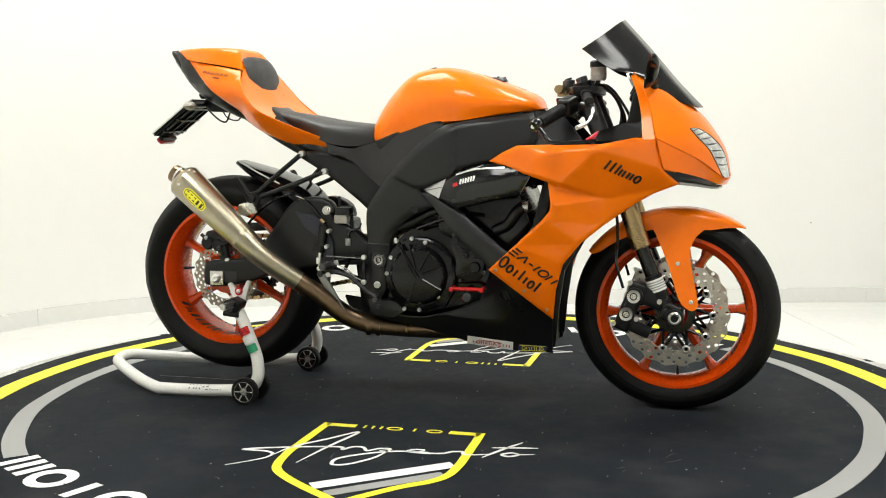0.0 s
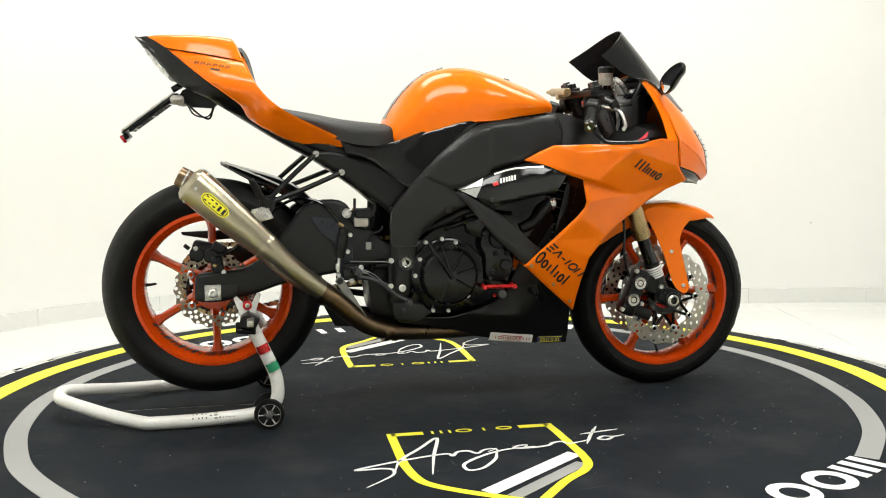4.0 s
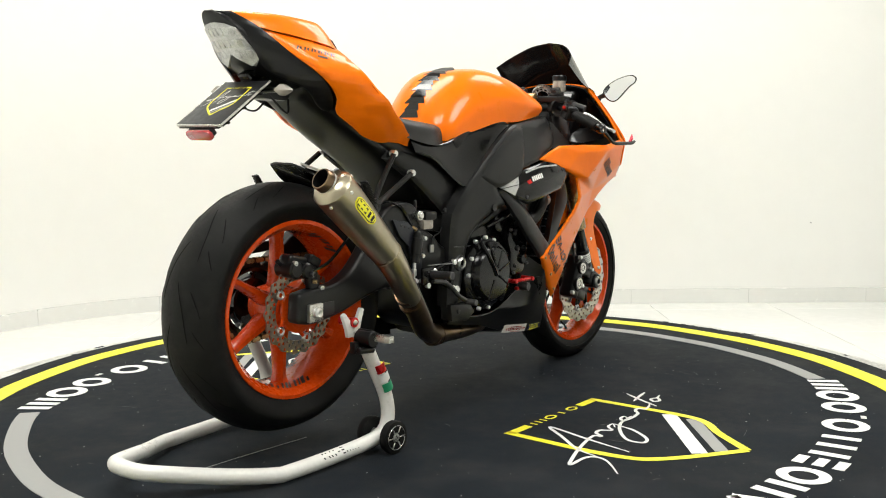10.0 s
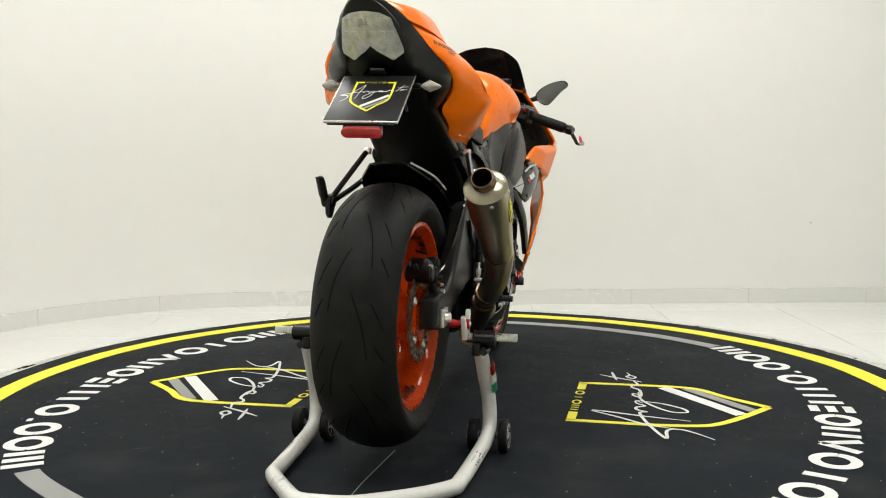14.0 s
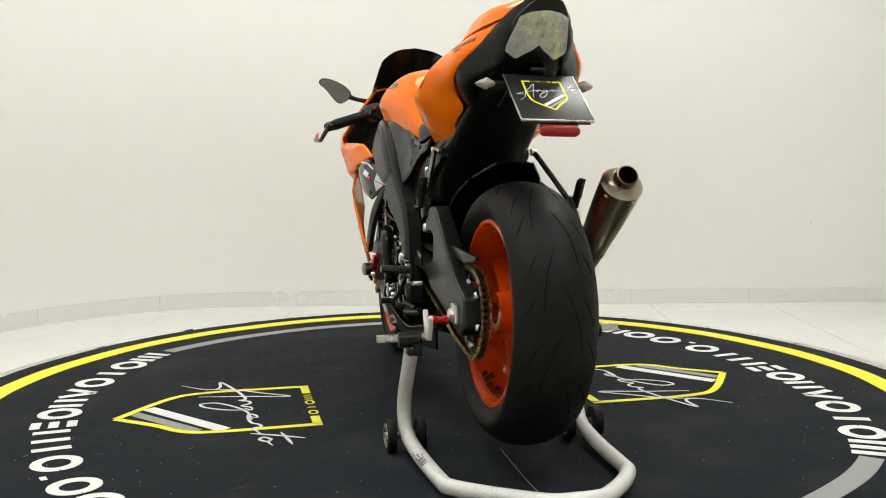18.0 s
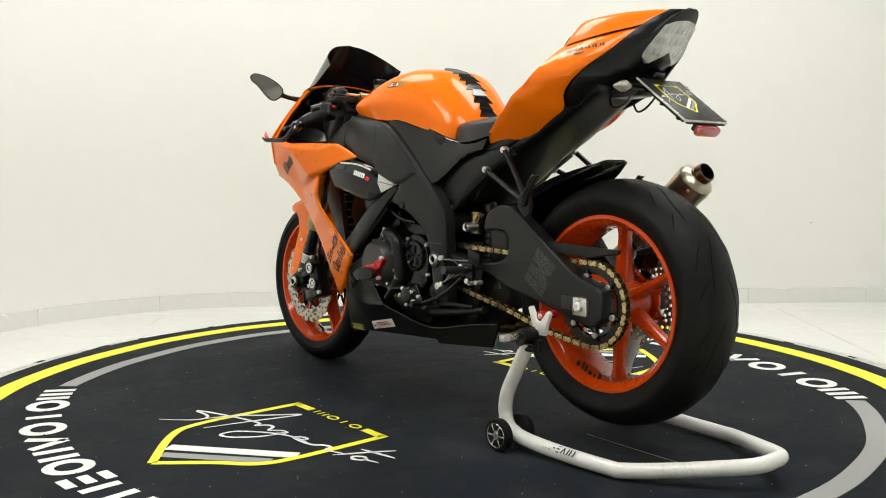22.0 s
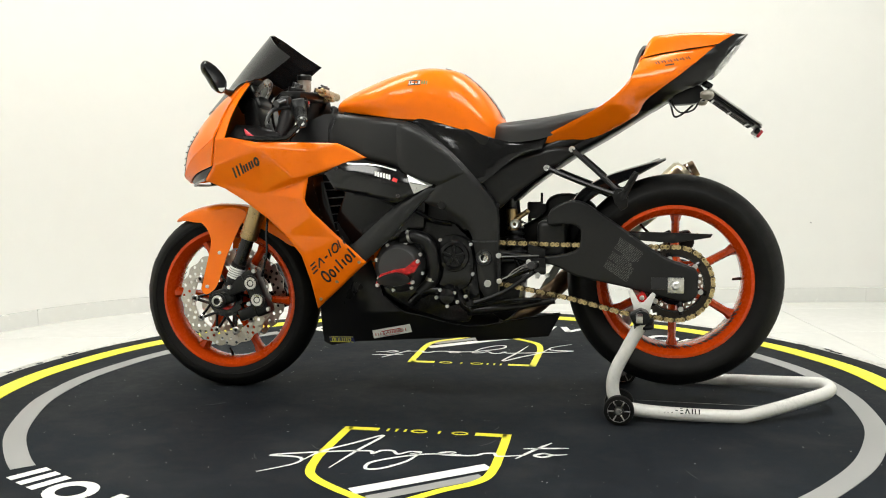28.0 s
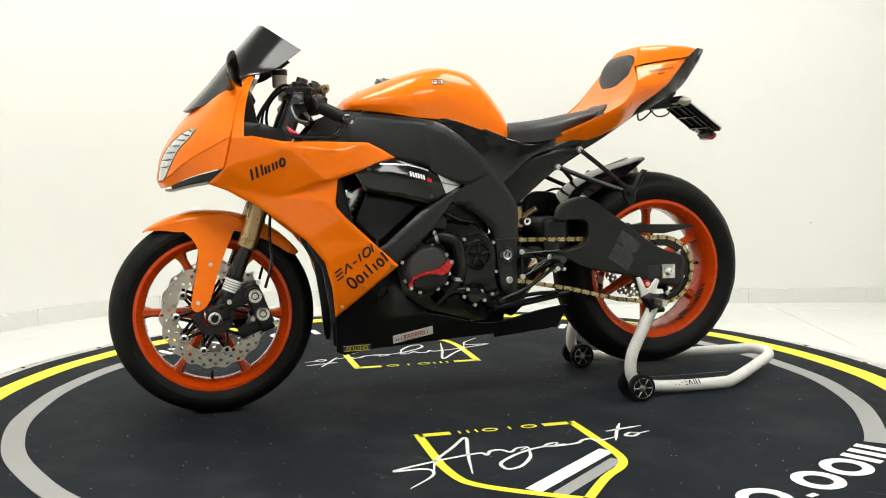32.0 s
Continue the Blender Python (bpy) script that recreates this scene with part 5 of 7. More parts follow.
LEG = surf([(0.56, 0.52, 0.078), (0.66, 0.60, 0.072), (0.80, 0.55, 0.074), (0.75, 0.49, 0.086), (0.70, 0.48, 0.092), (0.72, 0.40, 0.102), (0.75, 0.32, 0.112), (0.62, 0.50, 0.083)])
for s in (-1, 1):
    leg = part("mudguard_side", panel(smooth_outline([(0.632, 0.574), (0.70, 0.588), (0.798, 0.550), (0.768, 0.524), (0.752, 0.495), (0.750, 0.460), (0.775, 0.330), (0.765, 0.315), (0.748, 0.316), (0.720, 0.345), (0.690, 0.440), (0.652, 0.530)], 3, (2, 6)), LEG, 0.004, 0.03, s), ORANGE, bike, "orange mudguard stay", 60)
    for x, z in ((0.716, 0.446), (0.754, 0.338)):
        part("screw", bolt((x, s * (LEG(x, z)), z), (0, s, 0), 0.006, 0.004), CHROME, leg)

# belly pan
BELLY = surf([(-0.16, 0.32, 0.160), (-0.10, 0.28, 0.165), (0.05, 0.275, 0.168), (0.16, 0.29, 0.178), (0.19, 0.43, 0.226), (0.28, 0.36, 0.188), (0.36, 0.28, 0.138), (0.36, 0.18, 0.118), (0.25, 0.185, 0.132), (0.10, 0.20, 0.138), (-0.12, 0.215, 0.138), (-0.19, 0.25, 0.14), (-0.37, 0.27, 0.12), (-0.34, 0.21, 0.11)])
def PAN(x, z):
    """The pan's side: upright below a ridge, leaning inwards above it."""
    return BELLY(x, z) - 0.85 * max(0.0, z - (0.303 - 0.09 * (x + 0.11))) * min(1.0, max(0.0, (0.24 - x) / 0.12))


part("belly_pan", panel([(-0.165, 0.330), (-0.150, 0.326), (-0.118, 0.285), (-0.03, 0.276), (0.03, 0.288), (0.09, 0.304), (0.150, 0.330), (0.193, 0.437), (0.280, 0.360), (0.364, 0.284), (0.362, 0.174), (0.295, 0.176), (0.140, 0.194), (0.060, 0.218), (-0.020, 0.242), (-0.105, 0.256), (-0.172, 0.266)], PAN, 0.006, 0.012, -1), BLACK, bike, "black belly pan with small stickers", 24)
part("belly_pan", panel([(-0.375, 0.281), (-0.26, 0.264), (-0.108, 0.238), (0.045, 0.270), (0.10, 0.285), (0.16, 0.330), (0.193, 0.437), (0.280, 0.360), (0.364, 0.284), (0.362, 0.174), (0.338, 0.163), (0.251, 0.180), (-0.02, 0.200), (-0.120, 0.205), (-0.125, 0.192), (-0.338, 0.210)], PAN, 0.006, 0.012, 1), BLACK, bike, "black belly pan with small stickers", 24)
part("belly_floor", loft([[(-0.18, 0, 0.225), (-0.18, 0.03, 0.225), (-0.18, 0.055, 0.235), (-0.18, 0.06, 0.27)], [(0.0, 0, 0.200), (0.0, 0.03, 0.200), (0.0, 0.055, 0.212), (0.0, 0.06, 0.26)], [(0.2, 0, 0.182), (0.2, 0.06, 0.182), (0.2, 0.122, 0.19), (0.2, 0.128, 0.26)], [(0.352, 0, 0.175), (0.352, 0.05, 0.175), (0.352, 0.108, 0.178), (0.352, 0.115, 0.27)]], 3, 3), BLACK, bike, "black belly pan floor", 40)
for y in (-0.104, 0.104):
    part("inner_fairing", prism([(0.30, 0.19), (0.368, 0.19), (0.378, 0.30), (0.396, 0.42), (0.44, 0.50), (0.36, 0.54), (0.30, 0.40)], y - 0.006, y + 0.006, 0.002), BLACK, bike, "black inner fairing wall")
for s in (-1, 1):
    x0, z0 = (0.112, 0.223) if s < 0 else (0.078, 0.243)
    dx, dz = (0.136, -0.016) if s < 0 else (0.120, -0.025)
    lab = part("label_sticker", panel([(x0, z0), (x0 + dx, z0 + dz), (x0 + dx - 0.003, z0 + dz - 0.026), (x0 - 0.005, z0 - 0.026)], lambda x, z: BELLY(x, z) + 0.0015, 0.001, 0.05, s), WHITE, bike, "white sticker with a red bar")
    for row, low, tall, u0, u1, w in (([("bar", 0.6), ("ring", 0.7), ("three", 0.8), ("three", 0.8), ("wedge", 0.7), ("layers", 0.5), ("bar", 0.4), ("bar", 0.3), ("bar", 0.2)], -0.0195, 0.0085, 0.08, 0.92, 0.0021), ([("dash", 1.0)], -0.026, 0.004, 0.3, 0.7, 0.0012), ([("dash", 1.0)], -0.010, 0.004, 0.25, 0.75, 0.0022)):
        strokes, whole = mark_row(row, 0.25)
        lines = [[(x0 + dx * (u0 + (u1 - u0) * u / whole), z0 + dz * (u0 + (u1 - u0) * u / whole) + low + tall * v) for u, v in line] for mark in strokes for line in mark]
        part("label_bar", marks(lines, lambda x, z: BELLY(x, z) + 0.002, w, s, n=1), RED, lab)
    x0, z0 = (0.264, 0.200)
    if s > 0:
        x0, z0 = 0.262, 0.196
    lab = part("label_sticker", panel([(x0, z0), (x0 + 0.083, z0 - 0.004), (x0 + 0.080, z0 - 0.022), (x0 - 0.003, z0 - 0.020)], lambda x, z: BELLY(x, z) + 0.0015, 0.001, 0.05, s), NAVY, bike, "navy sticker with pale yellow bars")
    strokes, whole = mark_row([("ring", 0.8), ("bars", 0.6), ("bar", 0.5), ("bar", 0.2), ("bars", 0.7), ("ring", 0.6)], 0.35)
    lines = [[(x0 + 0.009 + 0.062 * u / whole, z0 - 0.0165 - 0.003 * u / whole + 0.0105 * v) for u, v in line] for mark in strokes for line in mark]
    lines += [[(x0 + 0.002, z0 - 0.002), (x0 + 0.080, z0 - 0.006)], [(x0 + 0.001, z0 - 0.0185), (x0 + 0.078, z0 - 0.0205)]]
    part("label_bar", marks(lines, lambda x, z: BELLY(x, z) + 0.002, 0.0013, s, n=1), YELLOW, lab, "pale yellow bars")

for s, ln in ((-1, [(-0.150, 0.327), (-0.118, 0.287), (-0.03, 0.278), (0.03, 0.290), (0.09, 0.306), (0.148, 0.331)]), (1, [(-0.373, 0.282), (-0.26, 0.266), (-0.108, 0.240), (0.045, 0.272), (0.10, 0.287), (0.158, 0.331)])):
    part("pan_lip", tube([(x, s * (PAN(x, z) - 0.001), z) for x, z in ln], 0.0028, 6, 4), BLACK_GLOSS, bike, "rounded upper edge of the belly pan")

for s in (-1, 1):
    # shade of a recess laid on the pan as a dark patch
    part("pan_vent", panel([(0.200, 0.372), (0.246, 0.372), (0.272, 0.335), (0.300, 0.285), (0.255, 0.318), (0.215, 0.350)], lambda x, z: PAN(x, z) + 0.002, 0.003, 0.02, s, 0.008, 0.003), GROOVE, bike, "dark vent behind the side fairing")
    part("vent_liner", panel([(0.222, 0.370), (0.240, 0.370), (0.250, 0.345), (0.244, 0.328), (0.230, 0.350)], lambda x, z: PAN(x, z) + 0.004, 0.002, 0.02, s, 0.005, 0.002), FRAME_GREY, bike, "grey liner in the vent")


# ---- frame, engine, running gear ----
SPAR = surf([(0.33, 0.83, 0.172), (0.30, 0.87, 0.165), (0.20, 0.80, 0.206), (0.10, 0.80, 0.210), (0.0, 0.75, 0.212), (-0.10, 0.65, 0.198), (-0.18, 0.55, 0.176), (-0.16, 0.35, 0.168), (0.0, 0.66, 0.210), (0.20, 0.745, 0.214), (-0.03, 0.585, 0.20), (-0.12, 0.46, 0.176)])
for s in (-1, 1):
    spar = part("frame_spar", panel(smooth_outline([(-0.190, 0.593), (-0.161, 0.641), (-0.117, 0.697), (-0.060, 0.757), (0.014, 0.818), (0.074, 0.850), (0.19, 0.866), (0.311, 0.878), (0.328, 0.831), (0.32, 0.785), (0.203, 0.742), (0.108, 0.719), (-0.015, 0.662),
                                                    (0.028, 0.613), (-0.03, 0.590), (-0.074, 0.560), (-0.105, 0.53), (-0.118, 0.500), (-0.128, 0.43), (-0.138, 0.355), (-0.16, 0.321), (-0.193, 0.321), (-0.191, 0.44), (-0.192, 0.52)], 2, (7, 9, 12, 13, 20, 21)), SPAR, 0.035, 0.012, s, 0.018, 0.009), FRAME_GREY, bike, "satin dark grey aluminium frame spar", 40)
    part("frame_cover", panel(smooth_outline([(-0.100, 0.698), (-0.060, 0.678), (-0.015, 0.664), (0.040, 0.682), (0.087, 0.706), (0.102, 0.76), (0.106, 0.840), (0.074, 0.842), (0.020, 0.812), (-0.050, 0.755)], 3, (0, 6)), lambda x, z: SPAR(x, z) + 0.0055, 0.008, 0.014, s, 0.014, 0.006), FRAME_GREY, spar, "dark grey frame cover", 40)
    part("frame_plug", lathe([(0.0, s * (SPAR(-0.03, 0.605) + 0.003)), (0.011, s * (SPAR(-0.03, 0.605) + 0.003)), (0.0125, s * (SPAR(-0.03, 0.605) - 0.004))], 20, at=(-0.030, 0, 0.605)), BLACK, spar)
    part("frame_seam", tube([(-0.190, s * 0.1765, 0.498), (-0.15, s * 0.1795, 0.497), (-0.119, s * 0.1815, 0.497)], 0.0022, 6), DARK_METAL, spar)
    part("duct_line", tube([(0.302, s * 0.171, 0.862), (0.312, s * 0.172, 0.83), (0.310, s * 0.178, 0.79)], 0.002, 6), DARK_METAL, spar)
    piv = part("pivot_nut", join(lathe([(0.009, 0.182 * s), (0.013, 0.184 * s), (0.0165, 0.180 * s), (0.0175, 0.165 * s)], 24, at=(-0.152, 0, 0.449)), lathe([(0.0, 0.172 * s), (0.009, 0.172 * s)], 20, at=(-0.152, 0, 0.449))), STEEL, spar, "steel swingarm pivot nut")
    part("pivot_ring", lathe([(0.0175, 0.176 * s), (0.022, 0.177 * s), (0.025, 0.170 * s)], 28, at=(-0.152, 0, 0.449)), DARK_METAL, spar)
    part("frame_bolt", bolt((-0.162, s * 0.165, 0.372), (0, s, 0), 0.011, 0.008), CHROME, spar)
    # panels between seat, tank and frame
    MID = surf([(-0.33, 0.79, 0.139), (-0.24, 0.76, 0.152), (-0.15, 0.69, 0.172), (-0.085, 0.72, 0.187), (-0.115, 0.755, 0.166), (-0.14, 0.785, 0.151), (-0.055, 0.805, 0.167), (-0.02, 0.775, 0.192), (0.02, 0.85, 0.178), (-0.16, 0.80, 0.149), (-0.22, 0.775, 0.148)])
    part("side_panel", panel(smooth_outline([(-0.334, 0.812), (-0.318, 0.768), (-0.239, 0.742), (-0.150, 0.672), (-0.105, 0.680), (-0.030, 0.772), (0.060, 0.850), (0.030, 0.862), (-0.05, 0.842), (-0.140, 0.812), (-0.189, 0.796), (-0.250, 0.790)], 3, (0, 1, 6)), MID, 0.006, 0.012, s, 0.010, 0.004), BLACK_GLOSS, bike, "gloss black side panel", 50)
    sub = part("subframe", panel([(-0.415, 0.772), (-0.357, 0.774), (-0.321, 0.766), (-0.241, 0.746), (-0.158, 0.71), (-0.116, 0.684), (-0.142, 0.642), (-0.19, 0.590), (-0.226, 0.622), (-0.326, 0.700), (-0.415, 0.752)], surf([(-0.41, 0.76, 0.128), (-0.30, 0.73, 0.134), (-0.19, 0.65, 0.142), (-0.12, 0.68, 0.146)]), 0.018, 0.014, s, 0.014, 0.007), BLACK, bike, "black rear subframe", 40)
    for x, z in ((-0.405, 0.766), (-0.332, 0.712), (-0.188, 0.602)):
        part("subframe_bolt", bolt((x, s * 0.134, z), (0, s, 0), 0.0095 if x < -0.2 else 0.007, 0.014), CHROME if x < -0.2 else DARK_METAL, sub)
    # seat rail hangers for the pegs
    part("hanger_stay", tube([(-0.405, s * 0.140, 0.766), (-0.48, s * 0.168, 0.700), (-0.548, s * 0.196, 0.636)], 0.0075, 8), BLACK, bike, "black hanger tube")
    part("hanger_stay", tube([(-0.332, s * 0.140, 0.712), (-0.44, s * 0.166, 0.668), (-0.548, s * 0.196, 0.630)], 0.0075, 8), BLACK, bike, "black hanger tube")
    part("hanger_bracket", join(prism([(-0.560, 0.650), (-0.535, 0.655), (-0.522, 0.635), (-0.530, 0.612), (-0.548, 0.590), (-0.565, 0.600), (-0.568, 0.63)], s * 0.188, s * 0.202, 0.003), rod((-0.548, s * 0.182, 0.632), (-0.548, s * 0.214, 0.632), 0.013)), BLACK, bike, "black exhaust hanger bracket")
    fold = part("folded_peg", tube([(-0.552, s * 0.206, 0.628), (-0.560, s * 0.207, 0.645), (-0.586, s * 0.208, 0.692), (-0.590, s * 0.208, 0.700)], [0.011, 0.010, 0.009, 0.005], 10, 3), BLACK, bike, "folded passenger footpeg")
    for k in range(7):
        part("peg_rib", box((0.020, 0.022, 0.004), (-0.562 - 0.0042 * k, s * 0.2075, 0.648 + 0.0075 * k), 0.001, 1, (0, 30, 0)), RUBBER, fold)
    # engine strut and intake cover
    part("engine_strut", panel([(-0.012, 0.652), (0.022, 0.660), (0.10, 0.608), (0.225, 0.498), (0.262, 0.470), (0.205, 0.432), (0.11, 0.515), (0.03, 0.612)], surf([(0.0, 0.65, 0.210), (0.1, 0.57, 0.228), (0.24, 0.46, 0.222), (0.12, 0.60, 0.222)]), 0.014, 0.015, s, 0.016, 0.008), FRAME_GREY, bike, "black engine mount strut", 40)
    COVB = surf([(0.0, 0.66, 0.205), (0.11, 0.72, 0.246), (0.22, 0.735, 0.258), (0.30, 0.72, 0.246), (0.25, 0.64, 0.240), (0.08, 0.60, 0.228)])

    def COV(x, z):
        """The intake cover: a flat side, folded inwards above a ridge."""
        ridge = 0.655 + 0.19 * x
        return COVB(x, z) - (max(0, z - ridge) * 0.62)
    cov = part("intake_cover", panel([(-0.010, 0.664), (0.108, 0.716), (0.20, 0.738), (0.285, 0.728), (0.315, 0.700), (0.285, 0.650), (0.20, 0.635), (0.10, 0.610), (0.03, 0.640)], COV, 0.006, 0.012, s, 0.01, 0.004), PLASTIC_GLOSS, bike, "gloss black intake cover with small decal", 30)
    part("decal", panel([(-0.004, 0.663), (0.070, 0.696), (0.062, 0.672), (0.048, 0.638)], lambda x, z: COV(x, z) + 0.0012, 0.001, 0.012, s), SILVER_DECAL_GLINT, cov, "silver triangular decal")
    part("decal_line", marks([[(0.000, 0.659), (0.060, 0.671)]], COV, 0.0016, s, 0.0030), INK, cov)
    for k in range(3):
        part("decal_bar", marks([[(0.116 + 0.016 * k, 0.680 + 0.004 * k), (0.118 + 0.016 * k, 0.694 + 0.004 * k)], [(0.124 + 0.016 * k, 0.682 + 0.004 * k), (0.126 + 0.016 * k, 0.696 + 0.004 * k)]], COV, 0.0052, s, 0.0016), WHITE, cov, "white worn decal bars")
    # lamp reflection on the upper fold, painted as a silver strip
    part("decal_edge", marks([[(0.10, 0.706), (0.16, 0.722), (0.245, 0.727)]], COV, 0.0048, s, 0.0016), SILVER_DECAL_GLINT, cov, "silver edge decal")
    part("decal_dot", marks([[(0.094, 0.676), (0.108, 0.681)]], COV, 0.010, s, 0.0016), RED, cov)
    for x, z in ((0.278, 0.712), (0.094, 0.632)):
        part("cover_screw", bolt((x, s * (COV(x, z) - 0.001), z), (0, s, 0), 0.006, 0.004), DARK_METAL, cov)
    part("steering_panel", panel([(0.305, 0.884), (0.355, 0.880), (0.40, 0.86), (0.45, 0.80), (0.44, 0.765), (0.31, 0.78)], surf([(0.31, 0.88, 0.11), (0.40, 0.86, 0.12), (0.45, 0.79, 0.16), (0.31, 0.79, 0.17)]), 0.006, 0.04, s), BLACK, bike, "black upper inner panel", 40)

# engine block
part("crankcase", prism([(-0.14, 0.31), (-0.12, 0.49), (-0.06, 0.55), (0.04, 0.56), (0.16, 0.52), (0.19, 0.40), (0.16, 0.30), (0.05, 0.25), (-0.10, 0.25)], -0.150, 0.150, 0.012), ENGINE, bike, "black engine crankcase")
part("cylinder_block", prism([(0.03, 0.53), (0.02, 0.66), (0.10, 0.70), (0.27, 0.66), (0.31, 0.56), (0.24, 0.46), (0.15, 0.48)], -0.165, 0.165, 0.014), ENGINE, bike, "black engine cylinder block")
# added block stopping light that leaks between tank and side panels
part("tank_base", prism([(-0.165, 0.802), (-0.10, 0.828), (-0.01, 0.852), (0.12, 0.866), (0.28, 0.884), (0.29, 0.845), (0.02, 0.79), (-0.15, 0.765)], -0.152, 0.152, 0.006), BLACK, bike, "black tray under the tank")
for s in (-1, 1):
    part("radiator_shroud", prism([(0.255, 0.50), (0.335, 0.575), (0.352, 0.62), (0.345, 0.70), (0.43, 0.70), (0.46, 0.60), (0.40, 0.50), (0.375, 0.40), (0.29, 0.42)], s * 0.140, s * 0.152, 0.003), BLACK, bike, "black radiator side shroud")
# added block that keeps the bright background from showing through
part("throttle_body", prism([(-0.10, 0.525), (-0.075, 0.63), (-0.03, 0.675), (0.06, 0.69), (0.07, 0.53)], -0.125, 0.125, 0.01), BLACK, bike, "black throttle bodies")
part("airbox", prism([(-0.10, 0.66), (-0.02, 0.78), (0.05, 0.85), (0.28, 0.86), (0.31, 0.78), (0.25, 0.70), (0.02, 0.64)], -0.135, 0.135, 0.02), BLACK, bike, "black airbox under the tank")
part("inner_frame", prism([(-0.34, 0.77), (-0.20, 0.78), (-0.09, 0.82), (0.02, 0.84), (-0.08, 0.68), (-0.18, 0.60), (-0.24, 0.63)], -0.125, 0.125, 0.01), BLACK, bike, "black inner frame")
rad = part("radiator", box((0.035, 0.34, 0.30), (0.325, 0, 0.545), 0.006, 2, (0, 14, 0)), ENGINE, bike, "black radiator core")
for i in range(12):
    part("radiator_fin", box((0.040, 0.335, 0.004), (0.325 + 0.0062 * (i - 6) * 1.0, 0, 0.545 + 0.0245 * (i - 6)), 0.001, 1, (0, 14, 0)), DARK_METAL, rad)
part("radiator_hose", tube([(0.30, -0.16, 0.62), (0.27, -0.175, 0.60), (0.24, -0.17, 0.56), (0.20, -0.165, 0.54)], 0.017, 12), BLACK, bike, "black coolant hose")
part("clip", lathe([(0.0185, -0.008), (0.0185, 0.008)], 20, axis="x", at=(0.292, -0.168, 0.612)), STEEL, bike, "steel hose clip")
for i, y in enumerate((-0.105, -0.035, 0.035, 0.105)):
    part("exhaust_header", tube([(0.27, y, 0.56), (0.31, y, 0.50), (0.31, y * 0.9, 0.38), (0.25, y * 0.6, 0.26), (0.10, y * 0.4, 0.225), (-0.05, -0.03, 0.225)], 0.021, 10), PIPE, bike, "steel exhaust header pipe")
# clutch side
cl = (-0.026, 0.0, 0.408)
clutch = part("clutch_cover", join(lathe([(0.110, -0.150), (0.110, -0.176), (0.102, -0.182), (0.088, -0.184), (0.084, -0.198), (0.076, -0.206), (0.030, -0.210), (0.0, -0.210)], 48, at=cl),
                                   prism([(0.05, 0.31), (0.08, 0.36), (0.075, 0.46), (0.02, 0.50), (-0.03, 0.46), (-0.02, 0.34)], -0.184, -0.150, 0.006)), ENGINE, bike, "black round clutch cover", 40)
for a in (62, 118, 250, 330, 20):
    k = radians(a)
    part("cover_rib", tube([(cl[0] + 0.02 * math.cos(k), -0.210, cl[2] + 0.02 * math.sin(k)), (cl[0] + 0.082 * math.cos(k), -0.203, cl[2] + 0.082 * math.sin(k))], 0.004, 6, smooth=False), ENGINE, clutch)
for p, q, r in (((-0.085, 0.505), (-0.022, 0.402), 0.0075), ((-0.050, 0.500), (-0.030, 0.430), 0.0055)):
    part("cover_arm", tube([(p[0], -0.196, p[1]), ((p[0] + q[0]) / 2, -0.208, (p[1] + q[1]) / 2), (q[0], -0.212, q[1])], [r, r * 0.9, r * 0.7], 8), ENGINE, clutch, "cast arm on the clutch cover")
part("oil_cap", join(lathe([(0.0, -0.200), (0.016, -0.200), (0.019, -0.196), (0.020, -0.18)], 24, at=(-0.022, 0, 0.487)), box((0.006, 0.008, 0.03), (-0.022, -0.203, 0.487), 0.002, 1, (0, 30, 0))), BLACK, clutch, "black oil filler cap")
for x, z in ((-0.094, 0.507), (-0.046, 0.516), (0.024, 0.456), (0.032, 0.345), (-0.027, 0.303), (-0.073, 0.305), (-0.126, 0.410), (-0.112, 0.458), (0.040, 0.372), (-0.005, 0.505)):
    part("cover_bolt", bolt((x, -0.182, z), (0, -1, 0), 0.0062, 0.007), CHROME, clutch)
part("pulse_cover", join(prism(smooth_outline([(0.085, 0.46), (0.07, 0.50), (0.09, 0.55), (0.13, 0.565), (0.165, 0.54), (0.175, 0.47), (0.16, 0.40), (0.11, 0.385), (0.085, 0.41)], 3), -0.185, -0.15, 0.008), lathe([(0.0, -0.196), (0.028, -0.196), (0.032, -0.186)], 28, at=(0.125, 0, 0.515)), lathe([(0.0, -0.194), (0.014, -0.194), (0.017, -0.184)], 20, at=(0.145, 0, 0.435))), ENGINE, bike, "black ignition cover")
for x, z, r in ((0.105, 0.545, 0.009), (0.118, 0.470, 0.010), (0.150, 0.468, 0.010), (0.108, 0.415, 0.007)):
    part("case_boss", lathe([(0.0, -0.192), (r * 0.7, -0.192), (r, -0.184)], 18, at=(x, 0, z)), BLACK, bike, "round boss on the ignition cover")
for x, z in ((0.082, 0.53), (0.165, 0.545), (0.17, 0.42), (0.10, 0.395)):
    part("case_bolt", bolt((x, -0.186, z), (0, -1, 0), 0.005, 0.005), DARK_METAL, bike)
sl = part("case_slider", join(tube([(0.078, -0.200, 0.372), (0.12, -0.212, 0.374), (0.168, -0.204, 0.372)], 0.006, 8), rod((0.078, -0.17, 0.372), (0.078, -0.215, 0.372), 0.007), rod((0.168, -0.17, 0.372), (0.168, -0.215, 0.372), 0.007)), RED, bike, "red anodised crash bobbin bar")
part("slider_foot", rod((0.125, -0.19, 0.352), (0.128, -0.225, 0.352), 0.013), DARK_METAL, sl)
part("slider_bolt", bolt((0.112, -0.19, 0.345), (0, -1, 0), 0.006, 0.008), RED, sl)
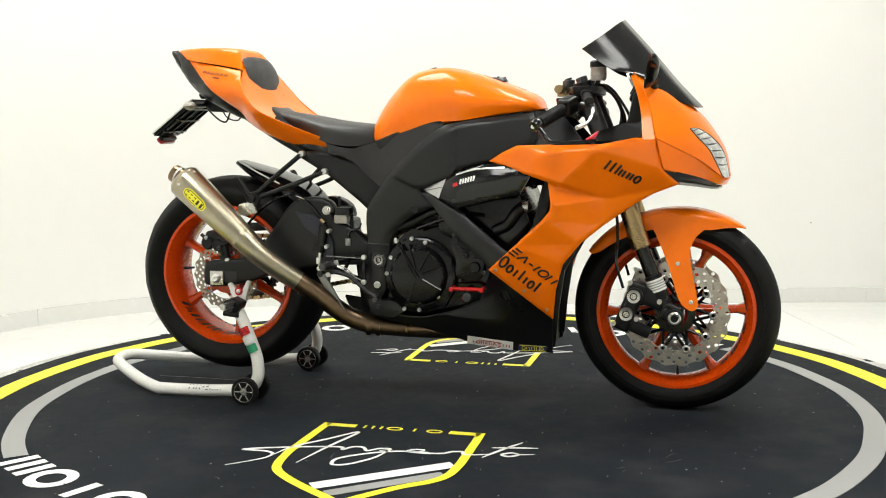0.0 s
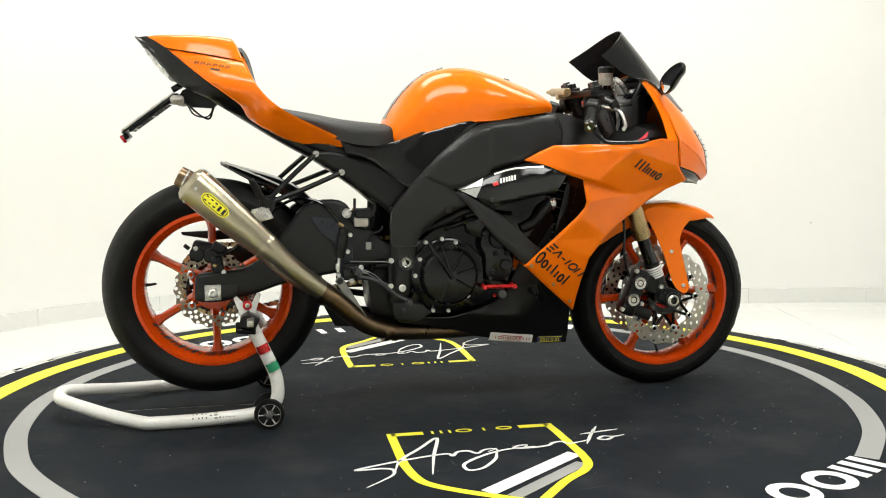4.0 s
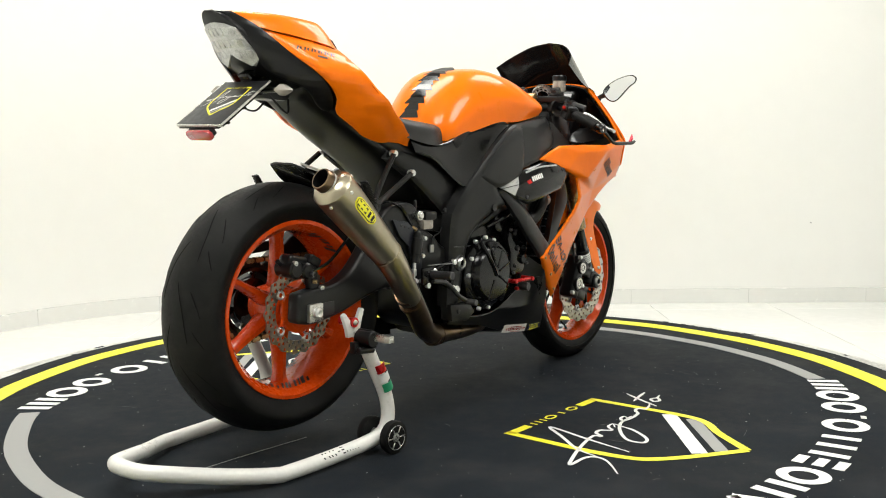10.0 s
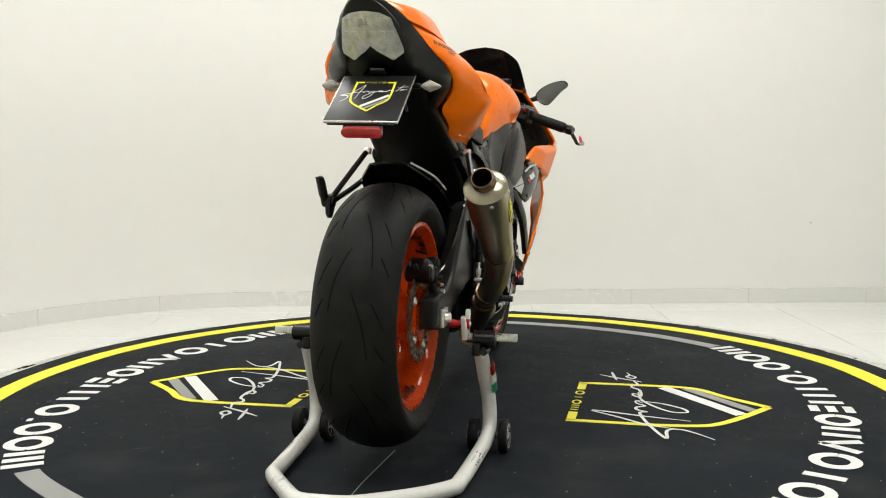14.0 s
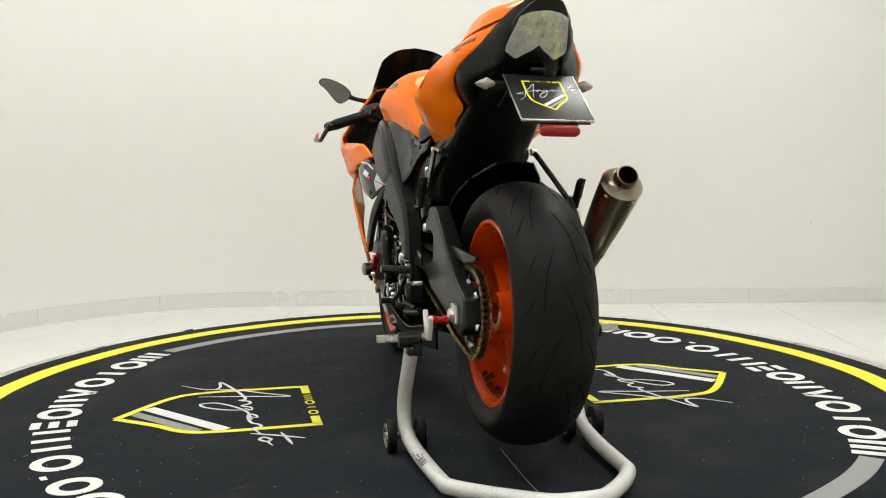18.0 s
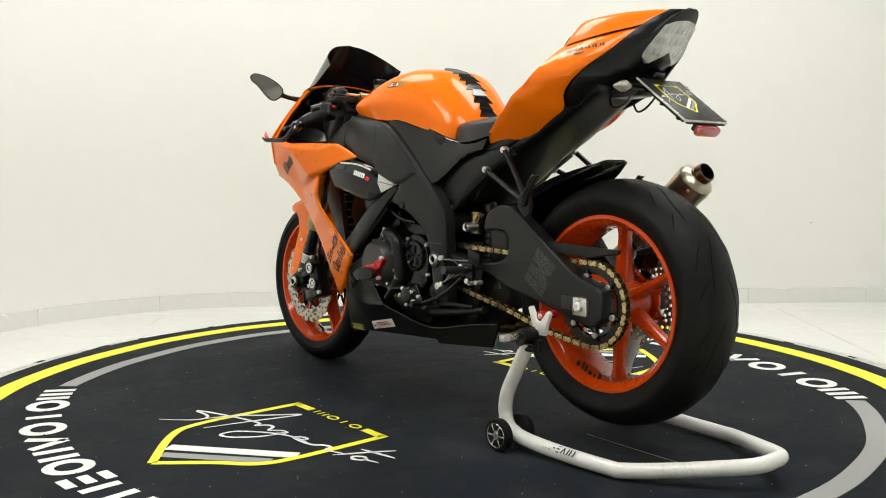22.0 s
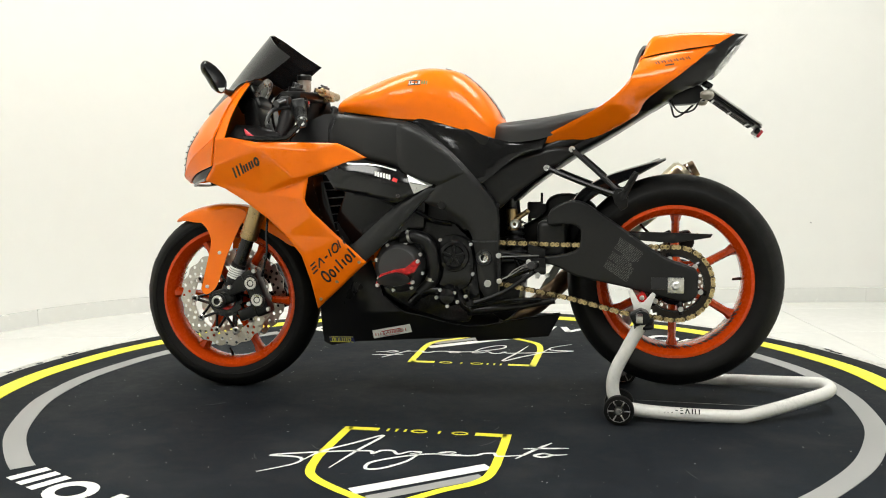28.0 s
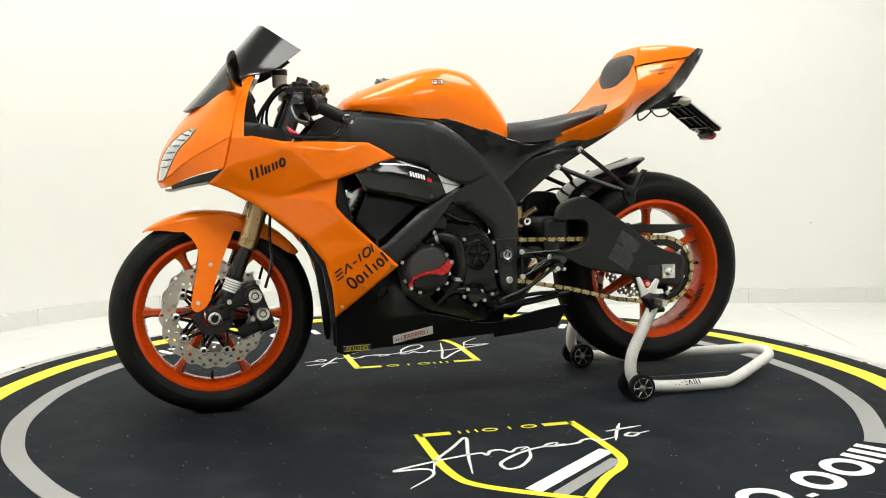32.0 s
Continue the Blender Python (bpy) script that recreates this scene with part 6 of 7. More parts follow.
part("sump_cover", prism([(-0.192, 0.330), (-0.10, 0.322), (-0.075, 0.296), (-0.110, 0.272), (-0.185, 0.280)], -0.172, -0.13, 0.005), FRAME_GREY, bike, "dark grey lower frame plate")
part("plate_bolt", bolt((-0.158, -0.172, 0.306), (0, -1, 0), 0.007, 0.004), DARK_METAL, bike)
part("coolant_pipe", tube([(0.07, -0.165, 0.60), (0.02, -0.178, 0.595), (-0.04, -0.170, 0.565), (-0.09, -0.16, 0.545)], 0.012, 10), BLACK, bike, "black coolant pipe")
# generator side
st = (0.102, 0.0, 0.420)
stator = part("generator_cover", lathe([(0.078, 0.150), (0.078, 0.176), (0.070, 0.184), (0.066, 0.205), (0.056, 0.214), (0.0, 0.216)], 44, at=st), CASE_GREY, bike, "dark grey generator cover", 40)
for a in range(0, 360, 45):
    k = radians(a + 15)
    part("cover_bolt", bolt((st[0] + 0.073 * math.cos(k), 0.180, st[2] + 0.073 * math.sin(k)), (0, 1, 0), 0.006, 0.007), CHROME, stator)
sl = part("case_slider", prism([(0.165, 0.372), (0.15, 0.400), (0.11, 0.414), (0.075, 0.420), (0.040, 0.448), (0.028, 0.436), (0.046, 0.408), (0.07, 0.398), (0.05, 0.372), (0.10, 0.374), (0.115, 0.388), (0.145, 0.378), (0.158, 0.36)], 0.212, 0.230, 0.003), RED, bike, "red anodised generator guard")
part("slider_foot", prism(smooth_outline([(0.15, 0.392), (0.10, 0.408), (0.06, 0.396), (0.06, 0.378), (0.11, 0.366), (0.15, 0.374)], 3), 0.226, 0.250, 0.006), BLACK, sl, "black slider pad")
for x, z in ((0.036, 0.440), (0.052, 0.378), (0.158, 0.368)):
    part("slider_bolt", bolt((x, 0.226, z), (0, 1, 0), 0.006, 0.008), CHROME, sl)
part("coolant_hose", tube([(0.095, 0.17, 0.500), (0.055, 0.186, 0.512), (0.012, 0.192, 0.492), (-0.002, 0.19, 0.440), (0.0, 0.182, 0.385), (0.04, 0.175, 0.34)], 0.019, 12), BLACK, bike, "black coolant hose")
part("hose_clip", tube([(0.082, 0.19, 0.507), (0.076, 0.19, 0.530)], 0.004, 8), CHROME, bike, "steel hose clip")
spc = part("sprocket_cover", join(prism(smooth_outline([(-0.02, 0.50), (-0.07, 0.515), (-0.11, 0.49), (-0.12, 0.42), (-0.10, 0.36), (-0.03, 0.345), (-0.005, 0.40)], 3), 0.13, 0.172, 0.008), lathe([(0.047, 0.170), (0.044, 0.182), (0.034, 0.184), (0.030, 0.178), (0.0, 0.178)], 36, at=(-0.062, 0, 0.452))), ENGINE, bike, "black front sprocket cover")
for i in range(5):
    k = radians(72 * i + 20)
    part("cover_rib", box((0.026, 0.006, 0.008), (-0.062 + 0.020 * math.cos(k), 0.181, 0.452 + 0.020 * math.sin(k)), 0.002, 1, (0, -(72 * i + 20), 0)), BLACK, spc)
for x, z in ((-0.020, 0.500), (-0.112, 0.488), (-0.118, 0.400), (-0.020, 0.352)):
    part("cover_bolt", bolt((x, 0.170, z), (0, 1, 0), 0.0052, 0.006), CHROME, spc)
for p, q in (((0.070, 0.180, 0.509), (0.062, 0.183, 0.511)), ((0.002, 0.181, 0.390), (0.003, 0.180, 0.380))):
    part("hose_band", tube([p, q], 0.0205, 16, smooth=False), STEEL, bike, "steel hose band")
part("wire_loom", tube([(0.16, 0.165, 0.62), (0.10, 0.178, 0.600), (0.05, 0.186, 0.585), (0.0, 0.180, 0.560), (-0.05, 0.165, 0.550)], 0.006, 8), BLACK_GLOSS, bike, "black wiring loom")
part("wire_loom", tube([(0.17, -0.165, 0.585), (0.10, -0.180, 0.590), (0.04, -0.186, 0.570), (-0.03, -0.175, 0.545)], 0.006, 8), BLACK_GLOSS, bike, "black wiring loom")
wp = part("water_pump", join(lathe([(0.0, 0.20), (0.022, 0.198), (0.030, 0.186), (0.034, 0.16)], 28, at=(-0.045, 0, 0.335)), tube([(-0.02, 0.18, 0.35), (0.03, 0.182, 0.345), (0.07, 0.178, 0.31)], 0.013, 10), tube([(-0.06, 0.17, 0.36), (-0.09, 0.17, 0.31), (-0.11, 0.16, 0.29)], 0.012, 10)), ENGINE, bike, "black water pump")
for x, z in ((-0.024, 0.352), (-0.066, 0.345), (-0.045, 0.305), (-0.075, 0.318), (-0.012, 0.33), (-0.10, 0.335)):
    part("pump_bolt", bolt((x, 0.190, z), (0, 1, 0), 0.0055, 0.007), CHROME, wp)

# forks, brakes, bars
TOP, LOW = Vector((0.487, 0, 0.865)), Vector((0.692, 0, 0.318))
for s in (-1, 1):
    y = 0.103 * s
    a = Vector((0.615, y, 0.493))
    top, low = Vector((0.450, y, 0.935)), Vector((0.690, y, 0.318))
    d = (low - top).normalized()
    fork = part("fork_leg", tube([top + d * 0.19, top + d * 0.30, a - d * 0.02, a, a + d * 0.003], [0.0260, 0.0265, 0.0275, 0.0275, 0.022], 20, smooth=False), GOLD, bike, "gold fork tube")
    # cockpit shade on the bronze tube is put into a dark colour
    part("fork_upper", tube([top, top + d * 0.20], 0.0262, 20, smooth=False), DARK_METAL, fork, "dark upper fork tube")
    for k in (0.0, 0.012, 0.024):
        part("fork_ring", tube([a - d * (0.004 + k), a - d * (0.010 + k)], 0.0285, 20, smooth=False), GOLD, fork)
    part("fork_slider", tube([a, a + d * 0.15, low - d * 0.01, low], [0.0205, 0.0215, 0.0215, 0.026], 20, smooth=False), BLACK_GLOSS, fork, "black lower fork tube")
    part("fork_sleeve", tube([a + d * 0.085, a + d * 0.088, a + d * 0.150, a + d * 0.153], [0.020, 0.0245, 0.0245, 0.022], 20, smooth=False), BLACK, fork)
    st_a = a + d * 0.098
    part("fork_sticker", tube([st_a, st_a + d * 0.036], 0.0252, 18, smooth=False, caps=False), WHITE, fork, "white warning sticker")
    part("sticker_bar", join(*[tube([st_a + d * (0.006 + 0.007 * k), st_a + d * (0.009 + 0.007 * k)], 0.0255, 18, smooth=False, caps=False) for k in range(4)]), GREY_PRINT, fork)
    part("fork_foot", join(box((0.062, 0.046, 0.055), (0.700, y, 0.305), 0.012, 3, (0, 20, 0)), rod((0.71, y - 0.02 * s, 0.294), (0.71, y + 0.030 * s, 0.294), 0.026)), BLACK, fork, "black axle clamp")
    part("axle_end", join(lathe([(0.0105, 0.139 * s), (0.014, 0.140 * s), (0.0185, 0.136 * s), (0.020, 0.125 * s)], 28, at=(0.71, 0, 0.294)), lathe([(0.0, 0.131 * s), (0.0105, 0.131 * s)], 20, at=(0.71, 0, 0.294))), STEEL, fork, "steel front axle end")
    # brake caliper
    cm = pose(0.585, 0.103 * s, 0.322, 0, 22, 0)
    cal = part("front_caliper", move(join(box((0.048, 0.056, 0.150), (0, 0, 0), 0.012, 3), box((0.085, 0.020, 0.050), (0.045, 0.012 * s, 0.045), 0.008, 2), box((0.085, 0.020, 0.036), (0.040, 0.012 * s, -0.050), 0.008, 2), rod((0.0, -0.036, 0.036), (0.0, 0.036, 0.036), 0.024), rod((0, -0.036, -0.026), (0, 0.036, -0.026), 0.024)), cm), BLACK, bike, "black radial brake caliper", 40)
    for z in (0.034, -0.022):
        part("piston_ring", move(join(lathe([(0.0110, 0.0375 * s), (0.0185, 0.0385 * s), (0.0200, 0.034 * s)], 24, at=(-0.002, 0, z)), lathe([(0.0, 0.0365 * s), (0.008, 0.0365 * s)], 16, at=(-0.002, 0, z))), cm), STEEL, cal, "steel piston cap ring")
    for x, z in ((0.030, -0.024), (-0.026, 0.066), (-0.024, -0.062), (0.07, 0.048)):
        part("caliper_bolt", move(bolt((x, 0.028 * s, z), (0, s, 0), 0.007, 0.008), cm), CHROME, cal)
    part("brake_hose", tube([(0.565, 0.12 * s, 0.375), (0.545, 0.125 * s, 0.45), (0.548, 0.115 * s, 0.52), (0.54, 0.10 * s, 0.60), (0.50, 0.07 * s, 0.72)], 0.0042, 8), BLACK_GLOSS, bike, "black brake hose")
    # clip-on bar
    root, end = Vector((0.440, 0.115 * s, 0.915)), Vector((0.350, 0.330 * s, 0.845))
    e = (end - root).normalized()
    bar = part("handlebar", join(tube([root, end], 0.0105, 12, smooth=False), rod(root - e * 0.015, root + e * 0.012, 0.033)), BLACK, bike, "black clip-on handlebar")
    part("grip", tube([root + e * 0.105, root + e * 0.112, root + e * 0.225, root + e * 0.232], [0.0145, 0.0172, 0.0172, 0.015], 18, smooth=False), RUBBER, bar, "black rubber grip")
    ribs = [tube([root + e * (0.118 + 0.009 * k), root + e * (0.122 + 0.009 * k)], 0.0182, 14, smooth=False) for k in range(12)]
    part("grip_ribs", join(*ribs), RUBBER, bar)
    part("bar_end", tube([end - e * 0.002, end + e * 0.012, end + e * 0.02], [0.0165, 0.0165, 0.012], 18, smooth=False), BLACK_GLOSS, bar, "black bar end weight")
    part("bar_end_screw", lathe([(0.0, 0.0), (0.006, 0.0)], 14, at=tuple(end + e * 0.0205)), CHROME, bar)
    part("switchgear", join(box((0.040, 0.052, 0.048), tuple(root + e * 0.070), 0.010, 3, (20, 10, 30 * s)), box((0.020, 0.02, 0.020), tuple(root + e * 0.07 + Vector((-0.022, 0, 0.012))), 0.004)), BLACK, bar, "black switch housing")
    part("switch_button", box((0.008, 0.012, 0.010), tuple(root + e * 0.07 + Vector((-0.030, 0.0, 0.016))), 0.003, 2), RED, bar, "red switch button")
    lev = root + e * 0.055 + Vector((0.030, 0, 0.0))
    part("lever", tube([lev, lev + Vector((0.035, 0.045 * s, -0.012)), lev + Vector((0.030, 0.11 * s, -0.050)), lev + Vector((0.005, 0.16 * s, -0.065))], [0.007, 0.006, 0.005, 0.006], 9), STEEL if s < 0 else DARK_METAL, bar, "alloy control lever")
    guard = part("lever_guard", tube([end + e * 0.006, (0.372, 0.350 * s, 0.816), (0.384, 0.356 * s, 0.802), (0.402, 0.361 * s, 0.7965), (0.450, 0.366 * s, 0.7965), (0.490, 0.369 * s, 0.798), (0.512, 0.368 * s, 0.804)], [0.009, 0.008, 0.0075, 0.0075, 0.0075, 0.007, 0.004], 10, squash=0.7), BLACK_GLOSS, bike, "black lever guard")
    part("guard_tip", tube([(0.484, 0.364 * s, 0.803), (0.502, 0.361 * s, 0.811), (0.514, 0.356 * s, 0.825)], [0.003, 0.0058, 0.0018], 10), PINK, guard, "red guard tip")
    # mirror
    reach = 0.284 if s > 0 else 0.240
    mm = Matrix.Translation((0.634, reach * s, 0.984)) @ Matrix.Rotation(radians(-7 * s), 4, "Z") @ Matrix.Rotation(radians(9), 4, "Y") @ Matrix.Rotation(radians(14 * s), 4, "X") @ Matrix.Diagonal((1.0, 1.12, 1.25, 1.0))
    rim_line = [(y * s, z) for y, z in smooth_outline([(-0.054, 0.004), (-0.052, -0.014), (-0.036, -0.031), (-0.018, -0.033), (0.004, -0.021), (0.030, -0.004), (0.050, 0.004), (0.056, 0.014), (0.048, 0.024), (0.028, 0.028), (-0.004, 0.026), (-0.036, 0.017)], 3)]
    V, F = [], []
    k = len(rim_line)
    shape = [(0.12, 0.027), (0.42, 0.025), (0.70, 0.020), (0.92, 0.011), (1.0, 0.003), (1.0, -0.001), (0.95, -0.003), (0.93, 0.0)]
    for f, d in shape:
        V += [(d, y * f, z * f) for y, z in rim_line]
    for r in range(len(shape) - 1):
        for i in range(k):
            q = (r * k + i, r * k + (i + 1) % k, (r + 1) * k + (i + 1) % k, (r + 1) * k + i)
            F.append(q if s > 0 else tuple(reversed(q)))
    F.append(tuple(range(k)))
    mir = part("mirror", move((V, F), mm), BLACK_GLOSS, bike, "black rear-view mirror", 60)
    part("mirror_glass", move(prism([(y * 0.94, z * 0.94) for y, z in rim_line], 0.0, 0.0015, 0.0, plane="yz"), mm), MIRROR, mir, "mirror glass")
    part("mirror_stalk", tube([(0.640, 0.118 * s, 0.942), (0.645, 0.150 * s, 0.946), (0.648, (reach - 0.084) * s, 0.954), (0.648, (reach - 0.034) * s, 0.970)], [0.020, 0.011, 0.008, 0.013], 10), BLACK, mir, "black mirror stalk")
part("top_yoke", join(prism([(0.42, -0.14), (0.49, -0.135), (0.50, 0), (0.49, 0.135), (0.42, 0.14), (0.395, 0.06), (0.385, 0), (0.395, -0.06)], 0.928, 0.950, 0.006, plane="xy"), rod((0.452, -0.103, 0.93), (0.445, -0.103, 0.962), 0.026), rod((0.452, 0.103, 0.93), (0.445, 0.103, 0.962), 0.026)), BLACK, bike, "black top fork clamp")
for s in (-1, 1):
    part("fork_cap", rod((0.446, 0.103 * s, 0.958), (0.440, 0.103 * s, 0.976), 0.017), DARK_METAL, bike, "grey fork cap")
part("bottom_yoke", prism([(0.48, -0.14), (0.56, -0.135), (0.57, 0), (0.56, 0.135), (0.48, 0.14), (0.45, 0)], 0.70, 0.735, 0.006, plane="xy"), BLACK, bike, "black lower fork clamp")
part("steering_damper", join(rod((0.372, -0.07, 0.945), (0.372, 0.08, 0.950), 0.013), rod((0.372, 0.08, 0.95), (0.372, 0.13, 0.952), 0.006), box((0.03, 0.03, 0.02), (0.375, 0.0, 0.935), 0.004)), GOLD, bike, "gold steering damper")
part("ignition_lock", join(rod((0.395, 0, 0.945), (0.392, 0, 0.972), 0.019), rod((0.392, 0, 0.972), (0.39, 0.0, 0.978), 0.012)), DARK_METAL, bike, "ignition lock")
res = part("brake_reservoir", join(lathe([(0.0, 0.966), (0.020, 0.966), (0.0225, 0.972), (0.0225, 1.004), (0.0, 1.004)], 28, axis="z", at=(0.488, -0.088, 0))), SMOKE, bike, "translucent brake fluid reservoir")
part("reservoir_cap", lathe([(0.0, 1.022), (0.021, 1.022), (0.0245, 1.018), (0.0245, 1.003), (0.0, 1.003)], 28, axis="z", at=(0.488, -0.088, 0)), BLACK, res, "black reservoir cap")
part("reservoir_bracket", tube([(0.488, -0.088, 0.966), (0.48, -0.095, 0.95), (0.46, -0.12, 0.935)], 0.007, 8), BLACK, res)
part("master_cylinder", join(rod((0.455, -0.13, 0.930), (0.475, -0.20, 0.905), 0.014), box((0.03, 0.03, 0.03), (0.462, -0.15, 0.922), 0.006)), BLACK, bike, "black front brake master cylinder")
cz = part("clutch_perch", join(rod((0.455, 0.15, 0.922), (0.475, 0.205, 0.905), 0.012), box((0.03, 0.03, 0.028), (0.462, 0.16, 0.918), 0.006)), DARK_METAL, bike, "clutch lever perch")
for i, (y, z, x2) in enumerate(((-0.06, 0.935, 0.56), (0.05, 0.94, 0.57), (-0.02, 0.93, 0.55), (0.08, 0.925, 0.54))):
    part("control_cable", tube([(0.45, y * 1.8, z - 0.005), (0.49, y * 1.5, z + 0.020), (0.535, y, z - 0.02), (x2, y * 0.6, 0.84), (0.50, y * 0.5, 0.76)], 0.0042, 7), BLACK, bike, "black control cable")
DIAL = pose(0.584, 0.035, 0.953, 0, 28, 180)
dash = part("dashboard", join(box((0.035, 0.17, 0.085), (0.605, 0, 0.938), 0.014, 3, (0, 28, 0)), box((0.06, 0.10, 0.05), (0.635, 0, 0.92), 0.01, 2, (0, 28, 0))), BLACK, bike, "black dashboard housing")
part("rev_counter", move(lathe([(0.040, 0.002), (0.043, 0.007), (0.048, 0.005), (0.049, -0.006)], 36, axis="x"), DIAL), STEEL, dash, "steel ring round the rev counter")
part("dial_face", move(lathe([(0.0, 0.001), (0.042, 0.002)], 32, axis="x"), DIAL), BLACK_GLOSS, dash, "dark dial face")
part("dial_scale", move(lathe([(0.026, 0.0026), (0.040, 0.0032)], 32, axis="x"), DIAL), WHITE, dash, "white rev counter scale")
for k in range(12):
    part("dial_number", move(box((0.0012, 0.006, 0.009), (0.0040, 0.033, 0), 0.0), DIAL @ Matrix.Rotation(radians(30 * k), 4, "X")), INK, dash)
part("display", box((0.003, 0.06, 0.045), (0.586, -0.045, 0.946), 0.002, 1, (0, 28, 0)), BLACK_GLOSS, dash)
part("cockpit_stay", prism([(0.545, 0.795), (0.62, 0.80), (0.628, 0.90), (0.606, 0.94), (0.586, 0.93), (0.572, 0.86)], -0.095, 0.095, 0.012), BLACK, bike, "black cockpit bracket and wiring box")
part("ram_duct", prism([(0.33, 0.80), (0.33, 0.70), (0.48, 0.69), (0.62, 0.74), (0.62, 0.80), (0.48, 0.79)], -0.13, 0.13, 0.02), BLACK, bike, "black inner air duct")

# swingarm and rear end
sa_l = part("swingarm", prism(smooth_outline([(-0.335, 0.545), (-0.345, 0.590), (-0.395, 0.616), (-0.440, 0.612), (-0.491, 0.579), (-0.56, 0.532), (-0.67, 0.456), (-0.755, 0.425), (-0.768, 0.400), (-0.765, 0.346), (-0.731, 0.325), (-0.62, 0.350), (-0.552, 0.368), (-0.42, 0.396), (-0.34, 0.430), (-0.20, 0.432), (-0.12, 0.432), (-0.12, 0.475), (-0.20, 0.468), (-0.32, 0.452), (-0.415, 0.470), (-0.432, 0.505), (-0.425, 0.540), (-0.381, 0.548)], 3, (8, 9)), 0.100, 0.146, 0.014, 3), ARM_GREY, bike, "dark grey braced swingarm", 40)
sa_r = part("swingarm", prism(smooth_outline([(-0.305, 0.570), (-0.31, 0.612), (-0.36, 0.634), (-0.44, 0.618), (-0.50, 0.545), (-0.56, 0.475), (-0.62, 0.440), (-0.70, 0.432), (-0.752, 0.425), (-0.757, 0.352), (-0.70, 0.345), (-0.60, 0.362), (-0.48, 0.398), (-0.30, 0.424), (-0.12, 0.430), (-0.12, 0.475), (-0.20, 0.50), (-0.24, 0.535)], 3, (8, 9)), -0.146, -0.100, 0.014, 3), ARM_GREY, bike, "dark grey braced swingarm", 40)
part("swingarm_bridge", join(box((0.09, 0.20, 0.11), (-0.345, 0, 0.50), 0.02, 3), rod((-0.152, -0.16, 0.449), (-0.152, 0.16, 0.449), 0.028)), ARM_GREY, bike, "dark grey swingarm cross member")
for s, arm in ((-1, sa_r), (1, sa_l)):
    blk = part("axle_block", box((0.046, 0.012, 0.046), (-0.704, 0.150 * s, 0.375), 0.003), STEEL, arm, "bright axle adjuster block")
    part("axle_nut", join(lathe([(0.0, 0.166 * s), (0.008, 0.168 * s), (0.013, 0.165 * s), (0.0145, 0.154 * s)], 6 if s > 0 else 24, at=(-0.704, 0, 0.375))), CHROME, arm)
    part("slot", box((0.05, 0.003, 0.034), (-0.660, 0.1465 * s, 0.379), 0.001), INK, arm)
    part("paddock_spool", join(lathe([(0.006, 0.14 * s), (0.012, 0.145 * s), (0.009, 0.165 * s), (0.013, 0.19 * s), (0.013, 0.195 * s), (0.0, 0.196 * s)], 22, at=(-0.609, 0, 0.343))), RED, arm, "red paddock stand spool")
    part("spool_bolt", bolt((-0.609, 0.195 * s, 0.343), (0, s, 0), 0.007, 0.003), CHROME, arm)
rng2 = random.Random(9)
bars = []
along, down = Vector((-0.83, 0, -0.55)), Vector((0.48, 0, -0.87))
for i in range(24):
    u = rng2.uniform(0.0, 0.004)
    while u < 0.078:
        w = rng2.uniform(0.002, 0.007)
        if (i not in (9, 10, 17) or u > 0.03) and not (u > 0.055 and 7 < i < 14 and (u - 0.055) * 120 > abs(i - 10)):
            o = Vector((-0.545, 0.1473, 0.512)) + down * (0.0042 * i) + along * u
            e = along * min(w, 0.082 - u)
            d = down * rng2.uniform(0.0014, 0.0021)
            bars.append(([tuple(o), tuple(o + e), tuple(o + e + d), tuple(o + d)], [(3, 2, 1, 0)]))
        u += w + rng2.uniform(0.0012, 0.003)
part("warning_label", join(*bars), WORN_PRINT, sa_l, "grey worn warning label bars")
part("chain_guard", prism([(-0.44, 0.535), (-0.50, 0.530), (-0.806, 0.522), (-0.80, 0.512), (-0.70, 0.495), (-0.62, 0.50), (-0.54, 0.51)], 0.118, 0.130, 0.003), BLACK, bike, "black chain guard")
hug = part("rear_hugger", sheet_skin([
    [(-0.675, 0, 0.742), (-0.675, 0.03, 0.742), (-0.672, 0.05, 0.738)],
    [(-0.60, 0, 0.722), (-0.60, 0.06, 0.718), (-0.595, 0.095, 0.695)],
    [(-0.50, 0, 0.690), (-0.50, 0.075, 0.684), (-0.50, 0.108, 0.650)],
    [(-0.42, 0, 0.640), (-0.42, 0.075, 0.634), (-0.43, 0.108, 0.600)],
    [(-0.375, 0, 0.56), (-0.38, 0.075, 0.556), (-0.40, 0.105, 0.54)],
], 0.005, 4, 4), PLASTIC_GLOSS, bike, "black rear hugger mudguard", 60)
part("hugger_stripe", tube([(-0.66, -0.052, 0.741), (-0.58, -0.090, 0.708), (-0.50, -0.103, 0.672)], 0.003, 6), SILVER_DECAL_GLINT, hug)
# chain
path = []
rc, fc, rr, fr = Vector((REAR[0], 0.1025, REAR[2])), Vector((-0.120, 0.1025, 0.436)), 0.107, 0.056
for a in range(95, 276, 6):
    path.append(rc + Vector((math.cos(radians(a)) * rr, 0, math.sin(radians(a)) * rr)))
path += [Vector((-0.55, 0.1025, 0.287)), Vector((-0.40, 0.1025, 0.325)), Vector((-0.26, 0.1025, 0.352))]
for a in range(-80, 91, 20):
    path.append(fc + Vector((math.cos(radians(a)) * fr, 0, math.sin(radians(a)) * fr)))
path += [Vector((-0.30, 0.1025, 0.487)), Vector((-0.50, 0.1025, 0.483))]
loop = np.array([tuple(p) for p in path + path[:1]])
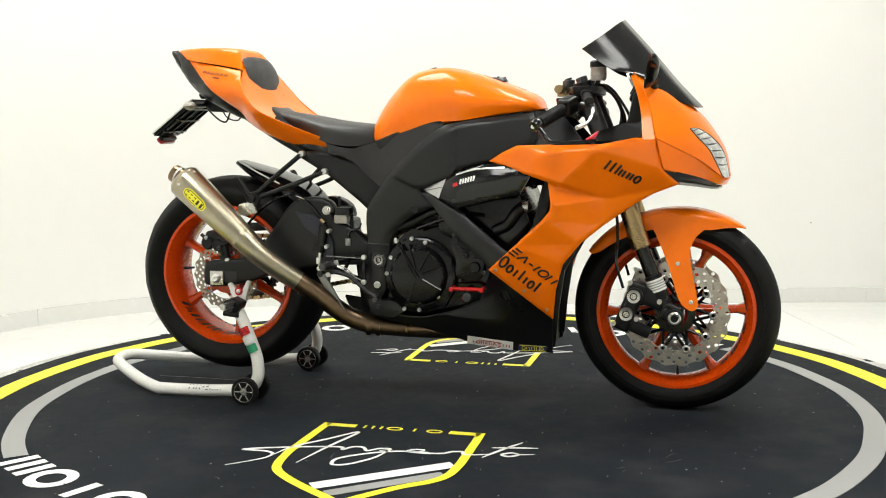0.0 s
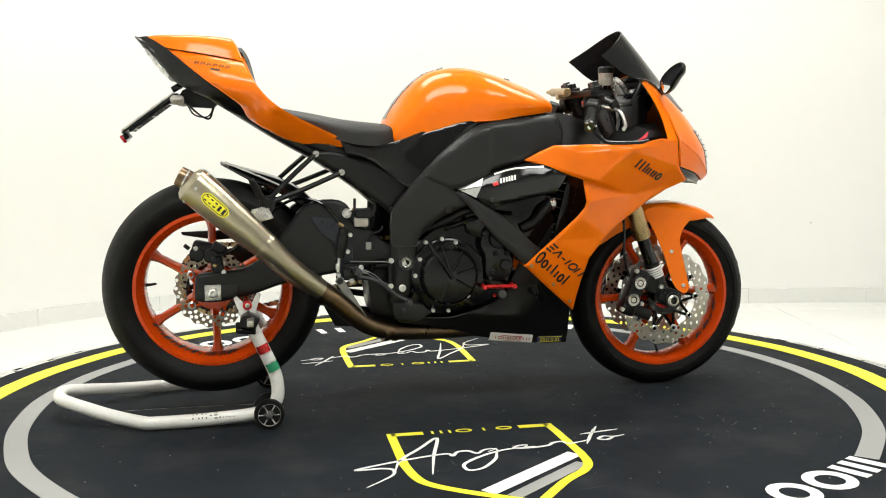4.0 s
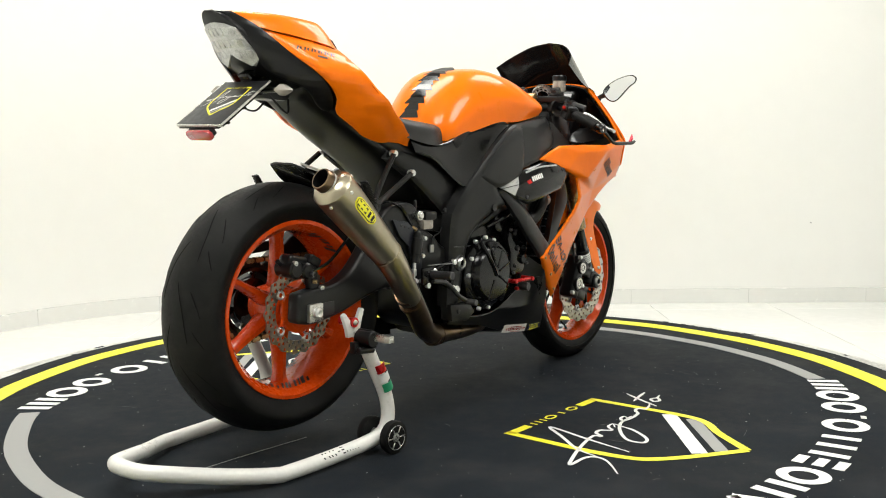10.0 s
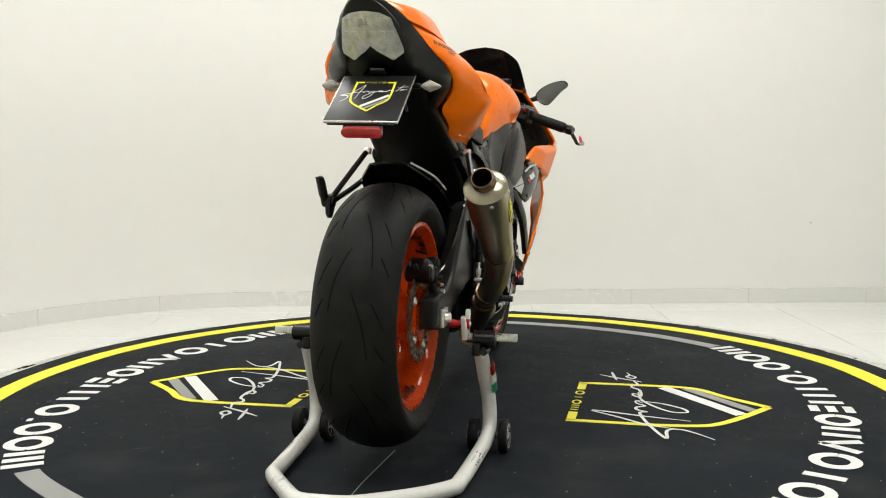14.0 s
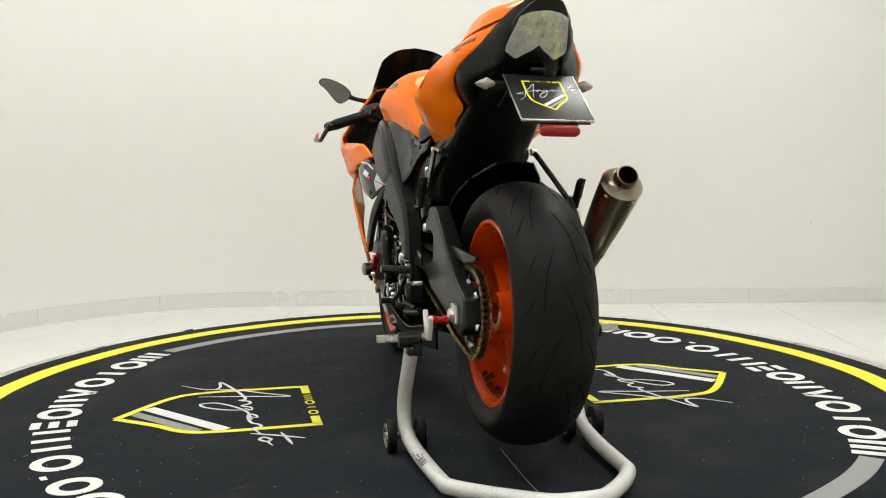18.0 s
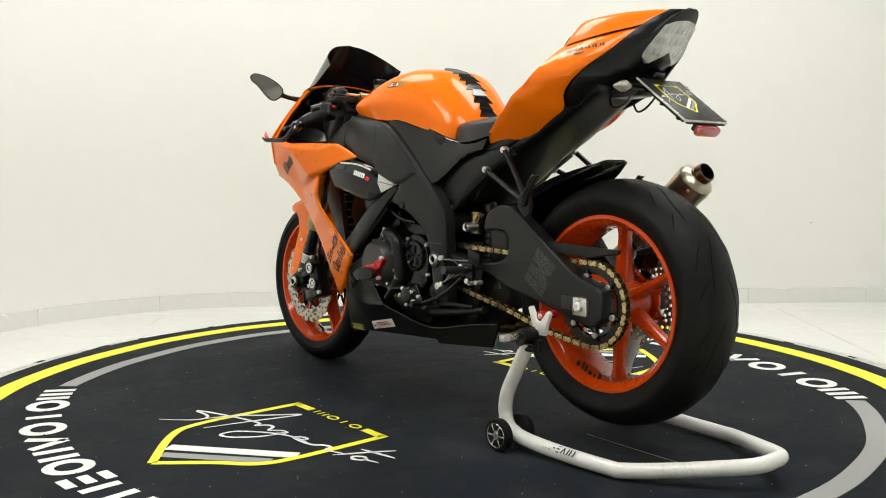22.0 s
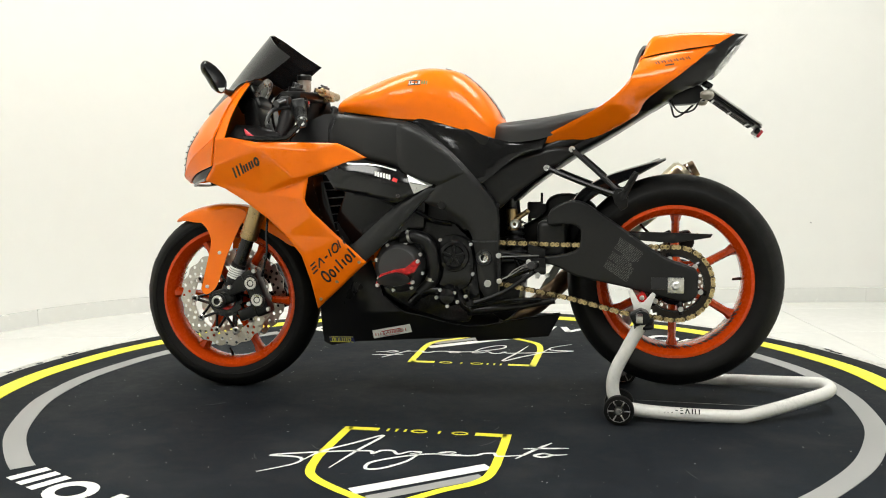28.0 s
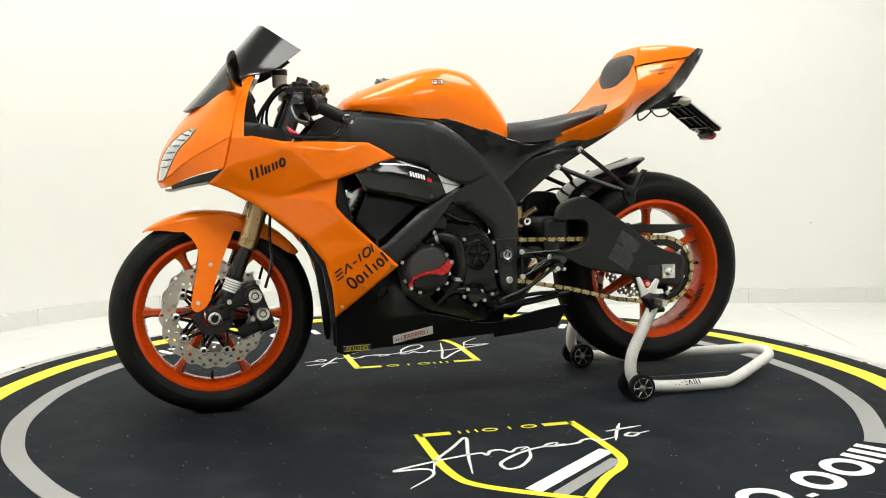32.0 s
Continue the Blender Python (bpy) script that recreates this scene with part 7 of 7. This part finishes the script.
cum = np.concatenate([[0], np.cumsum(np.linalg.norm(np.diff(loop, axis=0), axis=1))])
count = int(cum[-1] / 0.0159 / 2) * 2
at = [np.array([np.interp(cum[-1] * i / count, cum, loop[:, k]) for k in range(3)]) for i in range(count)]
chain = part("drive_chain", join(*[rod(tuple(p + np.array((0, -0.008, 0))), tuple(p + np.array((0, 0.010, 0))), 0.0040, 8, 0.0005) for p in at]), CHAIN_DARK, bike, "gold drive chain")
lk = [(-0.008, 0.0065), (-0.004, 0.0068), (0, 0.0042), (0.004, 0.0068), (0.008, 0.0065), (0.0128, 0.0035), (0.0128, -0.0035), (0.008, -0.0065), (0.004, -0.0068), (0, -0.0042), (-0.004, -0.0068), (-0.008, -0.0065), (-0.0128, -0.0035), (-0.0128, 0.0035)]
outer = mesh_of("chain_link", join(prism(lk, 0.0082, 0.0100, 0.0), prism(lk, -0.0100, -0.0082, 0.0)), CHAIN)
inner = mesh_of("chain_link", join(prism(lk, 0.0058, 0.0078, 0.0), prism(lk, -0.0078, -0.0058, 0.0)), CHAIN_DARK)
for i in range(count):
    p, q = Vector(at[i]), Vector(at[(i + 1) % count])
    d = q - p
    link = part("chain_link", outer if i % 2 else inner, CHAIN, chain)
    link.matrix_local = Matrix.Translation((p + q) / 2) @ Matrix.Rotation(-math.atan2(d.z, d.x), 4, "Y")
# rear brake
cal = part("rear_caliper", join(box((0.074, 0.050, 0.044), (-0.724, -0.098, 0.494), 0.016, 4, (0, 14, 0)), rod((-0.745, -0.066, 0.484), (-0.745, -0.132, 0.484), 0.022, 18, 0.005), rod((-0.708, -0.066, 0.478), (-0.708, -0.134, 0.478), 0.021, 18, 0.005),
                                box((0.034, 0.022, 0.082), (-0.690, -0.122, 0.448), 0.009, 3, (0, -12, 0)), box((0.040, 0.030, 0.026), (-0.684, -0.118, 0.500), 0.008, 3, (0, 30, 0)), rod((-0.768, -0.098, 0.496), (-0.782, -0.098, 0.508), 0.006, 10)), BLACK, bike, "black rear brake caliper")
part("pad_pin", rod((-0.700, -0.136, 0.452), (-0.690, -0.144, 0.450), 0.0055, 10), GOLD, cal, "brass pad pin")
for x, z in ((-0.672, 0.432), (-0.748, 0.50), (-0.70, 0.47)):
    part("caliper_bolt", bolt((x, -0.138 if x > -0.71 else -0.126, z), (0, -1, 0), 0.007, 0.006), DARK_METAL if x == -0.70 else CHROME, cal)
part("rear_brake_hose", tube([(-0.70, -0.13, 0.475), (-0.64, -0.140, 0.500), (-0.56, -0.150, 0.58), (-0.50, -0.15, 0.625), (-0.463, -0.150, 0.638), (-0.43, -0.150, 0.638), (-0.39, -0.150, 0.622), (-0.362, -0.15, 0.595), (-0.342, -0.152, 0.568), (-0.328, -0.158, 0.555)], 0.0042, 8, 4), BLACK_GLOSS, bike, "black rear brake hose")
part("hose_ferrule", rod((-0.345, -0.152, 0.566), (-0.330, -0.157, 0.556), 0.0058), GOLD, bike, "brass hose ferrule")
res = part("rear_reservoir", box((0.042, 0.034, 0.028), (-0.279, -0.142, 0.568), 0.006, 2), SMOKE, bike, "smoky rear brake reservoir")
part("banjo_union", join(rod((-0.321, -0.135, 0.595), (-0.321, -0.165, 0.595), 0.014), rod((-0.321, -0.160, 0.595), (-0.321, -0.170, 0.595), 0.009)), STEEL, bike, "steel union on a black bracket")
part("reservoir_bracket", prism([(-0.312, 0.600), (-0.298, 0.600), (-0.298, 0.635), (-0.290, 0.635), (-0.290, 0.606), (-0.25, 0.606), (-0.25, 0.540), (-0.262, 0.535), (-0.262, 0.552), (-0.312, 0.552)], -0.124, -0.118, 0.002), BLACK, res, "black reservoir bracket")
part("reservoir_cap", box((0.048, 0.040, 0.024), (-0.271, -0.142, 0.592), 0.005, 2), BLACK, res)
mast = part("rear_master", join(rod((-0.330, -0.165, 0.552), (-0.345, -0.165, 0.467), 0.0135), rod((-0.333, -0.165, 0.535), (-0.341, -0.165, 0.490), 0.0155)), BLACK, bike, "black rear brake master cylinder")
part("push_rod", rod((-0.345, -0.165, 0.470), (-0.349, -0.165, 0.425), 0.0045), CHROME, mast)
part("clevis", box((0.012, 0.014, 0.020), (-0.350, -0.166, 0.441), 0.003), CHROME, mast, "bright clevis")
part("sensor_plate", box((0.016, 0.006, 0.022), (-0.258, -0.152, 0.498), 0.002), ALLOY, bike, "small steel switch plate")
part("switch_cable", tube([(-0.258, -0.15, 0.508), (-0.250, -0.15, 0.530), (-0.225, -0.15, 0.540), (-0.215, -0.15, 0.555)], 0.003, 6), BLACK_GLOSS, bike, "thin black cable")
part("shock", join(rod((-0.24, 0.02, 0.36), (-0.215, 0.02, 0.64), 0.022), *[lathe([(0.026, 0.0), (0.030, 0.004), (0.026, 0.008)], 20, axis="z", at=(-0.236 + 0.0016 * i, 0.02, 0.40 + 0.018 * i)) for i in range(10)]), DARK_METAL, bike, "rear shock absorber")
part("shock_reservoir", join(rod((-0.225, 0.075, 0.525), (-0.222, 0.075, 0.59), 0.017), rod((-0.228, 0.08, 0.555), (-0.275, 0.105, 0.585), 0.008)), GOLD, bike, "bronze shock reservoir")
part("shock_adjuster", lathe([(0.005, 0.128), (0.011, 0.130), (0.014, 0.124), (0.014, 0.09)], 20, at=(-0.236, 0, 0.546)), CHROME, bike, "steel shock adjuster knob")
part("exhaust_bracket", prism([(-0.545, 0.625), (-0.53, 0.59), (-0.565, 0.580), (-0.60, 0.585), (-0.59, 0.615)], -0.206, -0.200, 0.002), STEEL, bike, "steel exhaust bracket")

# rear sets
for s in (-1, 1):
    y = 0.178 * s
    rs = part("rearset_plate", join(tube([(-0.195, y, 0.455), (-0.25, y + 0.004 * s, 0.452), (-0.315, y + 0.006 * s, 0.430)], 0.0075, 8), tube([(-0.197, y, 0.382), (-0.245, y + 0.004 * s, 0.402), (-0.315, y + 0.006 * s, 0.428)], 0.0075, 8), tube([(-0.20, y, 0.455), (-0.20, y, 0.385)], 0.006, 8), tube([(-0.245, y, 0.45), (-0.262, y, 0.415)], 0.006, 8), box((0.05, 0.012, 0.05), (-0.310, y + 0.004 * s, 0.428), 0.006)), ENGINE, bike, "black rearset plate")
    for x, z in ((-0.197, 0.457), (-0.199, 0.382), (-0.312, 0.402), (-0.285, 0.440)):
        part("rearset_bolt", bolt((x, y + 0.006 * s, z), (0, s, 0), 0.008, 0.007), CHROME, rs)
    # thin alloy rods stand in for highlights on arm edges and curved linkage
    for k, ln in enumerate(((( -0.316, 0.459), (-0.25, 0.456), (-0.200, 0.4535)), ((-0.200, 0.384), (-0.235, 0.402), (-0.270, 0.424)), ((-0.315, 0.441), (-0.276, 0.432), (-0.243, 0.415), (-0.219, 0.391)))):
        part("machined_edge", tube([(x, s * 0.1885, z) for x, z in ln], 0.0017, 6, 4), ALLOY, rs, "bright machined edge")
    peg = part("footpeg", rod((-0.300, y + 0.010 * s, 0.432), (-0.300, y + 0.085 * s, 0.436), 0.0115), DARK_METAL, rs, "knurled footpeg")
    if s > 0:
        part("gear_pedal", join(tube([(-0.30, y + 0.015, 0.41), (-0.22, y + 0.018, 0.355), (-0.14, y + 0.02, 0.322), (-0.115, y + 0.02, 0.318)], 0.006, 8), rod((-0.118, y + 0.015, 0.318), (-0.118, y + 0.055, 0.318), 0.009)), BLACK, bike, "black gear pedal")
        part("gear_rod", tube([(-0.32, y - 0.01, 0.328), (-0.22, y, 0.325), (-0.115, y + 0.005, 0.300)], 0.006, 8), BLACK, bike, "black gear linkage rod")
        part("side_stand", tube([(-0.10, 0.15, 0.285), (-0.22, 0.155, 0.300), (-0.36, 0.16, 0.325)], [0.014, 0.011, 0.010], 10), BLACK, bike, "folded black side stand")
    else:
        part("brake_pedal", join(tube([(-0.30, y - 0.015, 0.415), (-0.24, y - 0.018, 0.400), (-0.19, y - 0.02, 0.360), (-0.150, y - 0.022, 0.338)], 0.007, 8), rod((-0.150, y - 0.015, 0.338), (-0.150, y - 0.055, 0.338), 0.009)), DARK_METAL, bike, "worn dark brake pedal")
    heel = part("heel_guard", prism([(-0.427, 0.590), (-0.366, 0.580), (-0.333, 0.556), (-0.306, 0.494), (-0.305, 0.405), (-0.355, 0.405), (-0.348, 0.470), (-0.361, 0.514), (-0.397, 0.541)] if s < 0 else [(-0.33, 0.445), (-0.28, 0.46), (-0.28, 0.49), (-0.33, 0.475)], s * 0.150, s * 0.157, 0.002), HEEL if s < 0 else BLACK, bike, "dark heel guard plate")
    for x, z in ((-0.313, 0.533), (-0.321, 0.485), (-0.313, 0.412), (-0.348, 0.418)) if s < 0 else ((-0.338, 0.399), (-0.309, 0.395)):
        part("heel_bolt", bolt((x, s * 0.158, z), (0, s, 0), 0.0065, 0.020), CHROME, heel)
    for k in range(3) if s < 0 else ():
        part("lightening_hole", rod((-0.392 + 0.016 * k, -0.1585, 0.572 - 0.004 * k), (-0.392 + 0.016 * k, -0.156, 0.572 - 0.004 * k), 0.004), INK, heel)
part("linkage", prism([(-0.358, 0.398), (-0.352, 0.412), (-0.338, 0.412), (-0.330, 0.398), (-0.268, 0.292), (-0.288, 0.284)], -0.170, -0.160, 0.003), ALLOY, bike, "grey suspension link")
part("link_pin", bolt((-0.345, -0.170, 0.400), (0, -1, 0), 0.010, 0.004), DARK_METAL, bike)
# added block closing the view through behind the pivot
part("lower_filler", prism([(-0.265, 0.44), (-0.16, 0.45), (-0.12, 0.30), (-0.20, 0.24), (-0.245, 0.28)], -0.09, 0.085, 0.02), BLACK, bike, "black lower frame section")

# exhaust
MUF_E, MUF_J = Vector((-0.742, -0.252, 0.690)), Vector((-0.556, -0.255, 0.518))
MUF_D = (MUF_E - MUF_J).normalized()


def muf_at(k):
    """A place on the muffler's axis, in metres from its upper end."""
    return MUF_E + MUF_D * k


muf = part("muffler", tube([muf_at(k) for k in (0.006, 0.002, -0.004, -0.07, -0.16, -0.246)], [0.046, 0.0505, 0.0522, 0.0505, 0.0452, 0.0385], 36, 4, caps=False), TITAN, bike, "brushed titanium muffler", 50)
part("end_cap", tube([muf_at(0.019), muf_at(0.014), muf_at(0.002)], [0.0285, 0.043, 0.0525], 36, smooth=False, caps=False), TITAN, muf, "steel muffler end cap")
TIP_A, TIP_B = muf_at(0.012), Vector((-0.780, -0.250, 0.714))
TIP_D = (TIP_B - TIP_A).normalized()
tip = part("tail_pipe", tube([TIP_A, TIP_B - TIP_D * 0.003, TIP_B, TIP_B + TIP_D * 0.0006], [0.0285, 0.0275, 0.0262, 0.0232], 28, smooth=False, caps=False), PIPE, muf, "heat-blued outlet pipe")
part("pipe_bore", tube([TIP_B + TIP_D * 0.0004, TIP_A - TIP_D * 0.03], 0.0233, 24, smooth=False, caps=False), GROOVE, muf, "sooty outlet bore")
part("bore_end", tube([TIP_A - TIP_D * 0.028, TIP_A - TIP_D * 0.032], 0.0222, 20, smooth=False), GROOVE, muf)
part("pipe_band", tube([TIP_A + TIP_D * 0.010, TIP_A + TIP_D * 0.015], 0.0295, 28, smooth=False, caps=False), STEEL, muf)
part("weld_ring", tube([MUF_J + MUF_D * 0.003, MUF_J - MUF_D * 0.003], 0.0398, 32, smooth=False), TITAN, muf, "welded ring")
part("muffler_cone", tube([MUF_J + MUF_D * 0.004, MUF_J - MUF_D * 0.006, (-0.51, -0.247, 0.470), (-0.46, -0.226, 0.425), (-0.405, -0.200, 0.382)], [0.0388, 0.0378, 0.0348, 0.0325, 0.0305], 24, 4), TITAN, muf, "tapered titanium link pipe", 50)
pipe = part("link_pipe", tube([(-0.41, -0.202, 0.386), (-0.36, -0.180, 0.346), (-0.31, -0.158, 0.300), (-0.265, -0.138, 0.264), (-0.21, -0.120, 0.242), (-0.15, -0.105, 0.232), (-0.02, -0.09, 0.225), (0.10, -0.06, 0.222)], [0.0300, 0.0300, 0.0300, 0.030, 0.030, 0.029, 0.028, 0.027], 20, 5), PIPE, bike, "heat-stained brown link pipe", 50)
for a, b, r in (((-0.425, -0.205, 0.396), (-0.415, -0.200, 0.388), 0.0325), ((-0.392, -0.190, 0.367), (-0.384, -0.187, 0.360), 0.0322), ((-0.215, -0.119, 0.237), (-0.200, -0.116, 0.2355), 0.0325), ((-0.185, -0.112, 0.234), (-0.172, -0.110, 0.2335), 0.0320)):
    part("pipe_clamp", tube([a, b], r, 20, smooth=False), PIPE, pipe)
axis = -MUF_D
mid = muf_at(-0.078)
up = Vector((0, -1, 0))
side = axis.cross(up)
lab = []
for (l, w, h, m, nm) in ((0.043, 0.0165, 0.0506, YELLOW, "maker_plate"), (0.039, 0.0135, 0.0511, INK, None), (0.037, 0.0115, 0.0516, YELLOW, None)):
    V, F = [], []
    n = 10
    for i in range(n + 1):
        u = -1 + 2 * i / n
        ww = w * (1 - max(0, abs(u) - 0.72) * 2.2)
        for j in range(7):
            a = (-1 + j / 3) * ww / 0.051
            V.append(tuple(mid + axis * (u * l) + (up * math.cos(a) + side * math.sin(a)) * (h + 0.0016 - max(0, u) * 0.0012)))
    for i in range(n):
        for j in range(6):
            F.append((7 * i + j, 7 * i + j + 1, 7 * i + j + 8, 7 * i + j + 7))
    lab.append(part(nm or "plate_layer", (V, F), m, muf, "yellow oval plate with dark bars" if nm else ""))
V, F = [], []
for k in range(5):
    u = -0.7 + 0.35 * k
    b = len(V)
    for du, dv in ((-0.09, -0.6), (0.09, -0.6), (0.09, 0.6), (-0.09, 0.6)):
        a = dv * 0.0125 / 0.051
        V.append(tuple(mid + axis * ((u + du) * 0.041) + (up * math.cos(a) + side * math.sin(a)) * 0.0536))
    F.append((b, b + 1, b + 2, b + 3))
part("plate_bars", (V, F), INK, muf)
for a in (-1.2, 0.0, 1.2, 2.6):
    p = muf_at(-0.012) + (up * math.cos(a) + side * math.sin(a)) * 0.0522
    part("rivet", bolt(tuple(p), tuple(up * math.cos(a) + side * math.sin(a)), 0.0045, 0.003), CHROME, muf)


# ---- what turns: the table, the machine and its stand ----
def motions():
    times = [float(t) for t in range(0, 33)]
    for ob, lean in ((turntable, 0.0), (bike, 1.5), (stand, 0.0)):
        walk(ob, [(t, pose(0, 0, 0, 0, 0, turn_angle(t)) @ pose(0, 0, 0, lean)) for t in times])


motions()
